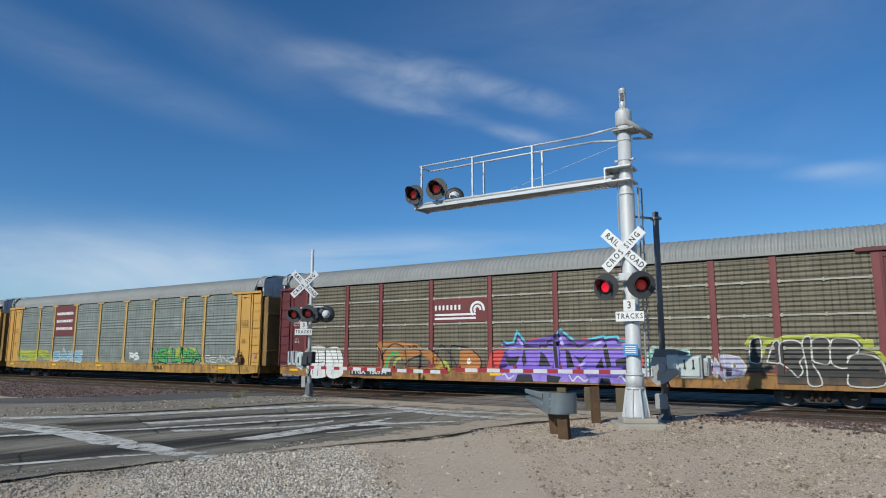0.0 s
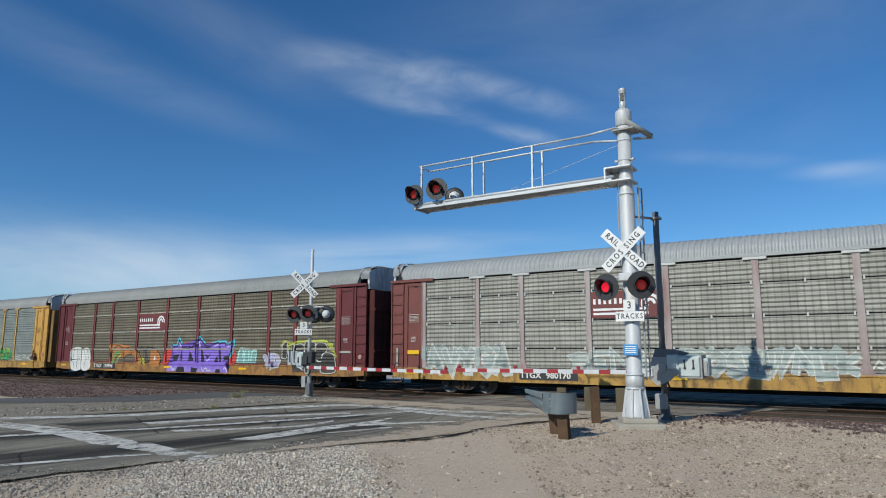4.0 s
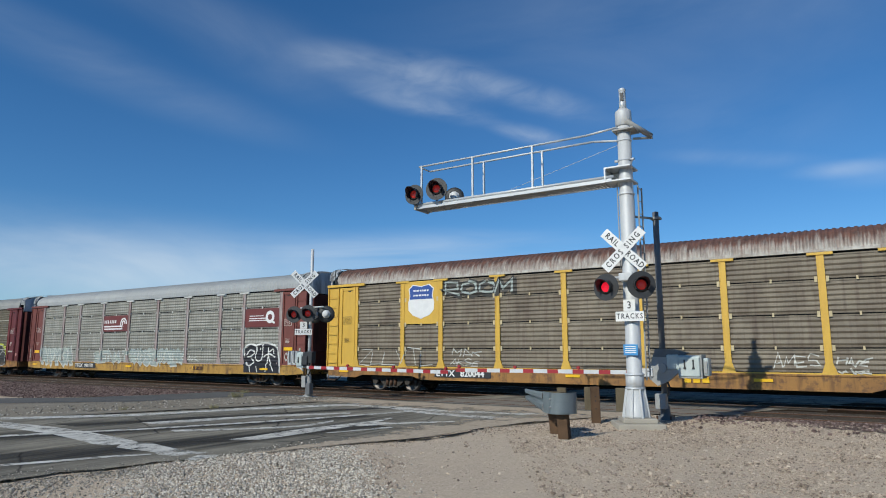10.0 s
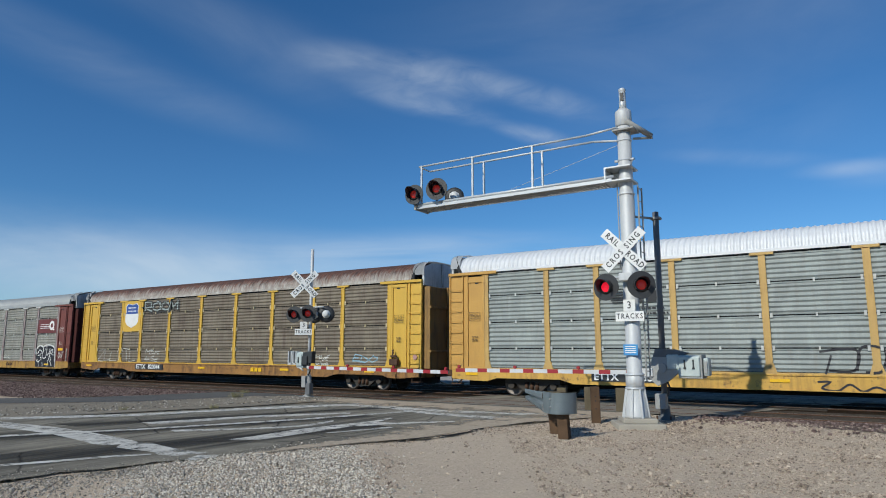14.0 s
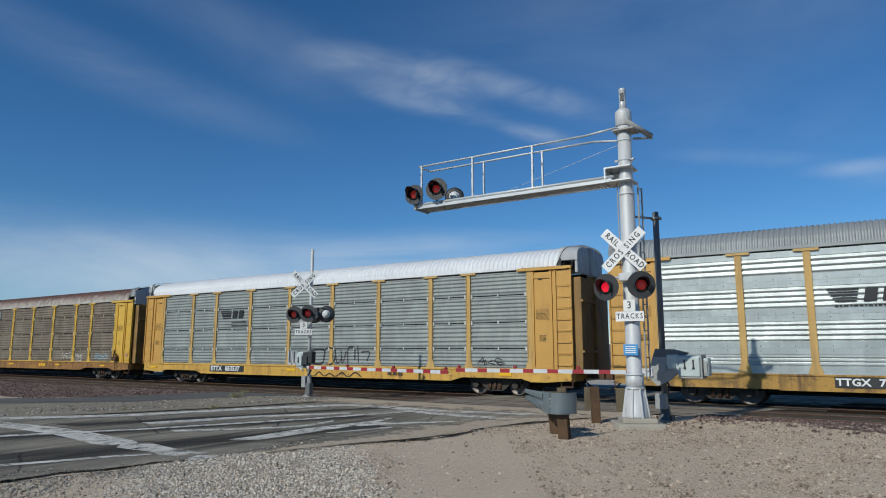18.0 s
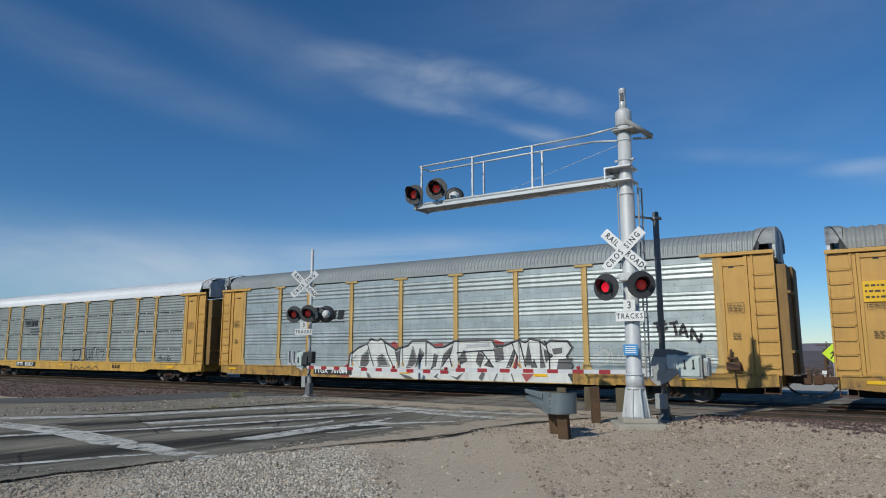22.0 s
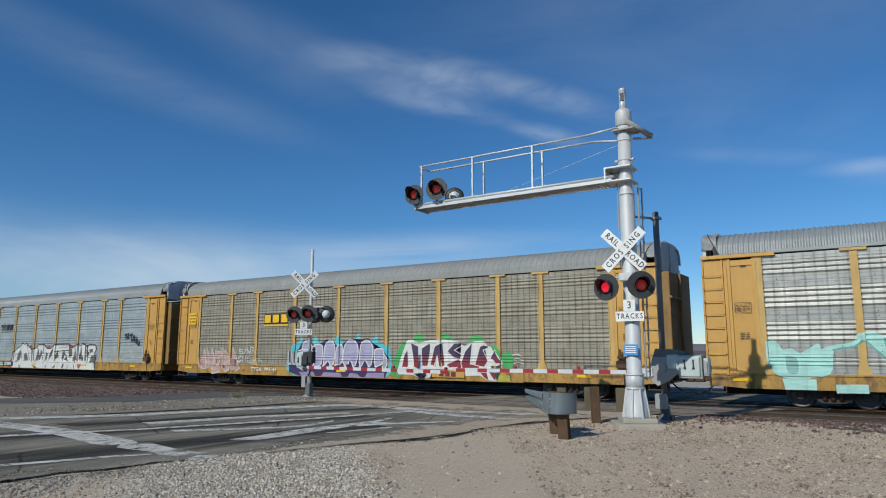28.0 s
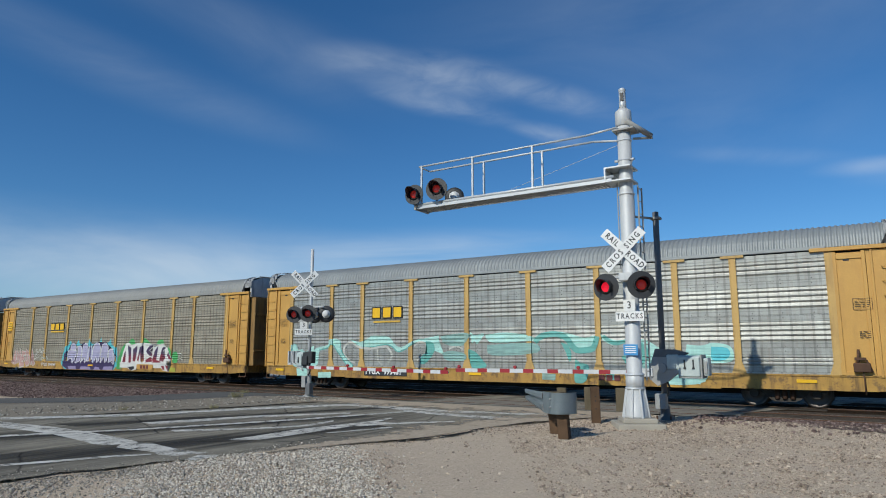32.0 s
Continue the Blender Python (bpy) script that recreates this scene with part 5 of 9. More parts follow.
    for e in (-1, 1):
        # smooth end hood with a slanting dark seam and a torn corner at the eave
        hx = spec.get("over", 13.55) if e > 0 else 13.42
        hood = spec.get("hood", ROOF_GALV)
        part("roof_end", sheet_arc(min(e * 12.95, e * hx), max(e * 12.95, e * hx), -0.97, 0.97, 0.012), hood, car, "dented galvanised roof end")
        for s in (-1, 1):
            bm = bmesh.new()
            rows = []
            for j in range(13):
                u = s * (1.0 - 0.9 * j / 12)
                xs = 12.9 + 0.45 * (j / 12) ** 0.6
                rows.append([bm.verts.new((e * (xs + dx), *arc(u, 0.03, 0.62))) for dx in (0.0, 0.035)])
            for p, q in zip(rows, rows[1:]):
                bm.faces.new((p[0], p[1], q[1], q[0]))
            bmesh.ops.solidify(bm, geom=bm.faces[:], thickness=0.01)
            part("roof_seam", bm, INK, car, "dark slanting seam")
            tri = [(12.86, 4.9), (13.04, 4.9), (13.08, 5.1), (13.02, 5.22)]
            part("torn_corner", prism([(e * x, z + r) for x, z in tri], s * 1.515, s * 1.3), INK, car, "dark torn gap at the eave")
        # folded end doors reach up to the crown, pale above the eaves
        for n_, (ya, yb, za, zb) in enumerate(((-1.44, -0.74, 5.4, 5.64), (-0.72, -0.02, 5.64, 5.69), (0.02, 0.72, 5.69, 5.64), (0.74, 1.44, 5.64, 5.4))):
            fold = 0.05 * (n_ % 2)
            part("end_gable", prism([(ya, 4.6 + r), (yb, 4.6 + r), (yb, zb + r), (ya, za + r)], e * (hx - 0.12 - fold), e * (hx - 0.02 - fold), "X"), GABLE, car, "pale upper fold of the end door")
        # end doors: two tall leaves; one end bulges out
        part("end_frame", join(Box(min(e * 13.15, e * 13.3), max(e * 13.15, e * 13.3), -1.44, 1.44, 1.0, 4.6)), spec["endmat"], car, "end doors with shade in their colour")
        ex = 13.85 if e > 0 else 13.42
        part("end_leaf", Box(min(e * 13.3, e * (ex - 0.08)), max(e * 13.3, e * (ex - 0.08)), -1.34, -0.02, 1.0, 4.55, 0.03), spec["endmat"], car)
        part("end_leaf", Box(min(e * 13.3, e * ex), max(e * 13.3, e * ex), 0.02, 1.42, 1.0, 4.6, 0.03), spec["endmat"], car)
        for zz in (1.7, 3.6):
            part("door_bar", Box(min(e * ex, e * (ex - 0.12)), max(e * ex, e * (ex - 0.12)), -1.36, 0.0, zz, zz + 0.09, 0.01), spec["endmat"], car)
        for s in (-1, 1):
            y = s * SIDE

            def slab(xa, xb, d0, d1, z0, z1, bev=0.008):
                xa, xb = sorted((e * xa + (shy if e > 0 else 0), e * xb + (shy if e > 0 else 0)))
                ya, yb = sorted((y - s * d0, y - s * d1))
                return Box(xa, xb, ya, yb, z0, z1, bev)

            part("corner_plate", slab(12.67, 13.45, 0.03, 0.09, 1.0, 4.72 + r), body, car)
            door = part("side_door", slab(11.82, 12.66, 0.04, 0.09, 1.02, 4.68 + r), body, car)
            part("door_frame", join(slab(11.78, 11.9, -0.01, 0.05, 1.02, 4.72 + r), slab(12.56, 12.66, -0.01, 0.05, 1.02, 4.72 + r), slab(11.9, 12.56, 0.0, 0.05, 1.02, 1.16), slab(11.9, 12.56, 0.0, 0.05, 4.56, 4.7)), body, car)
            part("ladder_stile", join(slab(12.78, 12.84, -0.03, 0.03, 1.0, 4.72 + r), slab(13.4, 13.46, -0.03, 0.03, 1.0, 4.72 + r)), body, car)
            part("head_beam", slab(11.2, 13.48, -0.07, 0.06, 4.74 + r, 4.86 + r, 0.012), body, car)
            part("dark_slot", slab(12.08, 12.24, 0.028, 0.042, 4.5, 4.62, 0.0), INK, car)
            if s < 0 or e > 0:
                for i in range(8):
                    z = 1.25 + i * 0.43
                    rung = bmesh.new()
                    ym = y + s * 0.065
                    path_tube(rung, [(e * 12.81, y, z + 0.02), (e * 12.81, ym, z), (e * 13.43, ym, z), (e * 13.43, y, z + 0.02)], 0.013, 6)
                    part("rung", rung, spec.get("rungmat", body), car)
        part("end_step", join(Box(min(e * 12.9, e * 13.4), max(e * 12.9, e * 13.4), -1.5, -1.3, 0.42, 0.46), Tube((e * 12.92, -1.45, 0.44), (e * 12.92, -1.45, 1.0), 0.018, n=6), Tube((e * 13.38, -1.45, 0.44), (e * 13.38, -1.45, 1.0), 0.018, n=6)), RUST, car, "foot step below the corner")
        part("end_sill", Box(min(e * 13.2, e * 13.42), max(e * 13.2, e * 13.42), -1.4, 1.4, 0.62, 1.0, 0.015), sill, car)
        part("coupler", join(Box(min(e * 13.3, e * 14.0), max(e * 13.3, e * 14.0), -0.11, 0.11, 0.72, 0.94, 0.02), Box(min(e * 13.85, e * 14.16), max(e * 13.85, e * 14.16), -0.19, 0.19, 0.68, 0.99, 0.04)), RUST, car, "rusty knuckle coupler")
        hose = [(e * 13.4, -0.4, 0.72), (e * 13.6, -0.42, 0.5), (e * 13.85, -0.42, 0.36), (e * 14.14, -0.4, 0.32)]
        part("brake_hose", path_tube(bmesh.new(), hose, 0.03, 8), INK, car)
        part("cut_lever", path_tube(bmesh.new(), [(e * 13.45, -1.42, 0.66), (e * 13.5, -0.8, 0.62), (e * 13.7, -0.3, 0.86)], 0.014, 6), RUST, car)
        build_truck(car, e * 9.93)
        # small stencilled writing on the doors
        sx = 12.24 * e
        sm = spec["stencil"]
        part("stencil_box", frame_mark(sx - 0.25, sx + 0.25, 3.0, 3.34), sm, car)
        bars("stencil", sx - 0.2, sx + 0.2, 3.06, 3.28, 4, sm, car, seed=k * 3 + e)
        bars("stencil", sx - 0.14, sx + 0.14, 2.14, 2.38, 4, sm, car, seed=k * 5 + e)
    if spec.get("brake"):
        part("hand_brake", join(Box(11.86, 12.3, -SIDE - 0.2, -SIDE - 0.03, 1.15, 1.42, 0.03), Tube((11.98, -SIDE - 0.12, 1.4), (12.02, -SIDE - 0.12, 1.82), 0.04), Box(11.9, 12.2, -SIDE - 0.16, -SIDE - 0.04, 1.5, 1.58, 0.01), Tube((12.2, -SIDE - 0.1, 1.5), (12.34, -SIDE - 0.1, 1.15), 0.025), Tube((12.1, -SIDE - 0.1, 1.15), (12.12, -SIDE - 0.06, 0.5), 0.02)), RUST, car, "dark hand brake gear")
    # yellow reflectors along the sill
    for x in spec.get("reflectors", (-12.4, -6.6, -1.2, 5.2, 10.6)):
        if any(abs(x - n[1]) < 1.7 for n in spec.get("numbers", ())):
            continue
        part("reflector", Box(x - 0.28, x + 0.28, -SIDE - 0.012, -SIDE + 0.03, 0.8, 0.9), MARKY, car)
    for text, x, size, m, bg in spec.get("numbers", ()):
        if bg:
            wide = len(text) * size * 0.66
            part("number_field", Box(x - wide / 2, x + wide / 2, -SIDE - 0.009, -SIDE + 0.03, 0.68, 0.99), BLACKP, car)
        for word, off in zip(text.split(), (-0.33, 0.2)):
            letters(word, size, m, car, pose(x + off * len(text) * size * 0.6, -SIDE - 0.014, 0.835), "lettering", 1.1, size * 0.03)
    return car


def stripes_logo(car, x0, x1, z0, z1, field, ink):
    """Brown board with two white bars that curl into a wheel, and a bar for the name."""
    board = part("name_board", Box(x0, x1, -SIDE - 0.0, -SIDE + 0.03, z0, z1, 0.003), field, car, "red-brown name board with white bars")
    h, y = z1 - z0, -SIDE - 0.006
    bm = bmesh.new()
    count = [0]
    w = x1 - x0
    for zf in (0.16, 0.32):
        thick_line(bm, [(x0 + 0.03 * w, z0 + zf * h), (x0 + 0.8 * w, z0 + zf * h)], h * 0.085, y, 0, count)
    for r in (0.3, 0.14):
        pts = [(x0 + 0.83 * w + r * h * math.cos(a), z0 + 0.5 * h + r * h * math.sin(a)) for a in [radians(q) for q in range(-10, 235, 20)]]
        thick_line(bm, pts, h * 0.1, y, 0, count)
    for i in range(7):
        xx = x0 + (0.05 + i * 0.075) * w
        thick_line(bm, [(xx, z0 + 0.52 * h), (xx, z0 + 0.72 * h)], h * 0.1, y, 0, count)
    part("logo_shape", bm, ink, board)


def quality_logo(car, x0, x1, z0, z1, field, ink):
    board = part("name_board", Box(x0, x1, -SIDE - 0.0, -SIDE + 0.03, z0, z1, 0.003), field, car, "red-brown board with a white ring mark")
    h, w, y = z1 - z0, x1 - x0, -SIDE - 0.006
    bm, count = bmesh.new(), [0]
    pts = [(x0 + 0.74 * w + 0.25 * h * math.cos(a), z0 + 0.53 * h + 0.25 * h * math.sin(a)) for a in [radians(q) for q in range(0, 361, 20)]]
    thick_line(bm, pts, h * 0.17, y, 0, count)
    thick_line(bm, [(x0 + 0.8 * w, z0 + 0.3 * h), (x0 + 0.88 * w, z0 + 0.2 * h)], h * 0.12, y, 0, count)
    for zf in (0.36, 0.47):
        thick_line(bm, [(x0 + 0.12 * w, z0 + zf * h), (x0 + 0.66 * w, z0 + zf * h)], h * 0.05, y, 0, count)
    part("logo_shape", bm, ink, board)
    bars("logo_shape", x0 + 0.14 * w, x0 + 0.56 * w, z0 + 0.54 * h, z0 + 0.68 * h, 1, ink, board, y)


def shield_logo(car, x0, x1, z0, z1):
    board = part("name_board", Box(x0, x1, -SIDE - 0.0, -SIDE + 0.03, z0, z1, 0.003), Y_BODY, car, "yellow board with a blue and white shield")
    h, w = z1 - z0, x1 - x0
    cx = (x0 + x1) / 2
    out = [(-0.36, 0.82), (-0.24, 0.92), (0.0, 0.88), (0.24, 0.92), (0.36, 0.82), (0.33, 0.66), (0.37, 0.5), (0.36, 0.32), (0.24, 0.2), (0.08, 0.15), (0.0, 0.11), (-0.08, 0.15), (-0.24, 0.2), (-0.36, 0.32), (-0.37, 0.5), (-0.33, 0.66)]
    part("shield", prism([(cx + p[0] * w * 1.02, z0 + p[1] * h) for p in out], -SIDE - 0.01, -SIDE - 0.002), WHITEP, board, "white shield")
    top = [(-0.34, 0.81), (-0.23, 0.9), (0.0, 0.86), (0.23, 0.9), (0.34, 0.81), (0.31, 0.66), (0.335, 0.575), (-0.335, 0.575), (-0.31, 0.66)]
    part("shield_field", prism([(cx + p[0] * w, z0 + p[1] * h) for p in top], -SIDE - 0.016, -SIDE - 0.01), NAVY, board, "blue field")
    bars("logo_shape", cx - 0.22 * w, cx + 0.22 * w, z0 + 0.61 * h, z0 + 0.83 * h, 2, WHITEP, board, -SIDE - 0.019)


ROOF_GALV = paint("galvanised_roof_end", (0.6, 0.61, 0.61), (0.32, 0.33, 0.34), 0.55, 0.0, 3.4, 12.0, (0.09, 0.085, 0.085), 0.6, 0.6)
GABLE = paint("pale_gable", (0.62, 0.63, 0.63), (0.4, 0.41, 0.42), 0.6, 0, 2.5, 20.0, (0.12, 0.12, 0.12), 0.7)
NAVY = plain("navy_blue", (0.03, 0.08, 0.3), 0.5)
Y_BODY = paint("yellow_paint", (0.67, 0.42, 0.06), (0.56, 0.335, 0.05), 0.5, 0, 0.8, 20.0, (0.3, 0.16, 0.05), 0.18, spots=(0.2, 0.1, 0.045), spread_=0.67)
Y_TAN = paint("ochre_yellow_paint", (0.58, 0.33, 0.075), (0.46, 0.25, 0.058), 0.55, 0, 0.8, 20.0, (0.26, 0.13, 0.045), 0.22, spots=(0.2, 0.1, 0.045), spread_=0.68)
Y_TRIM = paint("faded_yellow_trim", (0.57, 0.37, 0.12), (0.45, 0.28, 0.09), 0.6, 0, 1.4, 20.0, (0.22, 0.12, 0.05), 0.5)
R_BODY = paint("red_brown_paint", (0.125, 0.021, 0.022), (0.085, 0.016, 0.017), 0.55, 0, 1.0, 20.0, (0.1, 0.02, 0.02), 0.4)
R_FADED = paint("faded_red_brown_paint", (0.19, 0.055, 0.042), (0.13, 0.04, 0.032), 0.6, 0, 1.0, 20.0, (0.08, 0.03, 0.02), 0.4)
R_POST = paint("red_post_paint", (0.2, 0.042, 0.043), (0.13, 0.03, 0.03), 0.55, 0, 1.2, 20.0)
P_POST = paint("faded_pink_grey_post", (0.4, 0.36, 0.34), (0.22, 0.1, 0.09), 0.6, 0, 0.8, 20.0, (0.18, 0.07, 0.06), 0.6)
R_BOARD = paint("dark_red_board", (0.16, 0.035, 0.03), (0.12, 0.028, 0.025), 0.5)
S_YEL = paint("stained_yellow_sill", (0.5, 0.29, 0.055), (0.2, 0.105, 0.035), 0.65, 0, 0.9, 14.0, (0.07, 0.04, 0.022), 0.85, spots=(0.12, 0.07, 0.035), spread_=0.52)
S_RUST = paint("rusty_yellow_sill", (0.4, 0.2, 0.045), (0.13, 0.062, 0.028), 0.65, 0, 0.7, 14.0, (0.06, 0.03, 0.018), 0.8, spots=(0.1, 0.05, 0.026), spread_=0.52)
S_CLEAN = paint("yellow_sill", (0.64, 0.38, 0.07), (0.46, 0.26, 0.05), 0.55, 0, 0.8, 14.0, (0.16, 0.08, 0.035), 0.55, spots=(0.1, 0.06, 0.035), spread_=0.57)
ROOF_G = paint("grey_roof", (0.3, 0.305, 0.29), (0.215, 0.22, 0.21), 0.65, 0.08, 0.7, 20.0, (0.2, 0.2, 0.19), 0.3, wander=False)
ROOF_L = paint("light_grey_roof", (0.37, 0.385, 0.38), (0.29, 0.3, 0.3), 0.6, 0.12, 0.7, 20.0, (0.24, 0.24, 0.23), 0.3, wander=False)
ROOF_W = paint("white_roof", (0.72, 0.73, 0.74), (0.62, 0.63, 0.64), 0.5, 0.05, 0.7, 20.0, wander=False)
ROOF_D = paint("dark_grey_roof", (0.31, 0.33, 0.33), (0.225, 0.24, 0.24), 0.55, 0.18, 0.6, 20.0, wander=False)


def rusty_roof():
    """Bare galvanised roof with the crown rusted and running down."""
    m, nt, b = shader("rusted_roof")
    tc = node(nt, "TexCoord")
    sep = node(nt, "SeparateXYZ")
    nt.links.new(tc.outputs["Object"], sep.inputs[0])
    n = node(nt, "TexNoise", Scale=1.1, Detail=9.0, Roughness=0.7)
    mp = coords(nt, (8.0, 0.6, 0.9), False)
    nt.links.new(mp, n.inputs["Vector"])
    add = node(nt, "Math")
    add.operation = "MULTIPLY_ADD"
    add.inputs[1].default_value = 1.5
    nt.links.new(n.outputs["Fac"], add.inputs[0])
    nt.links.new(sep.outputs["Z"], add.inputs[2])
    r = node(nt, "MapRange")
    r.inputs["From Min"].default_value, r.inputs["From Max"].default_value = 5.6, 6.1
    nt.links.new(add.outputs[0], r.inputs["Value"])
    v = coords(nt, wander=False)
    rust = mix(nt, noise_fac(nt, v, 3.0, 6.0), (0.16, 0.075, 0.05), (0.075, 0.045, 0.035))
    zinc = mix(nt, noise_fac(nt, v, 2.0, 6.0), (0.52, 0.5, 0.45), (0.3, 0.26, 0.22))
    nt.links.new(mix(nt, r.outputs["Result"], zinc, rust), b.inputs["Base Color"])
    b.inputs["Roughness"].default_value = 0.6
    return m


ROOF_R = rusty_roof()
SK_OLIVE = panel_metal("olive_grimed_mesh", (0.165, 0.144, 0.097), (0.11, 0.096, 0.063), 0.65, 0.0, 0.65)
SK_PALE = panel_metal("pale_grimed_mesh", (0.335, 0.33, 0.285), (0.235, 0.23, 0.195), 0.6, 0.05, 0.55)
SK_BROWN = panel_metal("brown_grimed_sheet", (0.21, 0.178, 0.128), (0.115, 0.09, 0.065), 0.65, 0.0, 0.0, (0.075, 0.048, 0.035), 0.8)
SK_GREY = panel_metal("grey_zinc_sheet", (0.285, 0.315, 0.3), (0.215, 0.235, 0.225), 0.6, 0.08, 0.0, (0.2, 0.16, 0.13), 0.3)
SK_ZINC = panel_metal("bright_zinc_sheet", (0.5, 0.54, 0.525), (0.37, 0.405, 0.395), 0.38, 0.5, 0.0, (0.3, 0.3, 0.3), 0.25)
SK_TAN = panel_metal("tan_grimed_zinc_sheet", (0.33, 0.305, 0.235), (0.23, 0.21, 0.16), 0.6, 0.05, 0.7, (0.2, 0.1, 0.06), 0.5, 0.26)
SK_SILVER = panel_metal("bright_grimed_zinc_sheet", (0.45, 0.455, 0.42), (0.31, 0.31, 0.28), 0.4, 0.42, 0.5, (0.22, 0.15, 0.11), 0.4, 0.3)
SK_GREENISH = panel_metal("green_grey_sheet", (0.235, 0.265, 0.24), (0.17, 0.19, 0.175), 0.6, 0.05, 0.4, (0.16, 0.15, 0.13), 0.35, 0.3)
# end-door paints set darker than the bodies, for the shade on the ends
END_R = paint("shade_dark_red_end", (0.1, 0.034, 0.03), (0.05, 0.02, 0.018), 0.75, 0, 0.9, 20.0, (0.02, 0.014, 0.012), 0.6)
END_Y = paint("shade_dark_yellow_end", (0.32, 0.185, 0.052), (0.15, 0.085, 0.034), 0.7, 0, 0.8, 20.0, (0.07, 0.05, 0.03), 0.7)

# spray colours
G_WHITE, G_BLACK = spray("white_spray", (0.72, 0.72, 0.68), 0.96), spray("black_spray", (0.014, 0.014, 0.02), 1.1)
G_PURPLE, G_CYAN, G_RED = spray("violet_spray", (0.25, 0.15, 0.62), 0.97, (0.36, 0.28, 0.68), 0.75), spray("cyan_spray", (0.1, 0.5, 0.62)), spray("red_spray", (0.6, 0.06, 0.05))
G_ORANGE, G_LIME, G_GREEN = spray("orange_spray", (0.55, 0.22, 0.06), 0.62), spray("lime_spray", (0.5, 0.54, 0.07), 0.55), spray("green_spray", (0.08, 0.42, 0.12), 0.85)
G_TEAL, G_DTEAL, G_SKY = spray("mint_spray", (0.46, 0.78, 0.7), 0.72), spray("deep_teal_spray", (0.15, 0.46, 0.41), 0.75), spray("pale_blue_spray", (0.3, 0.5, 0.62), 0.7)
G_GREY, G_DPURP, G_LILAC = spray("charcoal_spray", (0.04, 0.037, 0.032), 1.05, (0.12, 0.075, 0.045), 0.8), spray("dark_violet_spray", (0.045, 0.025, 0.1), 0.97), spray("lilac_spray", (0.42, 0.4, 0.56), 0.95, (0.3, 0.25, 0.44), 1.1)
G_LILACGREY, G_VIOLET2 = spray("pale_grey_spray", (0.5, 0.5, 0.52), 0.85), spray("light_violet_spray", (0.5, 0.42, 0.8), 0.9)
G_REDTHIN, G_MISTY = spray("thin_red_spray", (0.45, 0.07, 0.06), 0.6), spray("misty_green_white_spray", (0.42, 0.48, 0.45), 0.6)
G_SEA, G_PALET = spray("sea_blue_spray", (0.12, 0.55, 0.62), 0.85), spray("pale_teal_wash", (0.3, 0.52, 0.48), 0.5)
G_PINK, G_MAROON, G_CREAM = spray("pink_spray", (0.6, 0.36, 0.33), 0.7), spray("maroon_spray", (0.06, 0.035, 0.09), 0.95, (0.24, 0.02, 0.035), 1.5), spray("cream_spray", (0.62, 0.62, 0.56), 0.75)

HOOKS = paint("pale_yellow_hook", (0.6, 0.5, 0.3), (0.45, 0.36, 0.2), 0.6)
G_SLATE = spray("slate_grey_spray", (0.13, 0.125, 0.125), 0.8)
CARS = {}
YEL = dict(body=Y_TAN, trim=Y_TRIM, sill=S_YEL, endmat=END_Y, stencil=STENCIL_K, brake=True)
CARS[-1] = autorack(-1, dict(YEL, roof=ROOF_L, skin=SK_GREENISH, style="bands", label="yellow covered car carrier with light roof"))
CARS[0] = autorack(0, dict(YEL, roof=ROOF_G, skin=SK_GREENISH, style="bands", label="yellow car carrier with green-grey sides and red name board"))
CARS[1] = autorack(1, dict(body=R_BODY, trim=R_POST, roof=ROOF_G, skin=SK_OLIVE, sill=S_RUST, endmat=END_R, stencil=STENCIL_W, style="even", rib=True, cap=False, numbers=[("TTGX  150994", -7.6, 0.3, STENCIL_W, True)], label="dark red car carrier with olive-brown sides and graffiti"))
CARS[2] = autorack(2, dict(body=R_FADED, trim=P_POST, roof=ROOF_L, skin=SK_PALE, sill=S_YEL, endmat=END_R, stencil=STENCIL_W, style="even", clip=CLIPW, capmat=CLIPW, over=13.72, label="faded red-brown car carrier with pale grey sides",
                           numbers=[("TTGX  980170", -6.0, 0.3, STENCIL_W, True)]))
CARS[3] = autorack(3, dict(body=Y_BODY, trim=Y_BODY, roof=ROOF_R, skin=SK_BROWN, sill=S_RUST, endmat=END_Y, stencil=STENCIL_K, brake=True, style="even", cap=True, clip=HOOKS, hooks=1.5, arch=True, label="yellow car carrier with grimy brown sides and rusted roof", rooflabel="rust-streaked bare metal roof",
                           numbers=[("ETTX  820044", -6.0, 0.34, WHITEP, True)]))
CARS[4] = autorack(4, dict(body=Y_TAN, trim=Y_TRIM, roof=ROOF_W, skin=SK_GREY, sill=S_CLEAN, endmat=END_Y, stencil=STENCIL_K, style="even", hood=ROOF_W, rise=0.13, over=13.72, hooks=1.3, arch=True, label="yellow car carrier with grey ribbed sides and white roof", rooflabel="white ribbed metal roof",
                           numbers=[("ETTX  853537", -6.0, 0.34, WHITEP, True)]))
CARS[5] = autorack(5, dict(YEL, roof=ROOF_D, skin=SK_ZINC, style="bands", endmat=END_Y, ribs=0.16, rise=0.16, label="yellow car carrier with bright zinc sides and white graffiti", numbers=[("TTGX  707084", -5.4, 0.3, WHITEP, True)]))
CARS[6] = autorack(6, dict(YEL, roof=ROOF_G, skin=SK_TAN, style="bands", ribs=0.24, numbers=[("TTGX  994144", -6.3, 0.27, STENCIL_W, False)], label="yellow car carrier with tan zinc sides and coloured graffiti"))
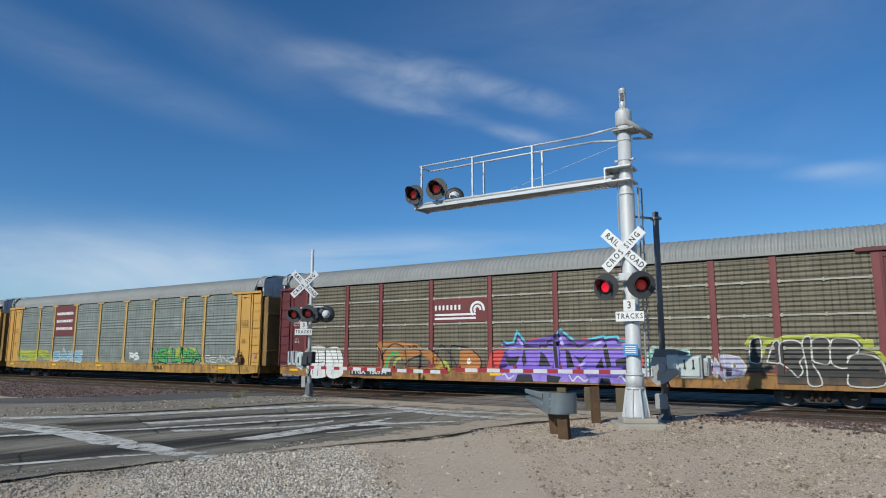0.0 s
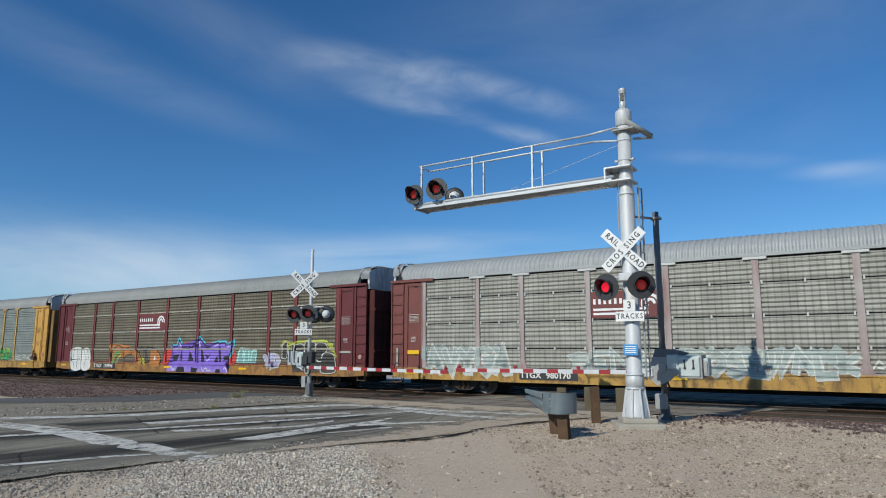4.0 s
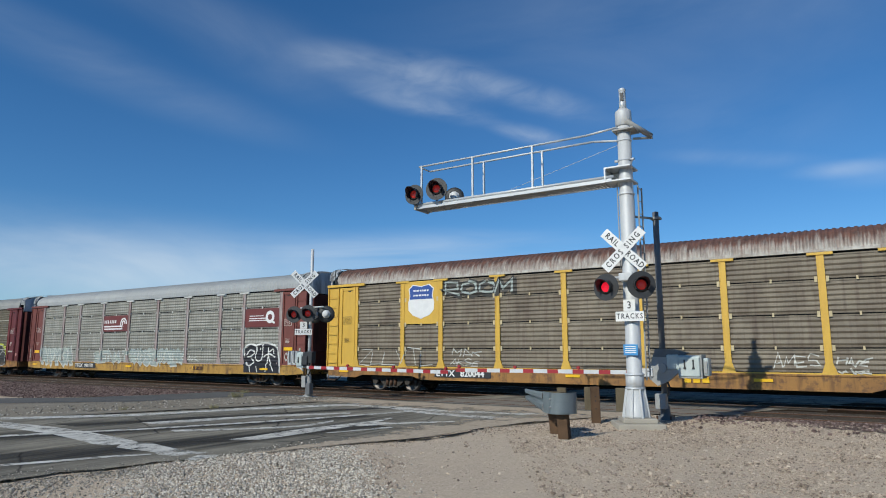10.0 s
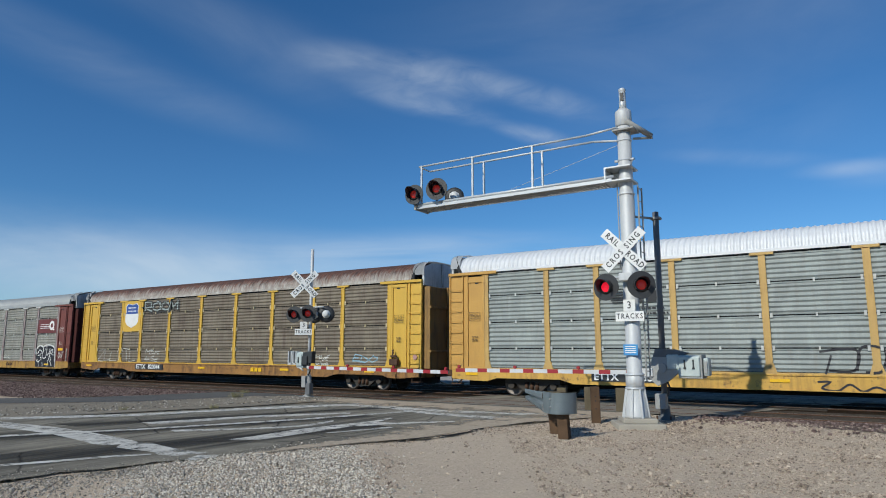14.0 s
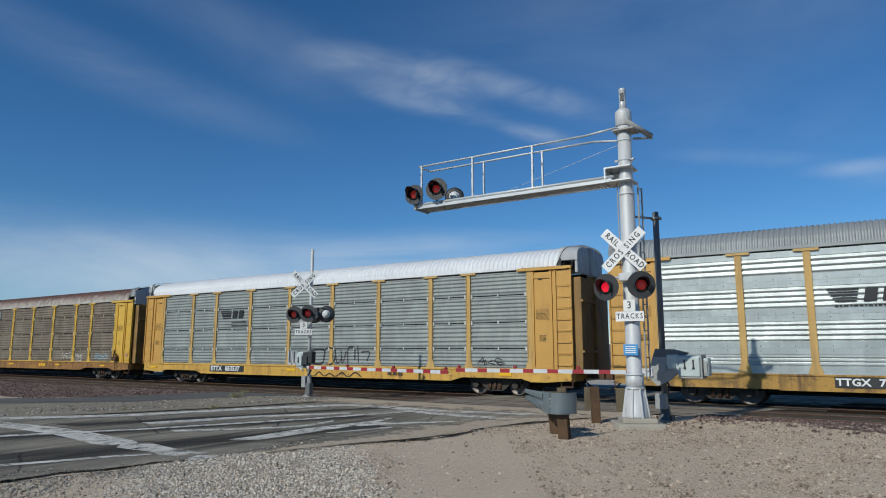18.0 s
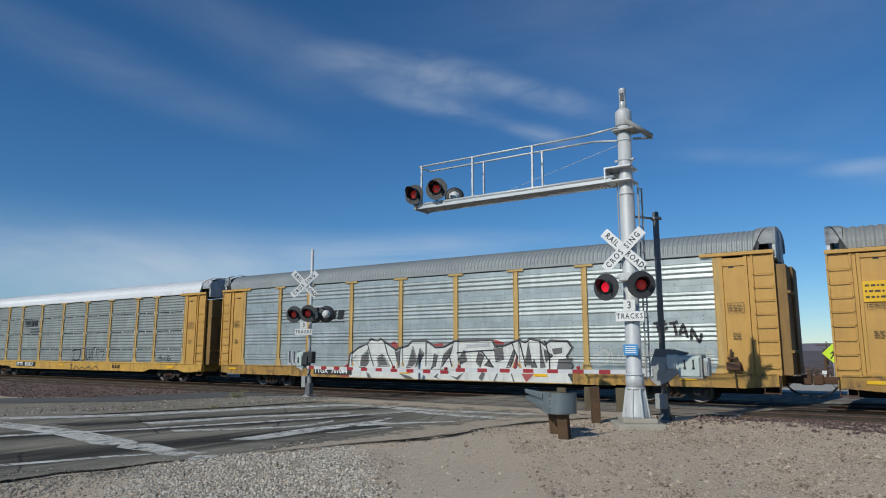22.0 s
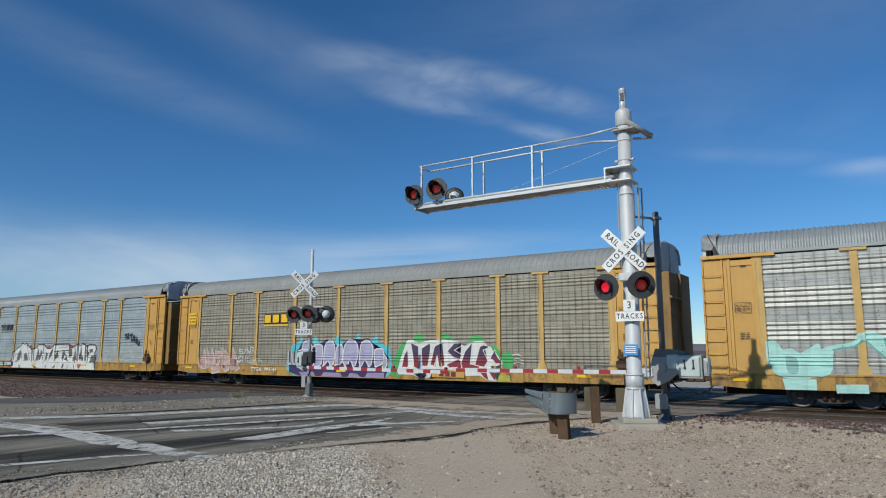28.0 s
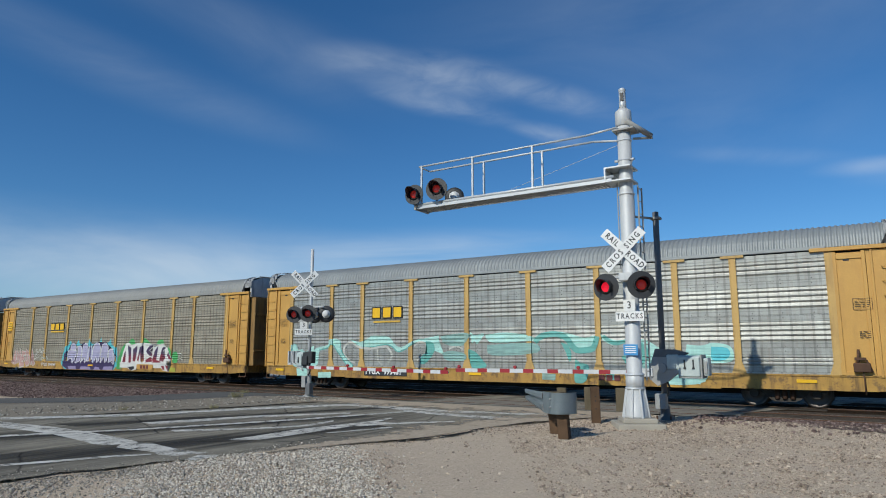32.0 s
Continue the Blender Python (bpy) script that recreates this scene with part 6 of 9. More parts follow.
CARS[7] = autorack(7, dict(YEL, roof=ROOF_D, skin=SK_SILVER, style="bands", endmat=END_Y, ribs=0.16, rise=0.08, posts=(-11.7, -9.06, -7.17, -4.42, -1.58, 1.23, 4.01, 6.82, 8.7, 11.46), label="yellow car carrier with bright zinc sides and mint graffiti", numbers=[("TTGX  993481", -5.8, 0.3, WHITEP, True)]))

# --- marks and graffiti, car by car (x from the car's middle, z above the rail) ---
c = CARS[0]
b_ = part("name_board", Box(-6.97, -4.42, -SIDE, -SIDE + 0.03, 2.75, 4.76, 0.003), R_BOARD, c, "red name board")
bars("logo_shape", -6.75, -4.7, 3.0, 4.5, 3, WHITEP, b_, -SIDE - 0.003, 4)
graffiti(c, "OSEND", -11.5, -7.1, 1.08, 1.85, G_LIME, None, G_LIME, 0.16, seed=1, label="faded lime graffiti", spikes=0.1)
graffiti(c, "SAWE", -6.9, -3.2, 1.08, 1.9, G_SKY, G_CREAM, None, 0.22, 0.04, seed=2, label="pale blue graffiti")
graffiti(c, "PS", 2.0, 2.95, 1.15, 1.75, G_WHITE, None, None, 0.13, seed=3, label="white tag")
graffiti(c, "MENLOSA", 4.35, 8.7, 1.1, 1.95, G_GREEN, G_GREY, G_LIME, 0.17, 0.03, seed=4, label="green graffiti", spikes=0.6, dense=0.35, cut=0.12)
graffiti(c, "SEANO", 9.1, 11.5, 1.12, 1.6, G_CREAM, None, None, 0.06, seed=41, label="thin pale tag")

c = CARS[1]
stripes_logo(c, -4.2, -1.58, 2.95, 3.95, R_BOARD, WHITEP)
daub(c, "white bubble graffiti",
     (G_WHITE, 0, curve([(-11.65, 1.74), (-11.34, 1.97), (-10.43, 1.94), (-10.44, 1.25), (-10.29, 0.58), (-11.47, 0.58), (-11.65, 1.74)])),
     (G_WHITE, 0, curve([(-10.35, 1.83), (-9.93, 1.96), (-9.51, 1.88), (-9.26, 1.26), (-9.31, 0.62), (-10.21, 0.6), (-10.35, 1.83)])),
     (G_GREY, 0.04, [(-11.3, 1.91), (-11.31, 1.3), (-11.11, 0.64)]),
     (G_GREY, 0.04, [(-10.9, 1.91), (-10.79, 1.25), (-10.83, 0.59)]),
     (G_GREY, 0.05, [(-10.43, 1.91), (-10.36, 1.25), (-10.29, 0.6)]),
     (G_GREY, 0.04, [(-11.54, 1.19), (-10.48, 1.25)]),
     (G_LILACGREY, 0.07, [(-10.16, 1.85), (-9.86, 1.26), (-9.95, 0.66)]),
     (G_GREY, 0.035, [(-9.7, 1.85), (-9.56, 1.26)]))
daub(c, "orange graffiti with dark outlines",
     (G_ORANGE, 0, curve([(-7.3, 2.01), (-6.96, 2.19), (-6.01, 2.16), (-5.64, 2.0), (-5.58, 1.04), (-5.97, 0.91), (-6.92, 0.9), (-7.01, 1.54), (-7.3, 2.01)])),
     (G_ORANGE, 0, curve([(-5.74, 2.1), (-4.95, 2.02), (-4.82, 1.62), (-5.33, 1.45), (-5.66, 1.6), (-5.74, 2.1)])),
     (G_ORANGE, 0, curve([(-4.82, 1.8), (-4.38, 1.85), (-3.91, 1.51), (-3.56, 1.02), (-4.05, 0.94), (-4.37, 1.38), (-4.75, 1.55), (-4.82, 1.8)])),
     (G_ORANGE, 0, curve([(-2.91, 1.65), (-2.79, 1.87), (-2.32, 1.85), (-1.92, 1.52), (-1.97, 0.93), (-2.84, 0.91), (-2.91, 1.65)])),
     (SK_OLIVE, 0, curve([(-6.58, 1.03), (-6.46, 1.44), (-5.99, 1.54), (-5.72, 1.29), (-5.78, 0.99), (-6.58, 1.03)])),
     (G_WHITE, 0, [(-2.58, 1.32), (-2.47, 1.51), (-2.35, 1.32), (-2.49, 1.2)]))
daub(c, "black outlines and green arcs on the orange graffiti",
     (G_GREEN, 0.16, [(-6.72, 0.98), (-6.63, 1.44), (-6.23, 1.7), (-6.06, 1.62)]),
     (G_LIME, 0.12, [(-6.31, 1.03), (-6.19, 1.37), (-5.92, 1.44)]),
     (G_LIME, 0.16, [(-3.96, 1.02), (-3.69, 1.31), (-3.38, 0.95)]),
     (G_BLACK, 0.07, [(-7.3, 2.01), (-7.05, 1.8), (-6.9, 1.33), (-6.89, 0.9)]),
     (G_BLACK, 0.06, [(-6.94, 1.59), (-6.67, 1.88), (-6.27, 2.08), (-5.73, 1.85), (-5.62, 1.04)]),
     (G_BLACK, 0.06, [(-5.51, 2.0), (-5.34, 1.85), (-5.18, 1.98), (-4.82, 1.62), (-5.33, 1.45), (-5.72, 1.17)]),
     (G_BLACK, 0.06, [(-4.82, 1.82), (-4.38, 1.85), (-3.88, 1.46), (-3.56, 0.95)]),
     (G_BLACK, 0.05, [(-4.06, 1.31), (-3.97, 1.75), (-3.82, 2.02), (-3.51, 1.8), (-2.99, 1.08)]),
     (G_BLACK, 0.06, [(-3.29, 1.07), (-3.33, 1.92), (-2.91, 1.94), (-2.44, 1.87), (-1.92, 1.47), (-1.92, 0.98)]))
daub(c, "red sprayed patches behind the violet graffiti",
     (G_RED, 0, curve([(-1.61, 0.98), (-1.46, 1.56), (-1.21, 1.85), (-0.8, 1.91), (-0.64, 1.0), (-1.61, 0.98)])),
     (G_RED, 0, curve([(-0.72, 1.98), (-0.42, 2.17), (-0.04, 2.12), (-0.1, 1.89), (-0.72, 1.98)])),
     (G_RED, 0, curve([(0.04, 1.89), (0.23, 2.18), (0.64, 2.25), (1.1, 2.11), (1.0, 1.87), (0.04, 1.89)])),
     (G_RED, 0, curve([(2.05, 1.97), (2.25, 2.17), (2.63, 2.23), (3.01, 2.16), (2.38, 1.86), (2.05, 1.97)])),
     (G_RED, 0, curve([(3.61, 2.14), (3.98, 2.24), (4.2, 2.09), (3.87, 1.88), (3.61, 2.14)])),
     (G_RED, 0, curve([(4.03, 1.07), (4.09, 1.69), (4.41, 1.84), (4.66, 1.47), (4.53, 1.06), (4.03, 1.07)])))
daub(c, "violet graffiti with cyan edge",
     (G_CYAN, -0.26, [(-0.91, 2.1), (-0.72, 1.98), (-0.36, 2.03), (-0.23, 2.37), (-0.04, 2.14), (0.09, 1.93), (0.69, 1.87), (0.74, 2.0), (0.95, 1.91), (1.05, 2.13), (1.43, 2.22), (1.59, 2.44), (1.88, 2.21), (2.29, 1.91), (2.72, 2.1), (3.2, 2.22), (3.26, 2.12), (3.43, 2.18), (3.7, 2.2), (3.77, 2.07), (4.1, 2.05), (4.38, 2.21), (4.32, 1.84), (4.2, 1.53), (3.99, 1.38)]),
     (G_PURPLE, 0, [(-0.91, 2.1), (-0.72, 1.98), (-0.36, 2.03), (-0.23, 2.37), (-0.04, 2.14), (0.09, 1.93), (0.69, 1.87), (0.74, 2.0), (0.95, 1.91), (1.05, 2.13), (1.43, 2.22), (1.59, 2.44), (1.88, 2.21), (2.29, 1.91), (2.72, 2.1), (3.2, 2.22), (3.26, 2.12), (3.43, 2.18), (3.7, 2.2), (3.77, 2.07), (4.1, 2.05), (4.38, 2.21), (4.32, 1.84), (4.2, 1.53), (3.99, 1.38), (3.9, 1.21), (3.85, 1.07), (4.1, 0.62), (-1.27, 0.62), (-1.13, 0.97), (-0.72, 1.16), (-0.53, 1.34), (-0.8, 1.57), (-0.85, 1.8)]),
     (G_DPURP, -0.09, [(-0.91, 2.1), (-0.72, 1.98), (-0.36, 2.03), (-0.23, 2.37), (-0.04, 2.14), (0.09, 1.93), (0.69, 1.87), (0.74, 2.0), (0.95, 1.91), (1.05, 2.13), (1.43, 2.22), (1.59, 2.44), (1.88, 2.21), (2.29, 1.91), (2.72, 2.1), (3.2, 2.22), (3.26, 2.12), (3.43, 2.18), (3.7, 2.2), (3.77, 2.07), (4.1, 2.05), (4.38, 2.21), (4.32, 1.84), (4.2, 1.53), (3.99, 1.38)]))
daub(c, "dark gaps of the violet graffiti",
     (G_BLACK, 0, [(-0.8, 1.5), (-0.15, 1.57), (-0.34, 1.21), (-0.64, 1.2)]),
     (G_BLACK, 0, [(0.04, 1.87), (0.14, 1.35), (0.0, 1.16), (-0.07, 1.44)]),
     (G_BLACK, 0, [(0.74, 1.75), (0.69, 1.44), (0.63, 1.19), (1.14, 1.2), (0.94, 1.58)]),
     (G_BLACK, -0.14, [(1.33, 2.15), (1.42, 1.14)]),
     (G_BLACK, 0, [(1.75, 1.84), (1.9, 1.75), (1.87, 1.41), (2.08, 1.19), (1.79, 1.14)]),
     (G_BLACK, 0, [(2.09, 1.58), (2.32, 1.3), (2.62, 1.65), (2.38, 1.5)]),
     (G_BLACK, 0, [(3.19, 1.9), (3.33, 2.07), (3.49, 1.21), (3.31, 1.16)]),
     (G_BLACK, 0, [(2.89, 1.16), (3.13, 1.54), (3.22, 1.16)]),
     (G_BLACK, 0, [(3.64, 1.46), (4.2, 1.57), (3.97, 1.28), (3.67, 1.23)]))
daub(c, "lower gaps and pale glints of the violet graffiti",
     (G_BLACK, 0, [(-0.37, 0.59), (-0.24, 0.87), (0.34, 0.88), (0.42, 0.61)]),
     (G_BLACK, 0, [(0.98, 0.6), (0.98, 0.87), (1.56, 0.81), (1.43, 0.59)]),
     (G_BLACK, 0, [(3.04, 0.61), (3.11, 0.8), (3.41, 0.79), (3.47, 0.6)]),
     (G_VIOLET2, -0.1, [(-0.63, 1.84), (-0.26, 1.87)]),
     (G_VIOLET2, 0.1, [(-0.17, 2.21), (-0.01, 1.98)]),
     (G_VIOLET2, 0.12, [(1.54, 2.28), (1.65, 1.97)]),
     (G_VIOLET2, -0.1, [(2.84, 1.97), (3.15, 2.1)]),
     (G_VIOLET2, -0.1, [(3.88, 1.97), (4.19, 2.01)]),
     (G_VIOLET2, -0.09, [(2.23, 1.19), (2.52, 1.37)]),
     (G_WHITE, 0.05, [(-0.97, 0.79), (-0.8, 0.88), (-0.64, 0.7), (-0.42, 0.82)]),
     (G_WHITE, 0.05, [(1.88, 0.89), (2.02, 0.67), (2.22, 0.85), (2.45, 0.68), (2.65, 0.77)]),
     (G_WHITE, 0.05, [(3.73, 0.8), (3.84, 0.88), (4.02, 0.68)]))
daub(c, "pale mint graffiti",
     (G_PALET, 0, [(4.65, 1.12), (4.75, 1.67), (4.98, 1.96), (5.49, 1.92), (5.94, 1.84), (6.23, 1.88), (6.23, 1.14)]),
     (G_TEAL, 0.09, [(4.78, 1.18), (4.86, 1.7), (5.06, 1.88), (5.22, 1.72), (5.13, 1.39)]),
     (G_TEAL, 0.08, [(5.27, 1.19), (5.35, 1.76), (5.61, 1.8), (5.63, 1.24)]),
     (G_TEAL, 0.08, [(5.79, 1.24), (5.89, 1.72), (6.18, 1.76), (6.16, 1.24)]),
     (G_SKY, 0.06, [(4.87, 1.35), (5.21, 1.43), (5.55, 1.35)]))
daub(c, "lime sprayed edge of the charcoal graffiti",
     (G_LIME, 0.13, [(7.98, 1.95), (8.18, 2.22), (8.47, 2.17), (8.9, 2.11), (9.12, 2.19), (9.61, 2.2), (9.96, 2.23), (10.29, 2.21), (10.63, 2.24), (11.03, 2.19), (11.25, 1.97), (11.52, 1.76), (11.71, 1.45)]),
     (G_LIME, 0, [(11.15, 1.83), (11.26, 2.15), (11.45, 2.11), (11.45, 1.73)]),
     (G_LIME, 0.12, [(8.44, 1.65), (8.54, 1.99), (8.72, 2.06)]))
daub(c, "brown-black body of the charcoal graffiti",
     (G_GREY, 0, [(8.87, 1.5), (9.74, 1.43), (10.73, 1.44), (11.67, 1.28), (11.62, 0.76), (8.82, 0.76)]))
daub(c, "charcoal graffiti letter with cream edge",
     (G_GREY, 0, curve([(8.06, 1.42), (8.1, 2.03), (8.27, 2.18), (8.42, 2.12), (8.38, 1.42), (8.06, 1.42)])),
     (G_CREAM, 0.045, [(8.06, 1.42), (8.1, 2.03), (8.27, 2.18), (8.42, 2.12), (8.38, 1.42), (8.06, 1.42)]),
     (G_BLACK, -0.08, [(8.14, 1.83), (8.36, 1.81)]))
daub(c, "charcoal graffiti letter with cream edge",
     (G_GREY, 0, curve([(8.56, 1.42), (8.79, 2.02), (8.95, 2.04), (8.97, 1.43), (8.56, 1.42)])),
     (G_CREAM, 0.045, [(8.56, 1.42), (8.79, 2.02), (8.95, 2.04), (8.97, 1.43), (8.56, 1.42)]),
     (G_BLACK, -0.08, [(8.71, 1.73), (8.93, 1.71)]))
daub(c, "charcoal graffiti letter with cream edge",
     (G_GREY, 0, curve([(8.95, 1.39), (8.95, 1.93), (9.12, 2.09), (9.42, 2.09), (9.6, 1.94), (9.66, 1.65), (9.48, 1.43), (9.55, 1.16), (9.4, 0.97), (9.24, 1.15), (8.95, 1.39)])),
     (G_CREAM, 0.045, [(8.95, 1.39), (8.95, 1.93), (9.12, 2.09), (9.42, 2.09), (9.6, 1.94), (9.66, 1.65), (9.48, 1.43), (9.55, 1.16), (9.4, 0.97), (9.24, 1.15), (8.95, 1.39)]),
     (G_BLACK, -0.08, [(9.23, 1.58), (9.44, 1.56)]))
daub(c, "charcoal graffiti letter with cream edge",
     (G_GREY, 0, curve([(9.58, 1.94), (9.64, 2.16), (9.83, 2.16), (9.82, 1.43), (9.98, 1.08), (10.03, 0.75), (9.69, 0.75), (9.66, 1.29), (9.58, 1.94)])),
     (G_CREAM, 0.045, [(9.58, 1.94), (9.64, 2.16), (9.83, 2.16), (9.82, 1.43), (9.98, 1.08), (10.03, 0.75), (9.69, 0.75), (9.66, 1.29), (9.58, 1.94)]),
     (G_BLACK, -0.08, [(9.68, 1.44), (9.88, 1.43)]))
daub(c, "charcoal graffiti letter with cream edge",
     (G_GREY, 0, curve([(9.84, 2.05), (9.95, 2.16), (10.26, 2.16), (10.34, 1.89), (10.27, 1.4), (9.99, 1.4), (9.84, 1.52), (9.84, 2.05)])),
     (G_CREAM, 0.045, [(9.84, 2.05), (9.95, 2.16), (10.26, 2.16), (10.34, 1.89), (10.27, 1.4), (9.99, 1.4), (9.84, 1.52), (9.84, 2.05)]),
     (G_BLACK, -0.08, [(9.97, 1.8), (10.17, 1.78)]))
daub(c, "charcoal graffiti letter with cream edge",
     (G_GREY, 0, curve([(10.34, 1.94), (10.42, 2.12), (10.65, 2.15), (10.97, 2.1), (11.09, 1.9), (10.99, 1.69), (10.76, 1.58), (10.82, 1.32), (10.56, 1.26), (10.32, 1.44), (10.34, 1.94)])),
     (G_CREAM, 0.045, [(10.34, 1.94), (10.42, 2.12), (10.65, 2.15), (10.97, 2.1), (11.09, 1.9), (10.99, 1.69), (10.76, 1.58), (10.82, 1.32), (10.56, 1.26), (10.32, 1.44), (10.34, 1.94)]),
     (G_BLACK, -0.08, [(10.6, 1.75), (10.79, 1.73)]))
daub(c, "charcoal graffiti letter with cream edge",
     (G_GREY, 0, curve([(10.73, 1.41), (10.88, 1.65), (11.23, 1.67), (11.51, 1.57), (11.67, 1.28), (11.6, 0.78), (10.77, 0.74), (10.74, 1.09), (10.73, 1.41)])),
     (G_CREAM, 0.045, [(10.73, 1.41), (10.88, 1.65), (11.23, 1.67), (11.51, 1.57), (11.67, 1.28), (11.6, 0.78), (10.77, 0.74), (10.74, 1.09)]),
     (G_BLACK, -0.08, [(11.05, 1.27), (11.24, 1.26)]))
graffiti(c, "WD", 6.75, 7.9, 0.9, 1.75, G_LILAC, G_CREAM, None, 0.2, 0.03, seed=52, label="pale lilac graffiti", cut=0.08)

c = CARS[2]
stripes_logo(c, -4.2, -1.58, 2.95, 3.93, R_BOARD, WHITEP)
quality_logo(c, 9.05, 11.58, 2.97, 3.93, R_BOARD, WHITEP)
graffiti(c, "AVYGA", -11.6, -7.6, 0.8, 2.0, G_MISTY, G_CREAM, G_MISTY, 0.26, 0.05, seed=10, cut=0.1, label="faded white graffiti")
graffiti(c, "SENAT", -5.1, -1.3, 1.0, 1.85, G_MISTY, G_CREAM, None, 0.16, 0.03, seed=11, label="faded white graffiti")
graffiti(c, "ROSEWALK", -1.0, 4.1, 0.95, 1.9, G_MISTY, G_CREAM, G_MISTY, 0.2, 0.03, seed=12, label="pale blue-green graffiti")
graffiti(c, "AK", 4.3, 5.3, 1.1, 1.65, G_CREAM, None, None, 0.06, seed=42, label="thin white tag")
daub(c, "black graffiti with thick white line drawing",
     (G_BLACK, 0, [(9.08, 0.66), (9.05, 1.3), (9.12, 1.85), (9.5, 2.08), (10.0, 2.02), (10.5, 2.14), (11.1, 2.08), (11.5, 1.85), (11.68, 1.4), (11.7, 0.66)]),
     (G_WHITE, 0.1, [(9.1, 1.5), (9.05, 1.85), (9.45, 2.12), (9.95, 2.0), (10.0, 1.7)]),
     (G_WHITE, 0.1, [(9.95, 2.05), (10.5, 2.16), (11.1, 2.1), (11.5, 1.9), (11.7, 1.4), (11.73, 0.68)]),
     (G_WHITE, 0.07, [(9.25, 1.55), (9.5, 1.8), (9.85, 1.7), (9.6, 1.5), (9.3, 1.45)]),
     (G_WHITE, 0.07, [(10.0, 1.75), (9.9, 1.45), (10.1, 1.25), (10.4, 1.4), (10.45, 2.1)]),
     (G_WHITE, 0.08, [(9.2, 1.2), (9.5, 1.0), (9.8, 1.2), (9.6, 1.38)]),
     (G_WHITE, 0.07, [(10.85, 1.95), (10.85, 1.5), (10.7, 0.72)]),
     (G_WHITE, 0.07, [(10.87, 1.5), (11.25, 0.75)]),
     (G_WHITE, 0.07, [(10.5, 1.45), (10.9, 1.62), (11.35, 1.45)]),
     (G_WHITE, 0.07, [(10.9, 1.7), (11.2, 1.85), (11.25, 1.6)]),
     (G_WHITE, 0.06, [(9.5, 1.0), (9.55, 0.68)]),
     (G_WHITE, 0.06, [(10.0, 1.0), (10.1, 0.68)]))
graffiti(c, "CRT", 12.02, 12.75, 1.25, 1.75, G_CREAM, None, None, 0.05, seed=14, label="thin white tag")

c = CARS[3]
shield_logo(c, -8.96, -7.15, 2.92, 4.78)
graffiti(c, "ROOM", -6.9, -3.6, 4.02, 4.76, G_MISTY, G_GREY, None, 0.09, 0.07, seed=15, label="grey outlined graffiti high on the side")
graffiti(c, "ZLLVTL", -11.5, -7.4, 1.12, 1.9, G_CREAM, None, None, 0.04, seed=16, label="thin white tag")
graffiti(c, "MAK", -6.5, -5.1, 1.5, 1.92, G_CREAM, None, None, 0.045, seed=17, label="thin white tag")
graffiti(c, "AKSE", -6.6, -5.2, 1.14, 1.48, G_CREAM, None, None, 0.04, seed=43, label="thin white tag")
graffiti(c, "AMES", 5.5, 6.8, 1.2, 1.75, G_CREAM, None, None, 0.04, seed=18, label="thin white tag")
graffiti(c, "HATE", 7.3, 8.1, 1.3, 1.62, G_CREAM, None, None, 0.05, seed=19, label="thin white tag")
graffiti(c, "MIKE", 7.3, 8.1, 1.05, 1.3, G_CREAM, None, None, 0.05, seed=44, label="thin white tag")
graffiti(c, "EDO", 9.6, 11.0, 1.2, 1.65, G_SKY, None, None, 0.05, seed=45, label="thin pale blue tag")

c = CARS[4]
daub(c, "thin black outline graffiti",
     (G_BLACK, 0.07, [(-0.06, 1.74), (0.56, 1.83), (0.96, 1.74), (0.82, 1.19), (0.16, 1.18)]),
     (G_BLACK, 0.06, [(0.25, 1.64), (0.07, 1.08)]),
     (G_BLACK, 0.07, [(0.89, 1.19), (1.0, 1.81), (1.32, 1.92), (1.64, 1.74), (1.51, 1.19), (1.1, 1.15)]),
     (G_BLACK, 0.06, [(1.64, 1.81), (1.76, 1.2), (2.1, 1.47)]),
     (G_BLACK, 0.06, [(1.98, 1.81), (2.09, 1.2), (2.31, 1.74)]),
     (G_BLACK, 0.07, [(2.42, 1.2), (2.43, 1.88), (2.8, 1.88), (2.83, 1.35)]),
     (G_BLACK, 0.06, [(3.0, 2.01), (3.06, 1.21)]),
     (G_BLACK, 0.06, [(3.23, 1.71), (3.7, 1.71), (3.54, 1.31)]),
     (G_BLACK, 0.06, [(-0.17, 0.84), (0.16, 0.84), (-0.06, 0.65), (0.34, 0.58), (0.67, 0.78), (0.99, 0.58), (1.33, 0.72), (1.71, 0.58), (2.09, 0.77), (2.49, 0.58), (2.9, 0.79), (3.29, 0.58)]))
graffiti(c, "AKS", 9.3, 10.5, 1.15, 1.6, G_BLACK, None, None, 0.05, seed=21, label="thin black tag")
for cc, x0, z0 in ((CARS[4], -6.67, 3.84), (CARS[5], -6.6, 3.62)):
    part("logo_shape", join(*[Box(x0 + i * 0.05, x0 + 0.85 - 0.02 * i, -SIDE - 0.002, -SIDE + 0.03, z0 - i * 0.09, z0 + 0.04 - i * 0.09) for i in range(5)]), INK, cc, "black logo stripes")
    for i, w in ((0.95, 0.4), (1.42, 0.42)):
        part("logo_shape", prism([(x0 + i, z0 - 0.36), (x0 + i + w - 0.08, z0 - 0.36), (x0 + i + w, z0 + 0.04), (x0 + i + 0.08, z0 + 0.04)], -SIDE - 0.002, -SIDE + 0.03), INK, cc, "black logo block")
bars("logo_print", -5.75, -4.6, 3.18, 3.36, 1, INK, CARS[4], -SIDE + 0.0, 5, "black print line")
bars("logo_print", -5.75, -4.5, 3.0, 3.18, 1, INK, CARS[4], -SIDE + 0.0, 6, "black print line")
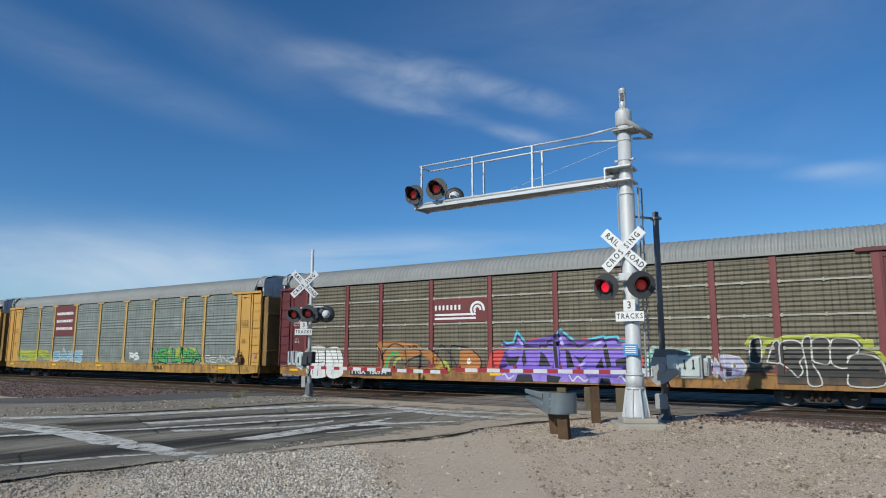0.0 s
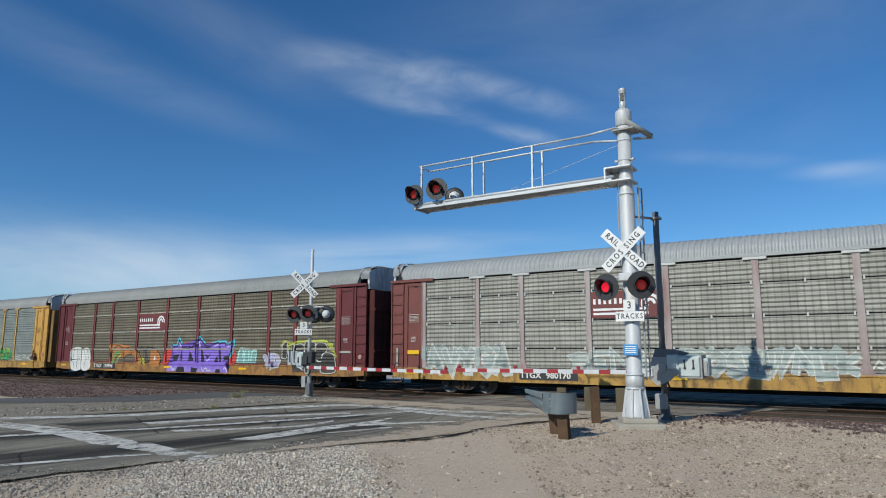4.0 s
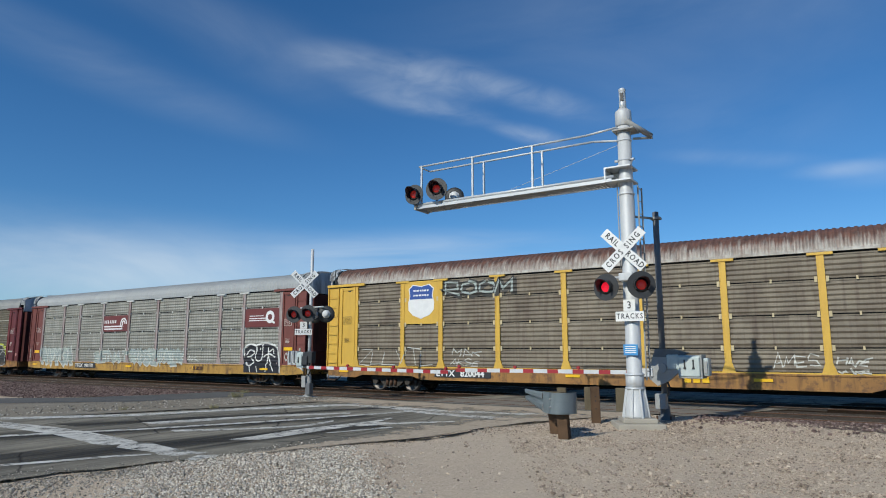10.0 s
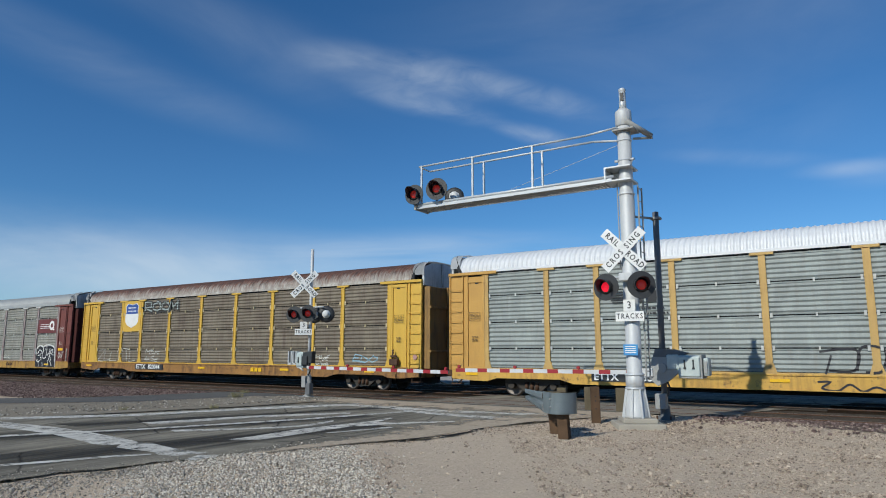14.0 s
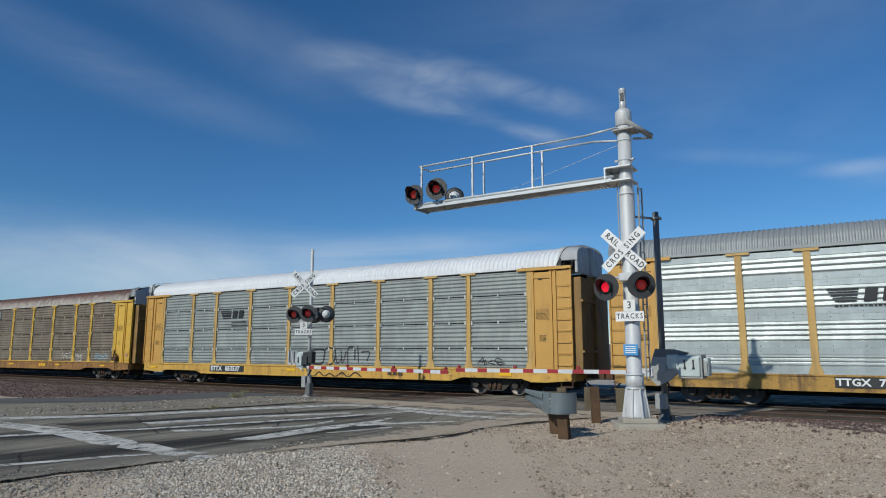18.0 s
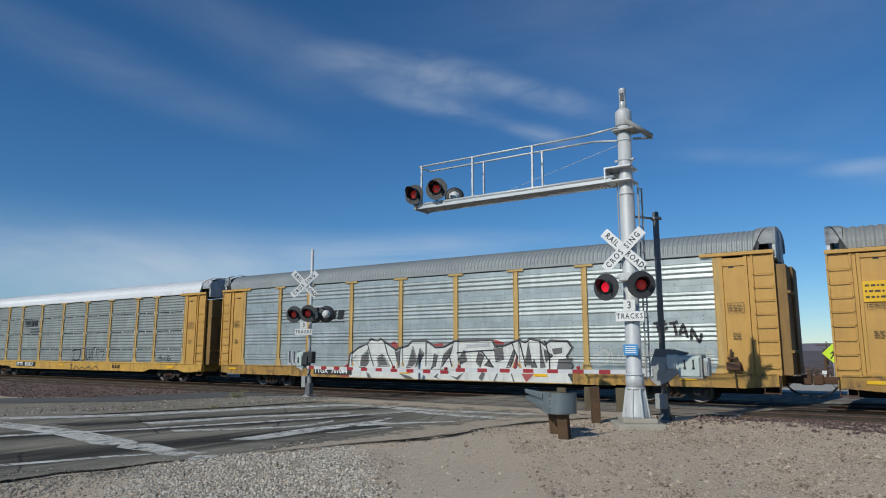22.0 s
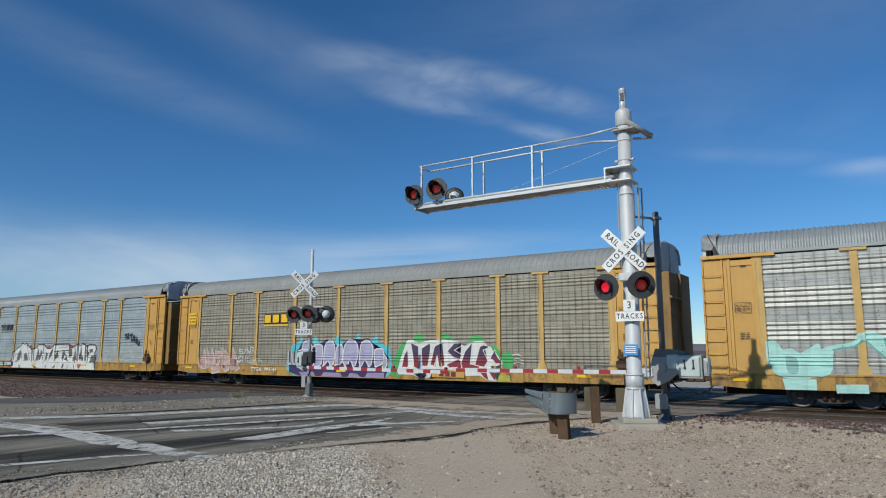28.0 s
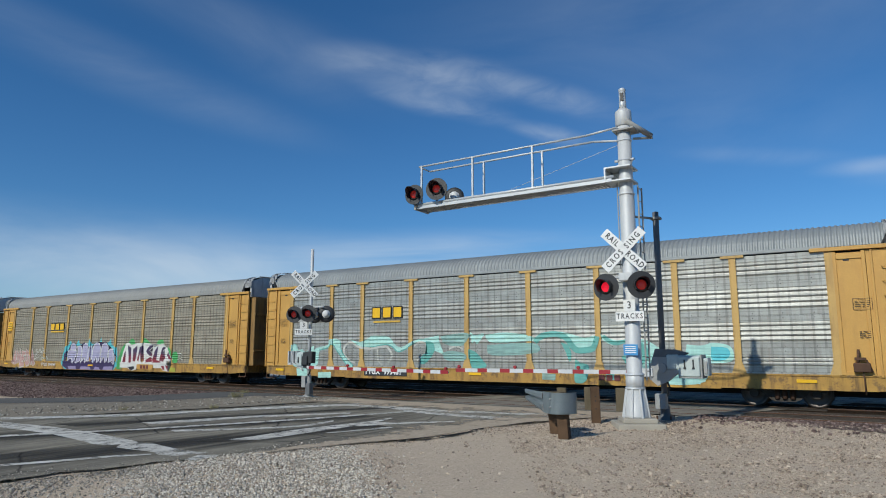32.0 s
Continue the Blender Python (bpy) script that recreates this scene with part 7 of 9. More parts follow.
bars("logo_print", -6.4, -4.75, 3.06, 3.2, 1, INK, CARS[5], -SIDE + 0.0, 7, "black print line")

c = CARS[5]
daub(c, "red patches behind the white graffiti",
     (G_REDTHIN, 0, [(-4.9, 0.58), (-4.69, 1.01), (-4.38, 1.31), (-4.13, 0.95), (-4.25, 0.58)]),
     (G_REDTHIN, 0, [(-2.24, 1.99), (-1.79, 2.2), (-1.4, 1.84), (-1.59, 1.61)]),
     (G_REDTHIN, 0, [(-0.05, 2.02), (0.68, 2.09), (1.1, 1.75), (0.82, 1.4), (0.36, 1.69)]),
     (G_REDTHIN, 0, [(2.59, 2.1), (3.22, 2.22), (3.67, 2.09), (3.55, 1.76)]),
     (G_REDTHIN, 0, [(4.44, 1.96), (4.66, 2.17), (4.78, 1.8)]),
     (G_REDTHIN, 0, [(-3.42, 1.99), (-3.12, 2.23), (-2.94, 1.99)]))
daub(c, "white angular graffiti with grey and black edge",
     (G_SLATE, -0.14, [(-4.41, 0.82), (-4.29, 1.6), (-3.93, 1.85), (-3.33, 2.09), (-3.15, 2.28), (-2.74, 2.2), (-2.59, 2.28), (-2.13, 2.03), (-1.73, 1.8), (-1.04, 1.98), (-0.85, 2.17), (-0.1, 2.18), (0.37, 1.89), (0.8, 1.91), (1.06, 2.02), (1.33, 2.15), (3.1, 2.18), (3.21, 1.95), (3.66, 1.96), (4.11, 2.11), (4.34, 2.17), (4.55, 2.08), (4.77, 2.21), (5.19, 2.14), (5.39, 1.98), (5.61, 2.14), (6.31, 2.11), (6.48, 1.88), (6.25, 1.56), (6.49, 1.21), (6.32, 0.86)]),
     (G_WHITE, 0, [(-4.41, 0.82), (-4.29, 1.6), (-3.93, 1.85), (-3.33, 2.09), (-3.15, 2.28), (-2.74, 2.2), (-2.59, 2.28), (-2.13, 2.03), (-1.73, 1.8), (-1.04, 1.98), (-0.85, 2.17), (-0.1, 2.18), (0.37, 1.89), (0.8, 1.91), (1.06, 2.02), (1.33, 2.15), (3.1, 2.18), (3.21, 1.95), (3.66, 1.96), (4.11, 2.11), (4.34, 2.17), (4.55, 2.08), (4.77, 2.21), (5.19, 2.14), (5.39, 1.98), (5.61, 2.14), (6.31, 2.11), (6.48, 1.88), (6.25, 1.56), (6.49, 1.21), (6.32, 0.86), (6.48, 0.58), (5.8, 0.58), (3.51, 0.58), (0.65, 0.58), (-1.73, 0.58), (-4.37, 0.58)]),
     (G_BLACK, -0.05, [(-4.41, 0.82), (-4.29, 1.6), (-3.93, 1.85), (-3.33, 2.09), (-3.15, 2.28), (-2.74, 2.2), (-2.59, 2.28), (-2.13, 2.03), (-1.73, 1.8), (-1.04, 1.98), (-0.85, 2.17), (-0.1, 2.18), (0.37, 1.89), (0.8, 1.91), (1.06, 2.02), (1.33, 2.15), (3.1, 2.18), (3.21, 1.95), (3.66, 1.96), (4.11, 2.11), (4.34, 2.17), (4.55, 2.08), (4.77, 2.21), (5.19, 2.14), (5.39, 1.98), (5.61, 2.14), (6.31, 2.11), (6.48, 1.88), (6.25, 1.56), (6.49, 1.21), (6.32, 0.86)]))
daub(c, "dark gaps of the white graffiti",
     (G_SLATE, 0, [(-3.73, 1.07), (-3.63, 1.53), (-3.32, 1.76), (-3.26, 1.32), (-3.42, 1.07)]),
     (G_SLATE, 0, [(-2.65, 1.12), (-2.75, 1.44), (-2.48, 1.59), (-2.11, 1.13)]),
     (G_SLATE, 0, [(-1.73, 1.71), (-1.59, 1.11), (-1.5, 1.11), (-1.45, 1.81)]),
     (G_SLATE, 0, [(-1.06, 1.11), (-0.8, 1.9), (-0.6, 1.35), (-0.85, 1.11)]),
     (G_SLATE, 0, [(-0.47, 1.2), (-0.24, 1.63), (-0.42, 1.81), (-0.64, 1.12)]),
     (G_SLATE, 0, [(0.22, 1.06), (0.32, 1.62), (0.47, 1.54), (0.38, 1.16)]),
     (G_SLATE, 0, [(0.68, 1.09), (0.79, 1.57), (1.17, 1.93), (1.12, 1.64), (0.88, 1.34)]),
     (G_SLATE, 0, [(1.54, 1.43), (1.78, 1.75), (1.9, 1.38), (1.62, 1.26)]),
     (G_BLACK, -0.035, [(-3.77, 1.02), (-3.65, 1.56), (-3.3, 1.82), (-3.23, 1.32), (-3.41, 1.03), (-3.77, 1.02)]),
     (G_BLACK, -0.035, [(-2.67, 1.09), (-2.79, 1.47), (-2.47, 1.63), (-2.04, 1.1), (-2.67, 1.09)]),
     (G_BLACK, -0.035, [(-1.76, 1.75), (-1.59, 1.06), (-1.48, 1.06), (-1.43, 1.87), (-1.76, 1.75)]),
     (G_BLACK, -0.035, [(-1.1, 1.06), (-0.8, 1.98), (-0.56, 1.34), (-0.86, 1.07), (-1.1, 1.06)]),
     (G_BLACK, -0.035, [(-0.48, 1.16), (-0.21, 1.66), (-0.42, 1.87), (-0.67, 1.07), (-0.48, 1.16)]),
     (G_BLACK, -0.035, [(0.2, 1.02), (0.31, 1.66), (0.49, 1.58), (0.38, 1.13), (0.2, 1.02)]),
     (G_BLACK, -0.035, [(0.64, 1.02), (0.77, 1.58), (1.21, 2.0), (1.15, 1.67), (0.87, 1.31), (0.64, 1.02)]),
     (G_BLACK, -0.035, [(1.52, 1.43), (1.79, 1.8), (1.93, 1.37), (1.61, 1.23), (1.52, 1.43)]))
daub(c, "dark gaps of the white graffiti",
     (G_SLATE, 0, [(2.38, 1.35), (2.49, 1.73), (2.73, 1.6), (2.54, 1.16)]),
     (G_SLATE, 0, [(2.78, 1.21), (2.96, 1.39), (3.07, 1.14)]),
     (G_SLATE, 0, [(3.3, 1.38), (3.22, 1.85), (3.55, 1.92), (3.58, 1.47)]),
     (G_SLATE, 0, [(3.78, 1.18), (4.07, 1.84), (4.12, 1.61), (3.91, 1.18)]),
     (G_SLATE, 0, [(4.58, 1.39), (4.7, 2.04), (4.81, 1.42)]),
     (G_SLATE, 0, [(4.83, 1.16), (4.93, 1.44), (5.03, 1.17)]),
     (G_SLATE, 0, [(5.44, 1.39), (5.37, 1.8), (5.68, 1.6)]),
     (G_BLACK, -0.035, [(2.36, 1.33), (2.49, 1.78), (2.76, 1.63), (2.54, 1.12), (2.36, 1.33)]),
     (G_BLACK, -0.035, [(2.75, 1.2), (2.97, 1.42), (3.1, 1.12), (2.75, 1.2)]),
     (G_BLACK, -0.035, [(3.28, 1.34), (3.19, 1.88), (3.58, 1.97), (3.6, 1.44), (3.28, 1.34)]),
     (G_BLACK, -0.035, [(3.75, 1.13), (4.09, 1.9), (4.14, 1.63), (3.91, 1.14), (3.75, 1.13)]),
     (G_BLACK, -0.035, [(4.57, 1.35), (4.7, 2.1), (4.82, 1.39), (4.57, 1.35)]),
     (G_BLACK, -0.035, [(4.81, 1.15), (4.93, 1.47), (5.05, 1.15), (4.81, 1.15)]),
     (G_BLACK, -0.035, [(5.43, 1.36), (5.35, 1.84), (5.71, 1.6), (5.43, 1.36)]))
daub(c, "black outlines of the white graffiti letters",
     (G_BLACK, -0.05, [(-3.33, 2.09), (-3.14, 1.56), (-2.94, 1.08)]),
     (G_BLACK, -0.05, [(-2.36, 2.13), (-2.16, 1.61), (-1.85, 1.1)]),
     (G_BLACK, -0.05, [(-0.1, 2.16), (-0.11, 1.12)]),
     (G_BLACK, -0.05, [(1.33, 2.15), (1.07, 1.53), (1.21, 1.1)]),
     (G_BLACK, -0.05, [(1.47, 1.69), (2.15, 1.75), (3.21, 1.8)]),
     (G_BLACK, -0.05, [(2.63, 1.76), (3.16, 1.12)]),
     (G_BLACK, -0.05, [(4.33, 2.13), (4.47, 1.59), (4.58, 1.15)]),
     (G_BLACK, -0.05, [(5.19, 2.12), (5.34, 1.16)]),
     (G_LILACGREY, -0.1, [(-4.23, 1.31), (-3.96, 1.6)]),
     (G_LILACGREY, -0.12, [(1.92, 1.97), (2.98, 2.01)]),
     (G_REDTHIN, 0, [(4.06, 1.18), (4.21, 1.59), (4.32, 1.18)]))
daub(c, "dark gaps of the white graffiti",
     (G_SLATE, 0, [(4.49, 1.22), (4.65, 1.75), (4.92, 1.22)]),
     (G_SLATE, 0, [(5.18, 2.01), (5.42, 1.15), (5.18, 1.12)]),
     (G_SLATE, 0, [(5.68, 1.85), (6.1, 1.9), (6.1, 1.7), (5.76, 1.64)]),
     (G_SLATE, 0, [(5.85, 1.02), (5.94, 1.46), (6.52, 1.52), (6.39, 1.03)]),
     (G_BLACK, -0.05, [(3.97, 2.12), (4.26, 1.53), (4.13, 1.0)]),
     (G_BLACK, -0.05, [(5.39, 2.17), (5.58, 1.54), (5.57, 1.02)]))
daub(c, "lower gaps of the white graffiti",
     (G_SLATE, 0, [(-1.51, 0.8), (-0.97, 0.7), (-0.7, 0.58), (-1.13, 0.58)]),
     (G_SLATE, 0, [(0.3, 0.68), (0.61, 0.91), (0.45, 0.69), (0.7, 0.58)]),
     (G_SLATE, 0, [(-3.35, 0.82), (-3.17, 0.75), (-3.05, 0.58), (-3.25, 0.58)]),
     (G_SLATE, 0, [(1.11, 0.77), (1.43, 0.69), (1.8, 0.91), (1.5, 0.58)]),
     (G_REDTHIN, 0, [(4.4, 0.9), (4.6, 0.58), (4.95, 0.91)]),
     (G_SLATE, 0, [(2.48, 0.69), (2.65, 0.95), (2.79, 0.87), (2.64, 0.58)]),
     (G_SLATE, -0.05, [(3.96, 0.89), (4.08, 0.58)]),
     (G_SLATE, -0.05, [(3.34, 0.88), (3.19, 0.58)]))
daub(c, "black tag running down",
     (G_BLACK, 0.08, [(9.53, 2.71), (9.8, 2.78)]),
     (G_BLACK, 0.09, [(9.65, 2.75), (9.71, 2.43)]),
     (G_BLACK, 0.08, [(9.91, 2.83), (9.85, 2.52), (10.02, 2.56)]),
     (G_BLACK, 0.07, [(9.88, 2.67), (10.0, 2.7)]),
     (G_BLACK, 0.09, [(10.07, 2.7), (10.37, 2.75)]),
     (G_BLACK, 0.09, [(10.23, 2.7), (10.3, 2.3)]),
     (G_BLACK, 0.09, [(10.4, 2.3), (10.53, 2.65), (10.66, 2.22)]),
     (G_BLACK, 0.07, [(10.44, 2.4), (10.62, 2.4)]),
     (G_BLACK, 0.09, [(10.78, 2.15), (10.81, 2.5), (11.03, 2.08), (11.11, 2.36)]))
graffiti(c, "OWMDENA", 7.3, 11.5, 1.12, 1.95, G_CREAM, None, None, 0.07, seed=25, label="thin pale tag")

c = CARS[6]
part("logo_field", Box(-6.46, -4.76, -SIDE - 0.003, -SIDE + 0.03, 3.0, 3.08, 0.003), MARKY, c, "yellow underline")
part("logo_edge", join(*[Box(-6.5 + i * 0.6, -6.5 + i * 0.6 + 0.52, -SIDE - 0.003, -SIDE + 0.03, 3.14, 3.62) for i in range(3)]), INK, c, "dark logo edges")
part("logo_shape", join(*[Box(-6.46 + i * 0.6, -6.46 + i * 0.6 + 0.44, -SIDE - 0.007, -SIDE - 0.003, 3.18, 3.58) for i in range(3)]), MARKY, c, "yellow logo bars")
graffiti(c, "AMEDA", -11.6, -8.4, 0.68, 1.85, G_PINK, G_CREAM, None, 0.26, 0.03, seed=26, label="pale pink graffiti")
graffiti(c, "STARK", -8.35, -6.9, 1.55, 2.0, G_CREAM, None, None, 0.05, seed=27, label="thin white tag")
graffiti(c, "SHTEMA", -8.4, -6.6, 1.12, 1.5, G_CREAM, None, None, 0.05, seed=46, label="thin white tag")
daub(c, "cyan ground of the lilac graffiti",
     (G_SEA, 0, [(-4.8, 0.88), (-4.71, 1.54), (-4.44, 2.01), (-4.03, 2.17), (-3.9, 2.45), (-3.61, 2.19), (-3.06, 2.21), (-2.93, 2.49), (-2.66, 2.16), (-2.0, 2.13), (-1.61, 2.3), (-1.42, 2.55), (-1.29, 2.17), (-0.72, 2.24), (-0.35, 2.36), (-0.26, 2.63), (-0.11, 2.29), (0.35, 2.19), (0.64, 2.28), (0.85, 2.52), (0.94, 2.16), (1.23, 2.06), (1.57, 1.96), (1.69, 1.33), (1.77, 0.87), (1.38, 0.58), (-4.32, 0.58)]))
daub(c, "dark violet body of the lilac graffiti",
     (G_DPURP, 0, [(-4.61, 0.75), (-4.53, 1.48), (-4.02, 1.85), (-3.75, 2.24), (-3.44, 2.34), (-3.13, 2.19), (-2.95, 1.95), (-2.49, 2.08), (-2.16, 2.31), (-1.7, 2.2), (-1.35, 1.9), (-1.03, 2.2), (-0.63, 2.34), (-0.23, 2.14), (-0.05, 2.29), (0.35, 2.35), (0.67, 2.09), (0.79, 1.85), (1.29, 1.82), (1.57, 1.45), (1.57, 1.1), (1.38, 0.58), (-3.97, 0.58)]))
daub(c, "lilac graffiti letter with white edge",
     (G_LILAC, 0, curve([(-4.06, 1.12), (-4.01, 1.77), (-3.08, 1.77), (-3.08, 1.49), (-3.37, 0.98), (-3.65, 1.28), (-4.06, 1.12)])),
     (G_WHITE, 0.055, [(-4.06, 1.12), (-4.01, 1.77), (-3.08, 1.77), (-3.08, 1.49), (-3.37, 0.98), (-3.65, 1.28), (-4.06, 1.12)]))
daub(c, "lilac graffiti letter with white edge",
     (G_LILAC, 0, curve([(-3.77, 1.83), (-3.71, 2.14), (-3.44, 2.27), (-3.19, 2.11), (-3.15, 1.83), (-3.77, 1.83)])),
     (G_WHITE, 0.055, [(-3.77, 1.83), (-3.71, 2.14), (-3.44, 2.27), (-3.19, 2.11), (-3.15, 1.83), (-3.77, 1.83)]))
daub(c, "lilac graffiti letter with white edge",
     (G_LILAC, 0, curve([(-3.03, 0.98), (-2.85, 1.85), (-3.09, 2.01), (-2.45, 2.0), (-2.5, 1.17), (-2.76, 1.04), (-3.03, 0.98)])),
     (G_WHITE, 0.055, [(-3.03, 0.98), (-2.85, 1.85), (-3.09, 2.01), (-2.45, 2.0), (-2.5, 1.17), (-2.76, 1.04), (-3.03, 0.98)]))
daub(c, "lilac graffiti letter with white edge",
     (G_LILAC, 0, curve([(-2.36, 0.99), (-2.29, 1.95), (-2.0, 2.25), (-1.74, 2.13), (-1.63, 1.67), (-1.81, 1.02), (-2.08, 1.3), (-2.36, 0.99)])),
     (G_WHITE, 0.055, [(-2.36, 0.99), (-2.29, 1.95), (-2.0, 2.25), (-1.74, 2.13), (-1.63, 1.67), (-1.81, 1.02), (-2.08, 1.3), (-2.36, 0.99)]))
daub(c, "lilac graffiti letter with white edge",
     (G_LILAC, 0, curve([(-1.59, 1.1), (-1.47, 1.95), (-1.19, 1.97), (-1.21, 1.25), (-1.59, 1.1)])),
     (G_WHITE, 0.055, [(-1.59, 1.1), (-1.47, 1.95), (-1.19, 1.97), (-1.21, 1.25), (-1.59, 1.1)]))
daub(c, "lilac graffiti letter with white edge",
     (G_LILAC, 0, curve([(-1.15, 1.26), (-1.06, 1.97), (-0.72, 2.27), (-0.35, 2.14), (-0.22, 1.68), (-0.43, 1.04), (-0.71, 1.36), (-0.89, 1.04), (-1.15, 1.26)])),
     (G_WHITE, 0.055, [(-1.15, 1.26), (-1.06, 1.97), (-0.72, 2.27), (-0.35, 2.14), (-0.22, 1.68), (-0.43, 1.04), (-0.71, 1.36), (-0.89, 1.04), (-1.15, 1.26)]))
daub(c, "lilac graffiti letter with white edge",
     (G_LILAC, 0, curve([(-0.16, 1.27), (-0.07, 2.02), (0.2, 2.24), (0.5, 2.14), (0.65, 1.8), (0.5, 1.06), (0.17, 1.36), (-0.03, 1.03), (-0.16, 1.27)])),
     (G_WHITE, 0.055, [(-0.16, 1.27), (-0.07, 2.02), (0.2, 2.24), (0.5, 2.14), (0.65, 1.8), (0.5, 1.06), (0.17, 1.36), (-0.03, 1.03), (-0.16, 1.27)]))
daub(c, "lilac graffiti letter with white edge",
     (G_LILAC, 0, curve([(0.74, 1.27), (0.76, 1.8), (1.26, 1.82), (1.29, 1.33), (0.86, 1.06), (0.74, 1.27)])),
     (G_WHITE, 0.055, [(0.74, 1.27), (0.76, 1.8), (1.26, 1.82), (1.29, 1.33), (0.86, 1.06), (0.74, 1.27)]))
daub(c, "lilac graffiti letter with white edge",
     (G_LILAC, 0, curve([(1.32, 1.63), (1.52, 1.33), (1.38, 0.95), (1.23, 1.09), (1.32, 1.63)])),
     (G_WHITE, 0.055, [(1.32, 1.63), (1.52, 1.33), (1.38, 0.95), (1.23, 1.09), (1.32, 1.63)]))
daub(c, "lilac lower ends of the graffiti letters",
     (G_LILAC, 0, [(-3.91, 0.76), (-2.96, 0.78), (-2.85, 0.58), (-3.76, 0.58)]),
     (G_LILAC, 0, [(-2.29, 0.77), (-1.26, 0.76), (-1.13, 0.58), (-2.45, 0.58)]),
     (G_LILAC, 0, [(-0.64, 0.77), (-0.21, 0.73), (-0.03, 0.58), (-0.82, 0.58)]),
     (G_LILAC, 0, [(0.36, 0.79), (1.32, 0.81), (1.32, 0.58), (0.21, 0.58)]))
daub(c, "green ground of the maroon graffiti",
     (G_GREEN, 0, curve([(1.72, 0.68), (1.83, 1.33), (2.14, 1.92), (2.55, 2.22), (2.99, 2.07), (2.38, 1.34), (2.22, 0.69), (1.72, 0.68)])),
     (G_GREEN, 0, curve([(2.77, 2.17), (2.99, 2.44), (3.26, 2.48), (3.47, 2.25), (3.36, 2.07), (2.77, 2.17)])),
     (G_GREEN, 0, curve([(4.3, 2.2), (4.41, 2.51), (4.76, 2.37), (5.01, 2.15), (4.3, 2.2)])),
     (G_GREEN, 0, curve([(5.59, 2.1), (5.79, 2.36), (6.2, 2.4), (6.31, 2.14), (5.59, 2.1)])),
     (G_GREEN, 0, curve([(6.58, 1.88), (6.86, 1.97), (7.09, 1.8), (7.12, 1.46), (6.85, 1.63), (6.58, 1.88)])),
     (G_GREEN, 0, curve([(7.16, 1.17), (7.22, 1.63), (7.58, 1.71), (7.7, 1.38), (7.6, 1.07), (7.16, 1.17)])),
     (G_LIME, 0, [(6.87, 0.62), (7.1, 0.84), (7.55, 0.81), (7.58, 0.58)]))
daub(c, "white ground of the maroon graffiti",
     (G_WHITE, 0, [(2.08, 0.76), (2.16, 1.33), (2.36, 1.8), (2.55, 2.22), (2.77, 2.26), (3.18, 2.12), (3.71, 2.21), (4.48, 2.24), (4.98, 2.19), (5.35, 2.13), (5.47, 1.97), (5.84, 2.14), (6.36, 2.18), (6.54, 1.97), (6.72, 1.92), (6.83, 1.69), (7.06, 1.55), (7.25, 1.26), (6.98, 1.17), (6.68, 1.19), (6.87, 0.75), (6.98, 0.58), (6.5, 0.62), (6.23, 0.78), (4.71, 0.74), (3.82, 0.66), (3.3, 0.58), (2.9, 0.75)]))
daub(c, "maroon and navy graffiti letter",
     (G_MAROON, 0, [(2.27, 1.06), (2.39, 1.57), (2.58, 1.84), (2.63, 1.06)]),
     (G_WHITE, -0.035, [(2.27, 1.06), (2.39, 1.57), (2.58, 1.84), (2.63, 1.06), (2.27, 1.06)]))
daub(c, "maroon and navy graffiti letter",
     (G_MAROON, 0, [(2.74, 2.12), (3.15, 1.96), (3.2, 1.16), (3.25, 1.01), (2.93, 1.07), (2.85, 1.62)]),
     (G_WHITE, -0.035, [(2.74, 2.12), (3.15, 1.96), (3.2, 1.16), (3.25, 1.01), (2.93, 1.07), (2.85, 1.62), (2.74, 2.12)]))
daub(c, "maroon and navy graffiti letter",
     (G_MAROON, 0, [(3.35, 1.12), (3.31, 1.87), (3.76, 2.11), (3.78, 1.84), (3.64, 1.12)]),
     (G_WHITE, -0.035, [(3.35, 1.12), (3.31, 1.87), (3.76, 2.11), (3.78, 1.84), (3.64, 1.12), (3.35, 1.12)]))
daub(c, "maroon and navy graffiti letter",
     (G_MAROON, 0, [(3.77, 1.19), (3.99, 1.96), (4.4, 2.11), (4.51, 1.14), (4.26, 1.11), (4.17, 1.58), (3.95, 1.13)]),
     (G_WHITE, -0.035, [(3.77, 1.19), (3.99, 1.96), (4.4, 2.11), (4.51, 1.14), (4.26, 1.11), (4.17, 1.58), (3.95, 1.13), (3.77, 1.19)]))
daub(c, "maroon and navy graffiti letter",
     (G_MAROON, 0, [(4.63, 1.75), (4.96, 2.08), (5.33, 2.1), (5.32, 1.97), (4.98, 1.8), (5.32, 1.62), (5.26, 1.43), (4.92, 1.49)]),
     (G_WHITE, -0.035, [(4.63, 1.75), (4.96, 2.08), (5.33, 2.1), (5.32, 1.97), (4.98, 1.8), (5.32, 1.62), (5.26, 1.43), (4.92, 1.49), (4.63, 1.75)]))
daub(c, "maroon and navy graffiti letter",
     (G_MAROON, 0, [(4.57, 1.2), (5.19, 1.45), (5.48, 1.13), (4.74, 1.07)]),
     (G_WHITE, -0.035, [(4.57, 1.2), (5.19, 1.45), (5.48, 1.13), (4.74, 1.07), (4.57, 1.2)]))
daub(c, "maroon and navy graffiti letter",
     (G_MAROON, 0, [(5.29, 1.25), (5.49, 1.75), (5.84, 2.1), (5.74, 1.24), (6.17, 1.2), (6.17, 1.07), (5.38, 1.06)]),
     (G_WHITE, -0.035, [(5.29, 1.25), (5.49, 1.75), (5.84, 2.1), (5.74, 1.24), (6.17, 1.2), (6.17, 1.07), (5.38, 1.06), (5.29, 1.25)]))
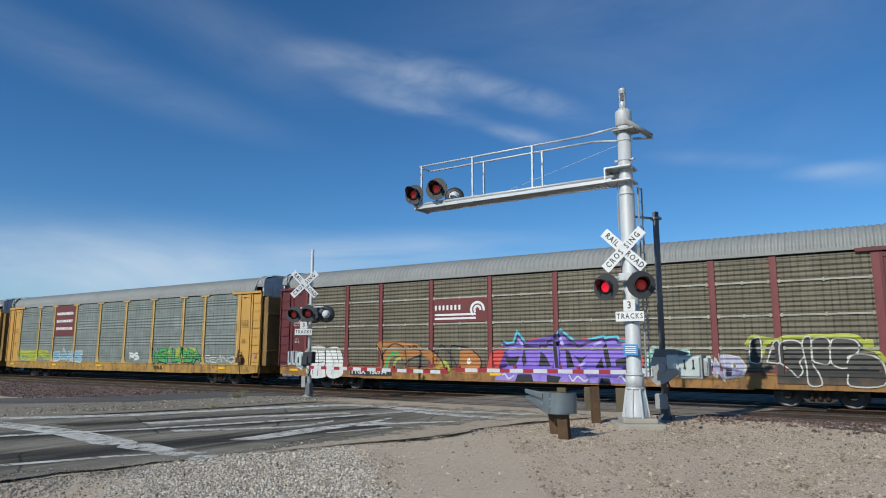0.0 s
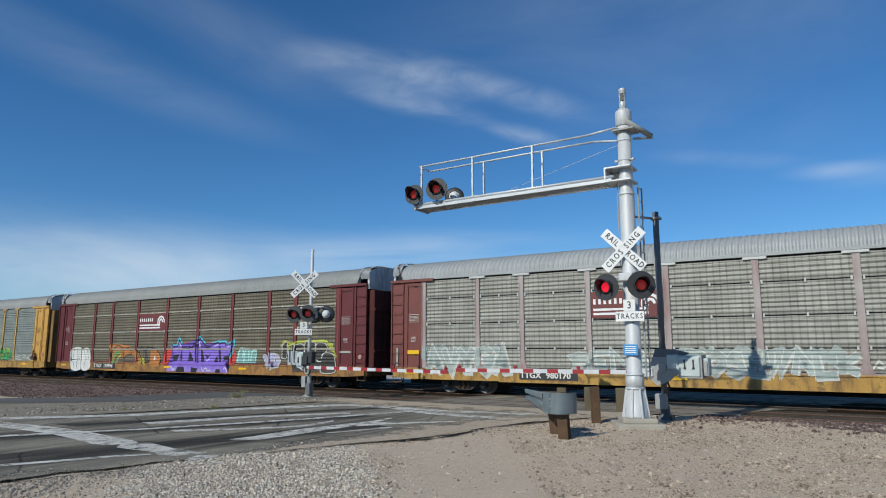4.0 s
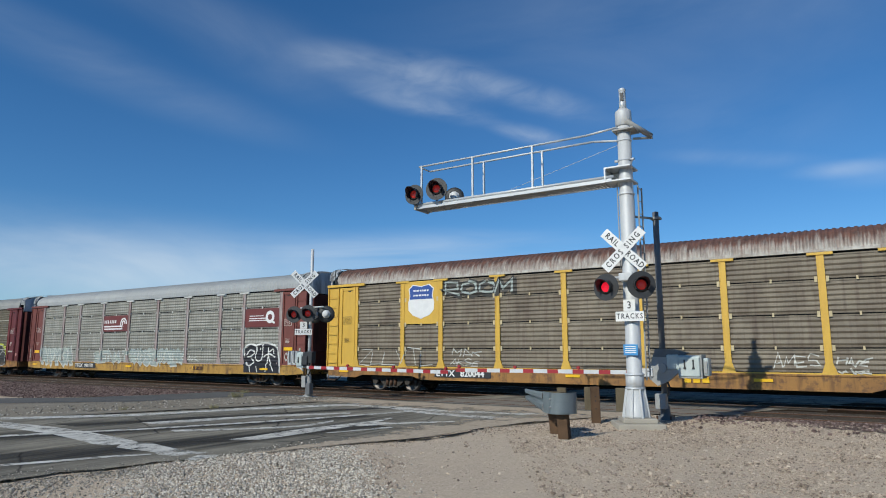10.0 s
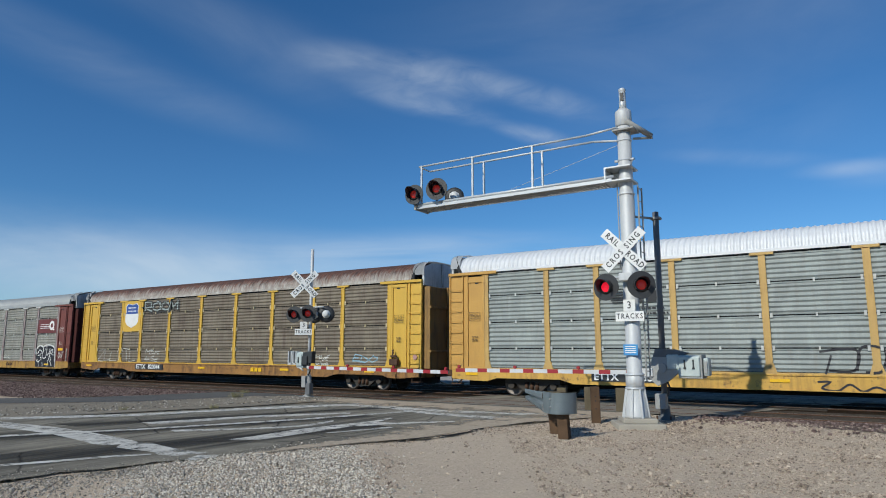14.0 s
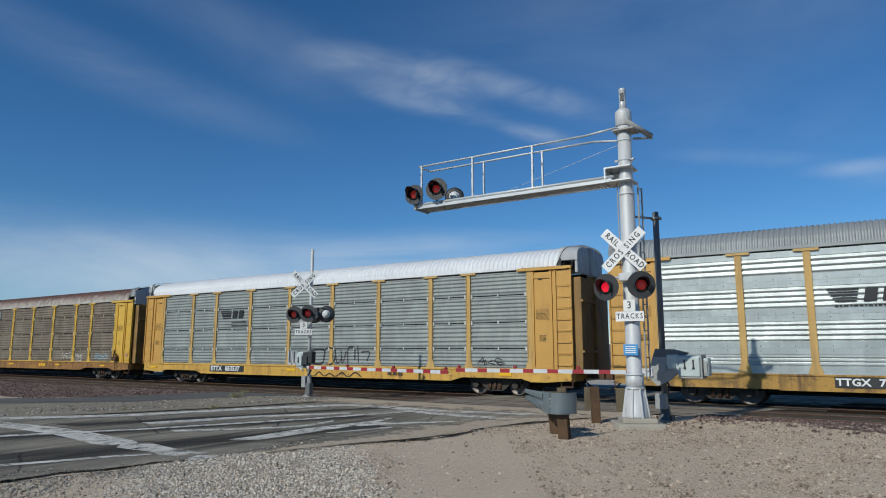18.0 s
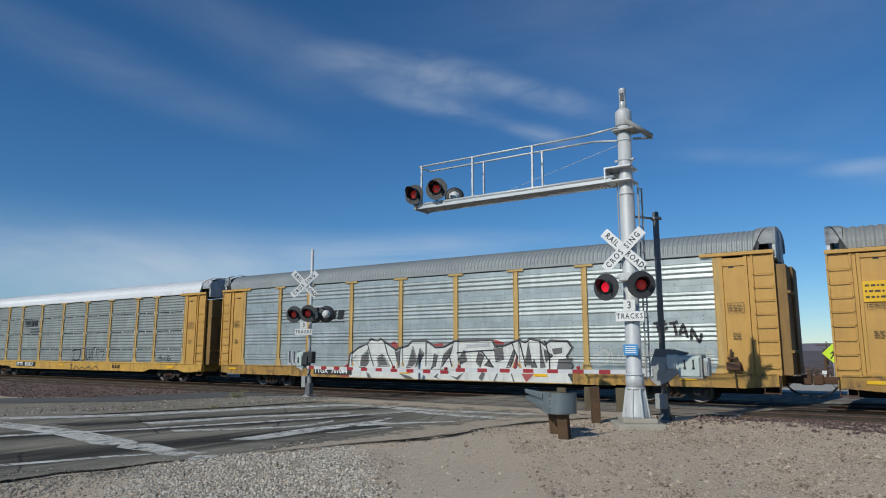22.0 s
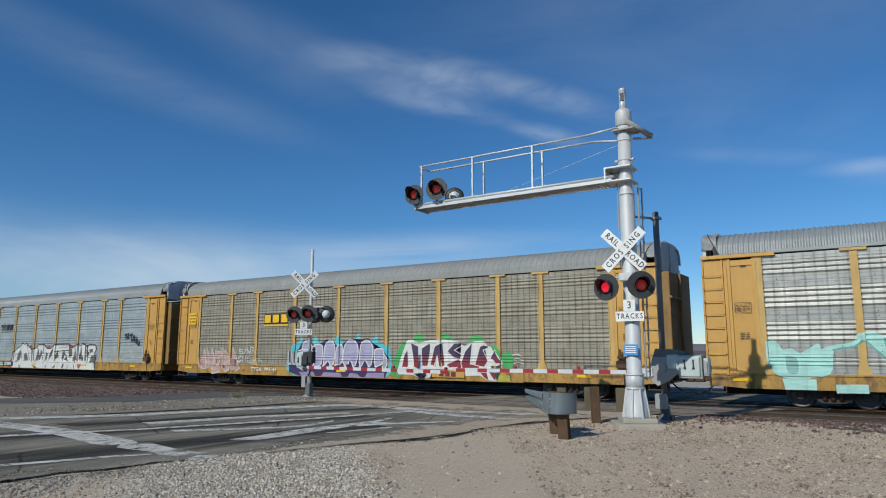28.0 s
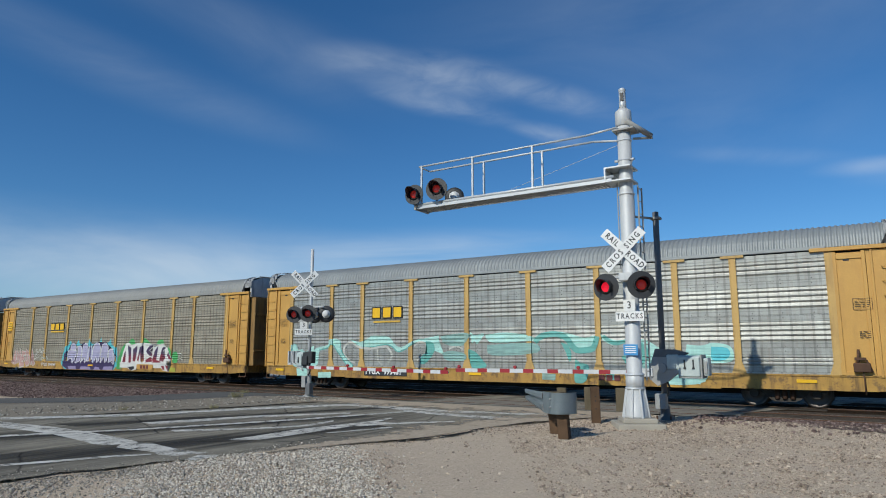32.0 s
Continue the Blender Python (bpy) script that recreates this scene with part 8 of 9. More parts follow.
daub(c, "maroon and navy graffiti letter",
     (G_MAROON, 0, [(5.96, 1.2), (6.19, 1.93), (6.38, 2.01), (6.66, 1.93), (6.35, 1.8), (6.57, 1.37), (6.38, 1.12)]),
     (G_WHITE, -0.035, [(5.96, 1.2), (6.19, 1.93), (6.38, 2.01), (6.66, 1.93), (6.35, 1.8), (6.57, 1.37), (6.38, 1.12), (5.96, 1.2)]))
daub(c, "maroon and navy graffiti letter",
     (G_MAROON, 0, [(6.67, 1.5), (6.88, 1.8), (7.06, 1.52), (7.25, 1.26), (6.93, 1.27)]),
     (G_WHITE, -0.035, [(6.67, 1.5), (6.88, 1.8), (7.06, 1.52), (7.25, 1.26), (6.93, 1.27), (6.67, 1.5)]))
daub(c, "dark lower ends of the maroon graffiti",
     (G_BLACK, 0, [(2.93, 0.8), (3.3, 0.58), (3.61, 0.72), (3.56, 0.85)]),
     (G_BLACK, 0, [(3.87, 0.86), (3.77, 0.59), (4.23, 0.73), (4.18, 0.87)]),
     (G_MAROON, 0, [(6.23, 0.9), (6.41, 0.7), (6.6, 0.62), (6.51, 0.91)]),
     (G_MAROON, 0, [(6.61, 0.95), (6.83, 0.67), (6.91, 0.58), (6.86, 0.92)]),
     (G_CREAM, 0.05, [(7.66, 1.59), (7.88, 1.63), (8.1, 1.55)]),
     (G_CREAM, 0.05, [(7.7, 1.43), (7.92, 1.47), (8.13, 1.39)]),
     (G_CREAM, 0.05, [(7.7, 1.28), (7.96, 1.33), (8.17, 1.25)]))
part("logo_field", Box(3.9, 5.5, -SIDE - 0.05, -SIDE - 0.045, 0.68, 0.97), Y_TAN, c, "yellow logo field")
part("placard", Box(-12.56, -11.95, -SIDE - 0.016, -SIDE + 0.03, 3.22, 3.85, 0.003), MARKY, c, "bright yellow placard")
bars("placard_print", -12.5, -12.0, 3.28, 3.8, 3, STENCIL_K, c, -SIDE - 0.019, 9)

c = CARS[7]
part("logo_field", Box(-6.5, -5.0, -SIDE - 0.003, -SIDE + 0.03, 3.02, 3.1, 0.003), Y_BODY, c, "yellow underline")
part("logo_edge", join(*[Box(-6.6 + i * 0.6, -6.6 + i * 0.6 + 0.52, -SIDE - 0.003, -SIDE + 0.03, 3.2, 3.74) for i in range(3)]), INK, c, "dark logo edges")
part("logo_shape", join(*[Box(-6.55 + i * 0.6, -6.55 + i * 0.6 + 0.42, -SIDE - 0.007, -SIDE - 0.003, 3.25, 3.69) for i in range(3)]), MARKY, c, "yellow logo bars")
daub(c, "mint wave of the graffiti",
     (G_TEAL, 0, curve([(-10.81, 0.94), (-10.41, 1.31), (-10.14, 1.8), (-9.83, 1.94), (-9.29, 2.04), (-9.15, 2.28), (-8.71, 2.32), (-8.48, 2.18), (-8.36, 1.68), (-7.85, 1.22), (-7.63, 1.06), (-7.91, 0.98), (-8.27, 1.33), (-8.71, 1.8), (-9.0, 2.09), (-9.23, 1.92), (-9.77, 1.8), (-9.95, 1.07), (-10.81, 0.94)])),
     (G_DTEAL, 0.05, [(-9.83, 1.8), (-9.23, 1.92), (-9.0, 2.09), (-8.71, 1.8), (-8.27, 1.33), (-7.91, 0.98)]),
     (G_DTEAL, 0.05, [(-8.48, 2.18), (-8.36, 1.68), (-7.63, 1.06)]))
daub(c, "mint wave of the graffiti",
     (G_TEAL, 0, curve([(-7.91, 2.29), (-7.29, 2.17), (-6.88, 2.3), (-6.61, 2.44), (-5.95, 2.43), (-5.56, 2.34), (-5.31, 2.07), (-5.06, 1.93), (-4.81, 1.97), (-4.19, 2.23), (-3.83, 2.29), (-3.48, 2.25), (-3.6, 2.14), (-3.95, 2.19), (-4.32, 2.06), (-4.81, 1.84), (-5.12, 1.75), (-5.44, 1.95), (-5.83, 2.05), (-6.48, 1.96), (-7.16, 1.94), (-7.57, 2.08), (-7.91, 2.29)])),
     (G_DTEAL, 0.05, [(-7.57, 2.08), (-7.16, 1.94), (-6.48, 1.96), (-5.83, 2.05), (-5.44, 1.95), (-5.12, 1.73), (-4.69, 1.86), (-4.24, 2.1)]))
daub(c, "white outline loops in the graffiti",
     (G_CREAM, 0.1, [(-8.22, 1.61), (-8.25, 1.89), (-8.05, 2.1), (-7.74, 2.13), (-7.4, 1.96), (-6.7, 1.87), (-5.85, 1.96), (-5.6, 1.82), (-5.45, 1.53), (-5.66, 1.24)]),
     (G_CREAM, 0.08, [(-8.22, 1.61), (-7.91, 1.33), (-7.57, 1.24)]),
     (G_CREAM, 0.07, [(-6.27, 1.84), (-6.22, 1.35), (-5.97, 1.13)]),
     (G_CREAM, 0.08, [(-4.25, 1.97), (-3.95, 2.14), (-3.65, 2.06), (-3.56, 1.76), (-3.83, 1.54), (-4.09, 1.37)]),
     (G_CREAM, 0.07, [(-2.46, 1.84), (-2.12, 1.96), (-1.77, 1.84)]))
daub(c, "mint and deep teal blades of the graffiti",
     (G_TEAL, 0, curve([(-3.76, 2.29), (-3.12, 2.39), (-2.94, 2.43), (-3.01, 2.22), (-2.73, 1.67), (-3.14, 1.76), (-3.49, 1.84), (-3.6, 2.12), (-3.76, 2.29)])),
     (G_DTEAL, 0, curve([(-3.64, 2.18), (-3.29, 2.12), (-3.19, 1.76), (-3.62, 1.26), (-3.93, 1.24), (-3.87, 1.54), (-3.56, 1.76), (-3.64, 2.18)])),
     (G_PALET, 0, curve([(-2.89, 2.39), (-1.55, 2.5), (-1.54, 2.21), (-1.9, 1.96), (-2.67, 2.05), (-2.89, 2.39)])),
     (G_PALET, 0, curve([(-2.8, 1.67), (-2.46, 1.76), (-1.69, 1.67), (-1.66, 1.39), (-2.58, 1.38), (-2.8, 1.67)])),
     (G_TEAL, 0, curve([(-1.44, 2.54), (-1.19, 2.41), (-0.77, 2.46), (-1.08, 2.06), (-1.22, 2.16), (-1.35, 2.08), (-1.44, 2.54)])),
     (G_DTEAL, 0, curve([(-1.49, 1.84), (-1.15, 1.7), (-0.85, 1.4), (-0.68, 1.14), (-1.28, 1.07), (-1.46, 1.39), (-1.49, 1.84)])))
daub(c, "mint band and deep teal arc of the graffiti",
     (G_TEAL, 0, curve([(-0.73, 2.4), (0.01, 2.49), (0.61, 2.46), (1.28, 2.34), (1.55, 2.18), (0.79, 2.13), (-0.21, 2.08), (-0.61, 2.18), (-0.73, 2.4)])),
     (G_PALET, 0, curve([(-0.62, 2.0), (1.36, 2.07), (1.53, 1.7), (-0.43, 1.6), (-0.62, 2.0)])),
     (G_TEAL, 0, curve([(1.46, 2.18), (1.79, 2.41), (2.31, 2.49), (2.7, 2.47), (3.09, 2.35), (3.52, 2.25), (3.89, 2.32), (3.83, 1.89), (3.31, 1.74), (3.06, 2.0), (2.74, 2.28), (2.3, 2.36), (1.84, 2.25), (1.46, 2.18)])),
     (G_DTEAL, 0.22, [(1.47, 2.1), (1.75, 2.33), (2.3, 2.4), (2.74, 2.26), (2.98, 1.96), (3.18, 1.8), (3.52, 1.8), (3.83, 1.9), (3.97, 2.3)]),
     (G_DTEAL, 0, curve([(2.53, 2.1), (2.81, 1.98), (2.95, 1.69), (2.88, 1.37), (2.74, 1.69), (2.53, 2.1)])),
     (G_DTEAL, 0, curve([(3.09, 1.49), (3.29, 1.34), (3.59, 1.26), (3.6, 0.99), (3.45, 0.64), (3.07, 0.63), (3.07, 1.07), (3.09, 1.49)])))
daub(c, "mint patch with a deep teal eye",
     (G_TEAL, 0, curve([(4.11, 2.37), (4.66, 2.15), (5.45, 2.18), (5.75, 2.14), (6.11, 1.93), (6.46, 1.76), (7.03, 1.71), (7.64, 1.67), (7.63, 0.76), (6.23, 0.66), (6.14, 1.02), (5.34, 1.07), (5.76, 1.42), (5.85, 1.69), (5.59, 2.05), (4.98, 2.11), (4.57, 1.97), (4.18, 2.15), (4.11, 2.37)])),
     (G_DTEAL, 0.14, [(4.19, 2.3), (4.59, 2.04), (4.98, 2.11), (5.37, 2.07)]),
     (G_DTEAL, 0, curve([(4.83, 1.57), (5.19, 1.76), (5.29, 2.07), (5.59, 2.05), (5.8, 1.8), (5.84, 1.59), (5.53, 1.28), (5.21, 1.09), (5.04, 1.24), (4.83, 1.57)])),
     (G_PALET, 0, curve([(6.63, 1.66), (6.97, 1.66), (6.96, 1.22), (6.76, 1.1), (6.63, 1.66)])),
     (G_SEA, 0, curve([(5.78, 1.29), (6.0, 1.49), (6.56, 1.56), (6.71, 1.3), (6.55, 1.13), (5.97, 1.12), (5.78, 1.29)])),
     (G_TEAL, -0.26, [(-9.82, 0.64), (-8.99, 0.66)]),
     (G_DTEAL, -0.24, [(4.25, 0.88), (4.57, 0.85)]),
     (G_PALET, -0.24, [(1.76, 0.82), (2.3, 0.79)]))
daub(c, "mint blobs of the graffiti",
     (G_TEAL, 0, curve([(-11.65, 2.05), (-11.37, 2.1), (-11.18, 1.8), (-10.94, 1.85), (-10.72, 1.71), (-10.45, 1.85), (-10.16, 1.97), (-10.13, 1.29), (-10.39, 0.97), (-11.01, 0.89), (-11.59, 1.23), (-11.65, 2.05)])),
     (G_PALET, 0, curve([(-11.12, 1.62), (-10.81, 1.55), (-10.81, 1.1), (-11.09, 1.13), (-11.12, 1.62)])),
     (G_TEAL, 0, [(-11.25, 0.92), (-10.32, 0.91), (-10.32, 0.58), (-11.19, 0.58)]))
daub(c, "mint end of the graffiti",
     (G_TEAL, 0, curve([(7.1, 1.99), (7.56, 1.95), (7.95, 2.04), (8.44, 1.94), (8.57, 1.65), (8.42, 1.41), (7.7, 1.37), (7.07, 1.42), (7.1, 1.99)])),
     (G_SEA, 0, curve([(7.88, 1.91), (8.36, 1.87), (8.45, 1.65), (8.27, 1.48), (7.89, 1.48), (7.88, 1.91)])),
     (G_TEAL, -0.2, [(6.58, 0.83), (7.49, 0.77)]))

# name marks on the sills, placards and strips on the doors
for k, x, m in ((2, 5.4, RUST), (3, 3.2, MARKY), (4, 5.2, STENCIL_K), (6, 4.7, R_BOARD), (7, 4.4, R_BOARD), (0, 5.0, STENCIL_K)):
    y = -SIDE - (0.054 if k == 6 else 0.012)
    part("logo_shape", join(*[Box(x - 0.42 + i * 0.29, x - 0.42 + i * 0.29 + 0.22, y - 0.003, y + 0.001, 0.72, 0.92) for i in range(3)]), m, CARS[k], "plain logo bars")
part("placard", Box(11.9, 12.56, -SIDE - 0.016, -SIDE + 0.03, 1.66, 1.76, 0.003), CREAM, CARS[1], "pale door placard")
part("placard", Box(-12.55, -11.95, -SIDE - 0.016, -SIDE + 0.03, 1.62, 1.8, 0.003), MARKY, CARS[2], "yellow door placard")
part("placard", Box(12.0, 12.6, -SIDE - 0.016, -SIDE + 0.03, 1.78, 1.94, 0.003), MARKY, CARS[2], "yellow door placard")
for k, x in ((2, -13.1), (2, 13.1)):
    part("marking_strip", Box(x - 0.05, x + 0.05, -SIDE - 0.02, -SIDE + 0.032, 1.1, 1.9, 0.003), CREAM, CARS[k], "pale vertical marking strip")
PINKMARK = paint("faded_pink_sticker", (0.5, 0.3, 0.27), (0.35, 0.16, 0.14), 0.6, fine=40.0)
for k in (3, 1, 0):
    x = 13.12
    part("round_mark", Tube((x, -SIDE - 0.02, 1.5), (x, -SIDE - 0.003, 1.5), 0.11, n=18), PINKMARK, CARS[k], "round pale pink mark")

# ================= beyond the tracks =================
BARK = paint("grey_bark", (0.16, 0.13, 0.1), (0.09, 0.075, 0.06), 0.9)


def leafmat(name, a, b2):
    m, nt, b = shader(name)
    g = node(nt, "NewGeometry")
    nt.links.new(mix(nt, g.outputs["Random Per Island"], a, b2), b.inputs["Base Color"])
    b.inputs["Roughness"].default_value = 0.7
    return m


LEAF = leafmat("dusty_green_leaf", (0.04, 0.055, 0.025), (0.1, 0.11, 0.06))
TWIG = leafmat("grey_twig_leaf", (0.1, 0.08, 0.06), (0.2, 0.17, 0.13))
SCRUB = leafmat("dark_scrub", (0.05, 0.035, 0.03), (0.11, 0.07, 0.055))


def tree(name, x, y, h, w, leaf, label, n=2600, seed=1, bare=False):
    rnd = random.Random(seed)
    t = thing(name, label, "tree", pose(x, y, -0.16))
    bm = bmesh.new()
    tips = []
    trunk = Vector((0, 0, h * 0.35))
    tube(bm, (0, 0, -0.1), trunk, 0.14 * h / 5, 0.1 * h / 5, 8)
    for i in range(9):
        a = rnd.uniform(0, math.tau)
        p = trunk * rnd.uniform(0.55, 1.0)
        q = Vector((math.cos(a) * w * rnd.uniform(0.15, 0.42), math.sin(a) * w * rnd.uniform(0.15, 0.42), h * rnd.uniform(0.5, 0.92)))
        mid = p.lerp(q, 0.5) + Vector((rnd.uniform(-0.15, 0.15), rnd.uniform(-0.15, 0.15), 0.1))
        tube(bm, p, mid, 0.06 * h / 5, 0.04 * h / 5, 6)
        tube(bm, mid, q, 0.04 * h / 5, 0.012, 6)
        tips += [q, mid, q.lerp(mid, 0.5)]
        for _ in range(3):
            e = q + Vector((rnd.uniform(-1, 1), rnd.uniform(-1, 1), rnd.uniform(-0.4, 0.9))) * w * 0.16
            tube(bm, mid.lerp(q, 0.6), e, 0.02, 0.006, 5)
            tips.append(e)
    part("trunk", bm, BARK, t)
    verts, faces = [], []
    for i in range(n):
        c0 = rnd.choice(tips) + Vector([rnd.gauss(0, 1) * w * 0.1, rnd.gauss(0, 1) * w * 0.1, rnd.gauss(0, 1) * h * 0.07])
        c0.z = max(c0.z, 0.15 * h)
        s = rnd.uniform(0.07, 0.17) * h / 5
        q = Euler((rnd.uniform(0, 6), rnd.uniform(0, 6), rnd.uniform(0, 6))).to_matrix()
        k = len(verts)
        verts += [tuple(c0 + q @ Vector(p)) for p in ((-s, 0, 0), (0, -s * 0.4, 0), (s, 0, 0), (0, s * 0.4, 0.2 * s))]
        faces.append((k, k + 1, k + 2, k + 3))
    me = bpy.data.meshes.new("crown")
    me.from_pydata(verts, [], faces)
    me.materials.append(leaf)
    ob = new("crown", me)
    ob.parent = t
    return t


# scrubby plain; the haze of distance is mixed into its purple-grey colour
PLAIN = stony("hazy_scrub_plain", (0.11, 0.095, 0.095), (0.22, 0.19, 0.185), (0.16, 0.14, 0.145), 3.0, 0.2, patch=0.6)
drape("plain_far", [(-2600, 66.0), (2600, 66.0), (2600, 3100), (-2600, 3100)], 0.04, PLAIN, "distant brown scrubby desert plain with haze in its colour", "ground")
tree("desert_tree", -9.5, 66.0, 4.3, 3.4, LEAF, "dusty green desert tree beyond the tracks", 5200, 1)
tree("desert_tree", -8.1, 64.5, 3.8, 3.0, LEAF, "dusty green desert tree beyond the tracks", 4800, 2)
tree("desert_tree", -7.35, 63.0, 3.3, 1.8, LEAF, "small dusty green desert tree beyond the tracks", 3000, 4)
tree("desert_tree", -11.0, 65.0, 3.2, 2.6, LEAF, "small dusty green desert tree beyond the tracks", 3400, 5)
tree("bare_tree", -5.75, 60.0, 2.7, 1.5, TWIG, "bare grey-brown winter tree beyond the tracks", 260, 3)
rnd = random.Random(11)
verts, faces = [], []
for i in range(9000):
    x, y = rnd.uniform(-30, 14), rnd.uniform(50, 64)
    z = abs(rnd.gauss(0, 0.32)) * (0.6 + 0.7 * abs(math.sin(x * 0.9) * math.cos(y * 1.3)))
    s = rnd.uniform(0.06, 0.16)
    q = Euler((rnd.uniform(0, 6), rnd.uniform(0, 6), rnd.uniform(0, 6))).to_matrix()
    k = len(verts)
    verts += [tuple(Vector((x, y, z - 0.15)) + q @ Vector(p)) for p in ((-s, 0, 0), (0, -s * 0.5, 0), (s, 0, 0), (0, s * 0.5, 0))]
    faces.append((k, k + 1, k + 2, k + 3))
me = bpy.data.meshes.new("scrub")
me.from_pydata(verts, [], faces)
me.materials.append(SCRUB)
tagged(new("scrub", me), "low dark reddish desert scrub", "scrub", kind="stuff")

WEED = leafmat("weed_leaf", (0.1, 0.1, 0.04), (0.22, 0.19, 0.1))
for wx, wy, wh, wn_ in ((-19.0, 15.9, 0.16, 90), (-16.0, 12.6, 0.1, 50), (-20.6, 17.6, 0.12, 60), (-17.7, 10.9, 0.08, 40)):
    rw = random.Random(int(wx * 10))
    verts, faces = [], []
    for i in range(wn_):
        aa, ll = rw.uniform(0, math.tau), wh * rw.uniform(0.5, 1.2)
        bx, by = rw.gauss(0, wh * 0.7), rw.gauss(0, wh * 0.7)
        k = len(verts)
        verts += [(bx - 0.008, by, 0), (bx + 0.008, by, 0), (bx + math.cos(aa) * ll * 0.5 + 0.004, by + math.sin(aa) * ll * 0.5, ll), (bx + math.cos(aa) * ll * 0.5 - 0.004, by + math.sin(aa) * ll * 0.5, ll)]
        faces.append((k, k + 1, k + 2, k + 3))
    me = bpy.data.meshes.new("weed")
    me.from_pydata(verts, [], faces)
    me.materials.append(WEED)
    ob = tagged(new("weed", me), "small dry green weed at the pavement edge", "weed")
    ob.location = (wx, wy, ground_z(wx, wy) + 0.012)

# road sign, poles and boxes beyond the tracks
sg = thing("pedestrian_sign", "fluorescent yellow-green diamond pedestrian sign on a post", "road sign", pose(-1.75, 44.0, -0.15))
part("sign_post", Tube((0, 0.03, 0), (0, 0.03, 2.2), 0.03, n=8), STEEL, sg)
plate = part("sign_plate", prism([(0, 1.1), (0.54, 1.64), (0, 2.18), (-0.54, 1.64)], -0.006, 0.006), LIMEY, sg, "yellow-green diamond plate")
bm, cnt = bmesh.new(), [0]
for line in ([(0, 1.75), (0.02, 1.55)], [(0.02, 1.55), (0.14, 1.33)], [(0.02, 1.55), (-0.12, 1.33)], [(0, 1.72), (0.14, 1.58)], [(0, 1.72), (-0.13, 1.6)]):
    thick_line(bm, line, 0.07, -0.008, 0, cnt)
thick_line(bm, [(0, 1.88), (0.001, 1.885)], 0.13, -0.008, 0, cnt)
part("pictogram", bm, INK, plate, "black walking figure pictogram shapes")
for x, y, h in ((-2.3, 47.0, 1.9), (-4.4, 95.0, 2.9)):
    p = thing("utility_pole", "weathered timber utility pole", "pole", pose(x, y, -0.15))
    part("shaft", Tube((0, 0, -0.2), (0, 0, h), 0.09, 0.07, 8), TIMBER, p)
    if y > 90:
        part("cross_arm", Box(-1.2, 1.2, -0.06, 0.06, h - 0.5, h - 0.38), TIMBER, p)
nb = thing("notice_board", "white notice board on two posts beyond the tracks", "sign", pose(-0.5, 44.0, -0.15))
part("board", Box(-0.45, 0.45, -0.02, 0.02, 0.1, 0.8, 0.005), WHITEP, nb)
bars("print_line", -0.38, 0.38, 0.16, 0.74, 4, DULL, nb, -0.024, 3)
for x in (-0.4, 0.4):
    part("post", Tube((x, 0.04, -0.1), (x, 0.04, 0.76), 0.03, n=8), STEEL, nb)
for x, y in ((-2.2, 43.0), (1.6, 43.0), (-5.2, 44.0)):
    p = thing("marker_post", "short white-topped marker post", "post", pose(x, y, -0.15))
    part("shaft", Box(-0.07, 0.07, -0.05, 0.05, -0.1, 0.5), DULL, p)
    part("cap", Box(-0.12, 0.12, -0.07, 0.07, 0.5, 0.68, 0.01), WHITEP, p)

# hills along the horizon
# haze is part of the hills' base colour
HILL = paint("hazy_brown_hill", (0.24, 0.21, 0.225), (0.18, 0.16, 0.18), 0.95, 0, 0.01, 0.05, wander=False)
bm = bmesh.new()
prev = None
for i in range(241):
    a = radians(-100 + i * 0.6)
    e = 33 + 7 * noise.noise(Vector((i * 0.045, 0, 5))) + 5 * noise.noise(Vector((i * 0.22, 0, 9)))
    r = 3000
    pts = [bm.verts.new(((r + k * 220) * math.sin(a), (r + k * 220) * math.cos(a), -3 + e * f)) for k, f in ((-1, 0), (0, 0.55 + 0.1 * math.sin(i * 0.9)), (1, 1.0), (2, 0))]
    if prev:
        for j in range(3):
            bm.faces.new((prev[j], pts[j], pts[j + 1], prev[j + 1])).smooth = True
    prev = pts
bmesh.ops.recalc_face_normals(bm, faces=bm.faces)
tagged(new("backdrop_hills", mesh_of("backdrop_hills", bm, HILL)), "low hazy brown desert hills on the horizon", "hills", kind="structure")


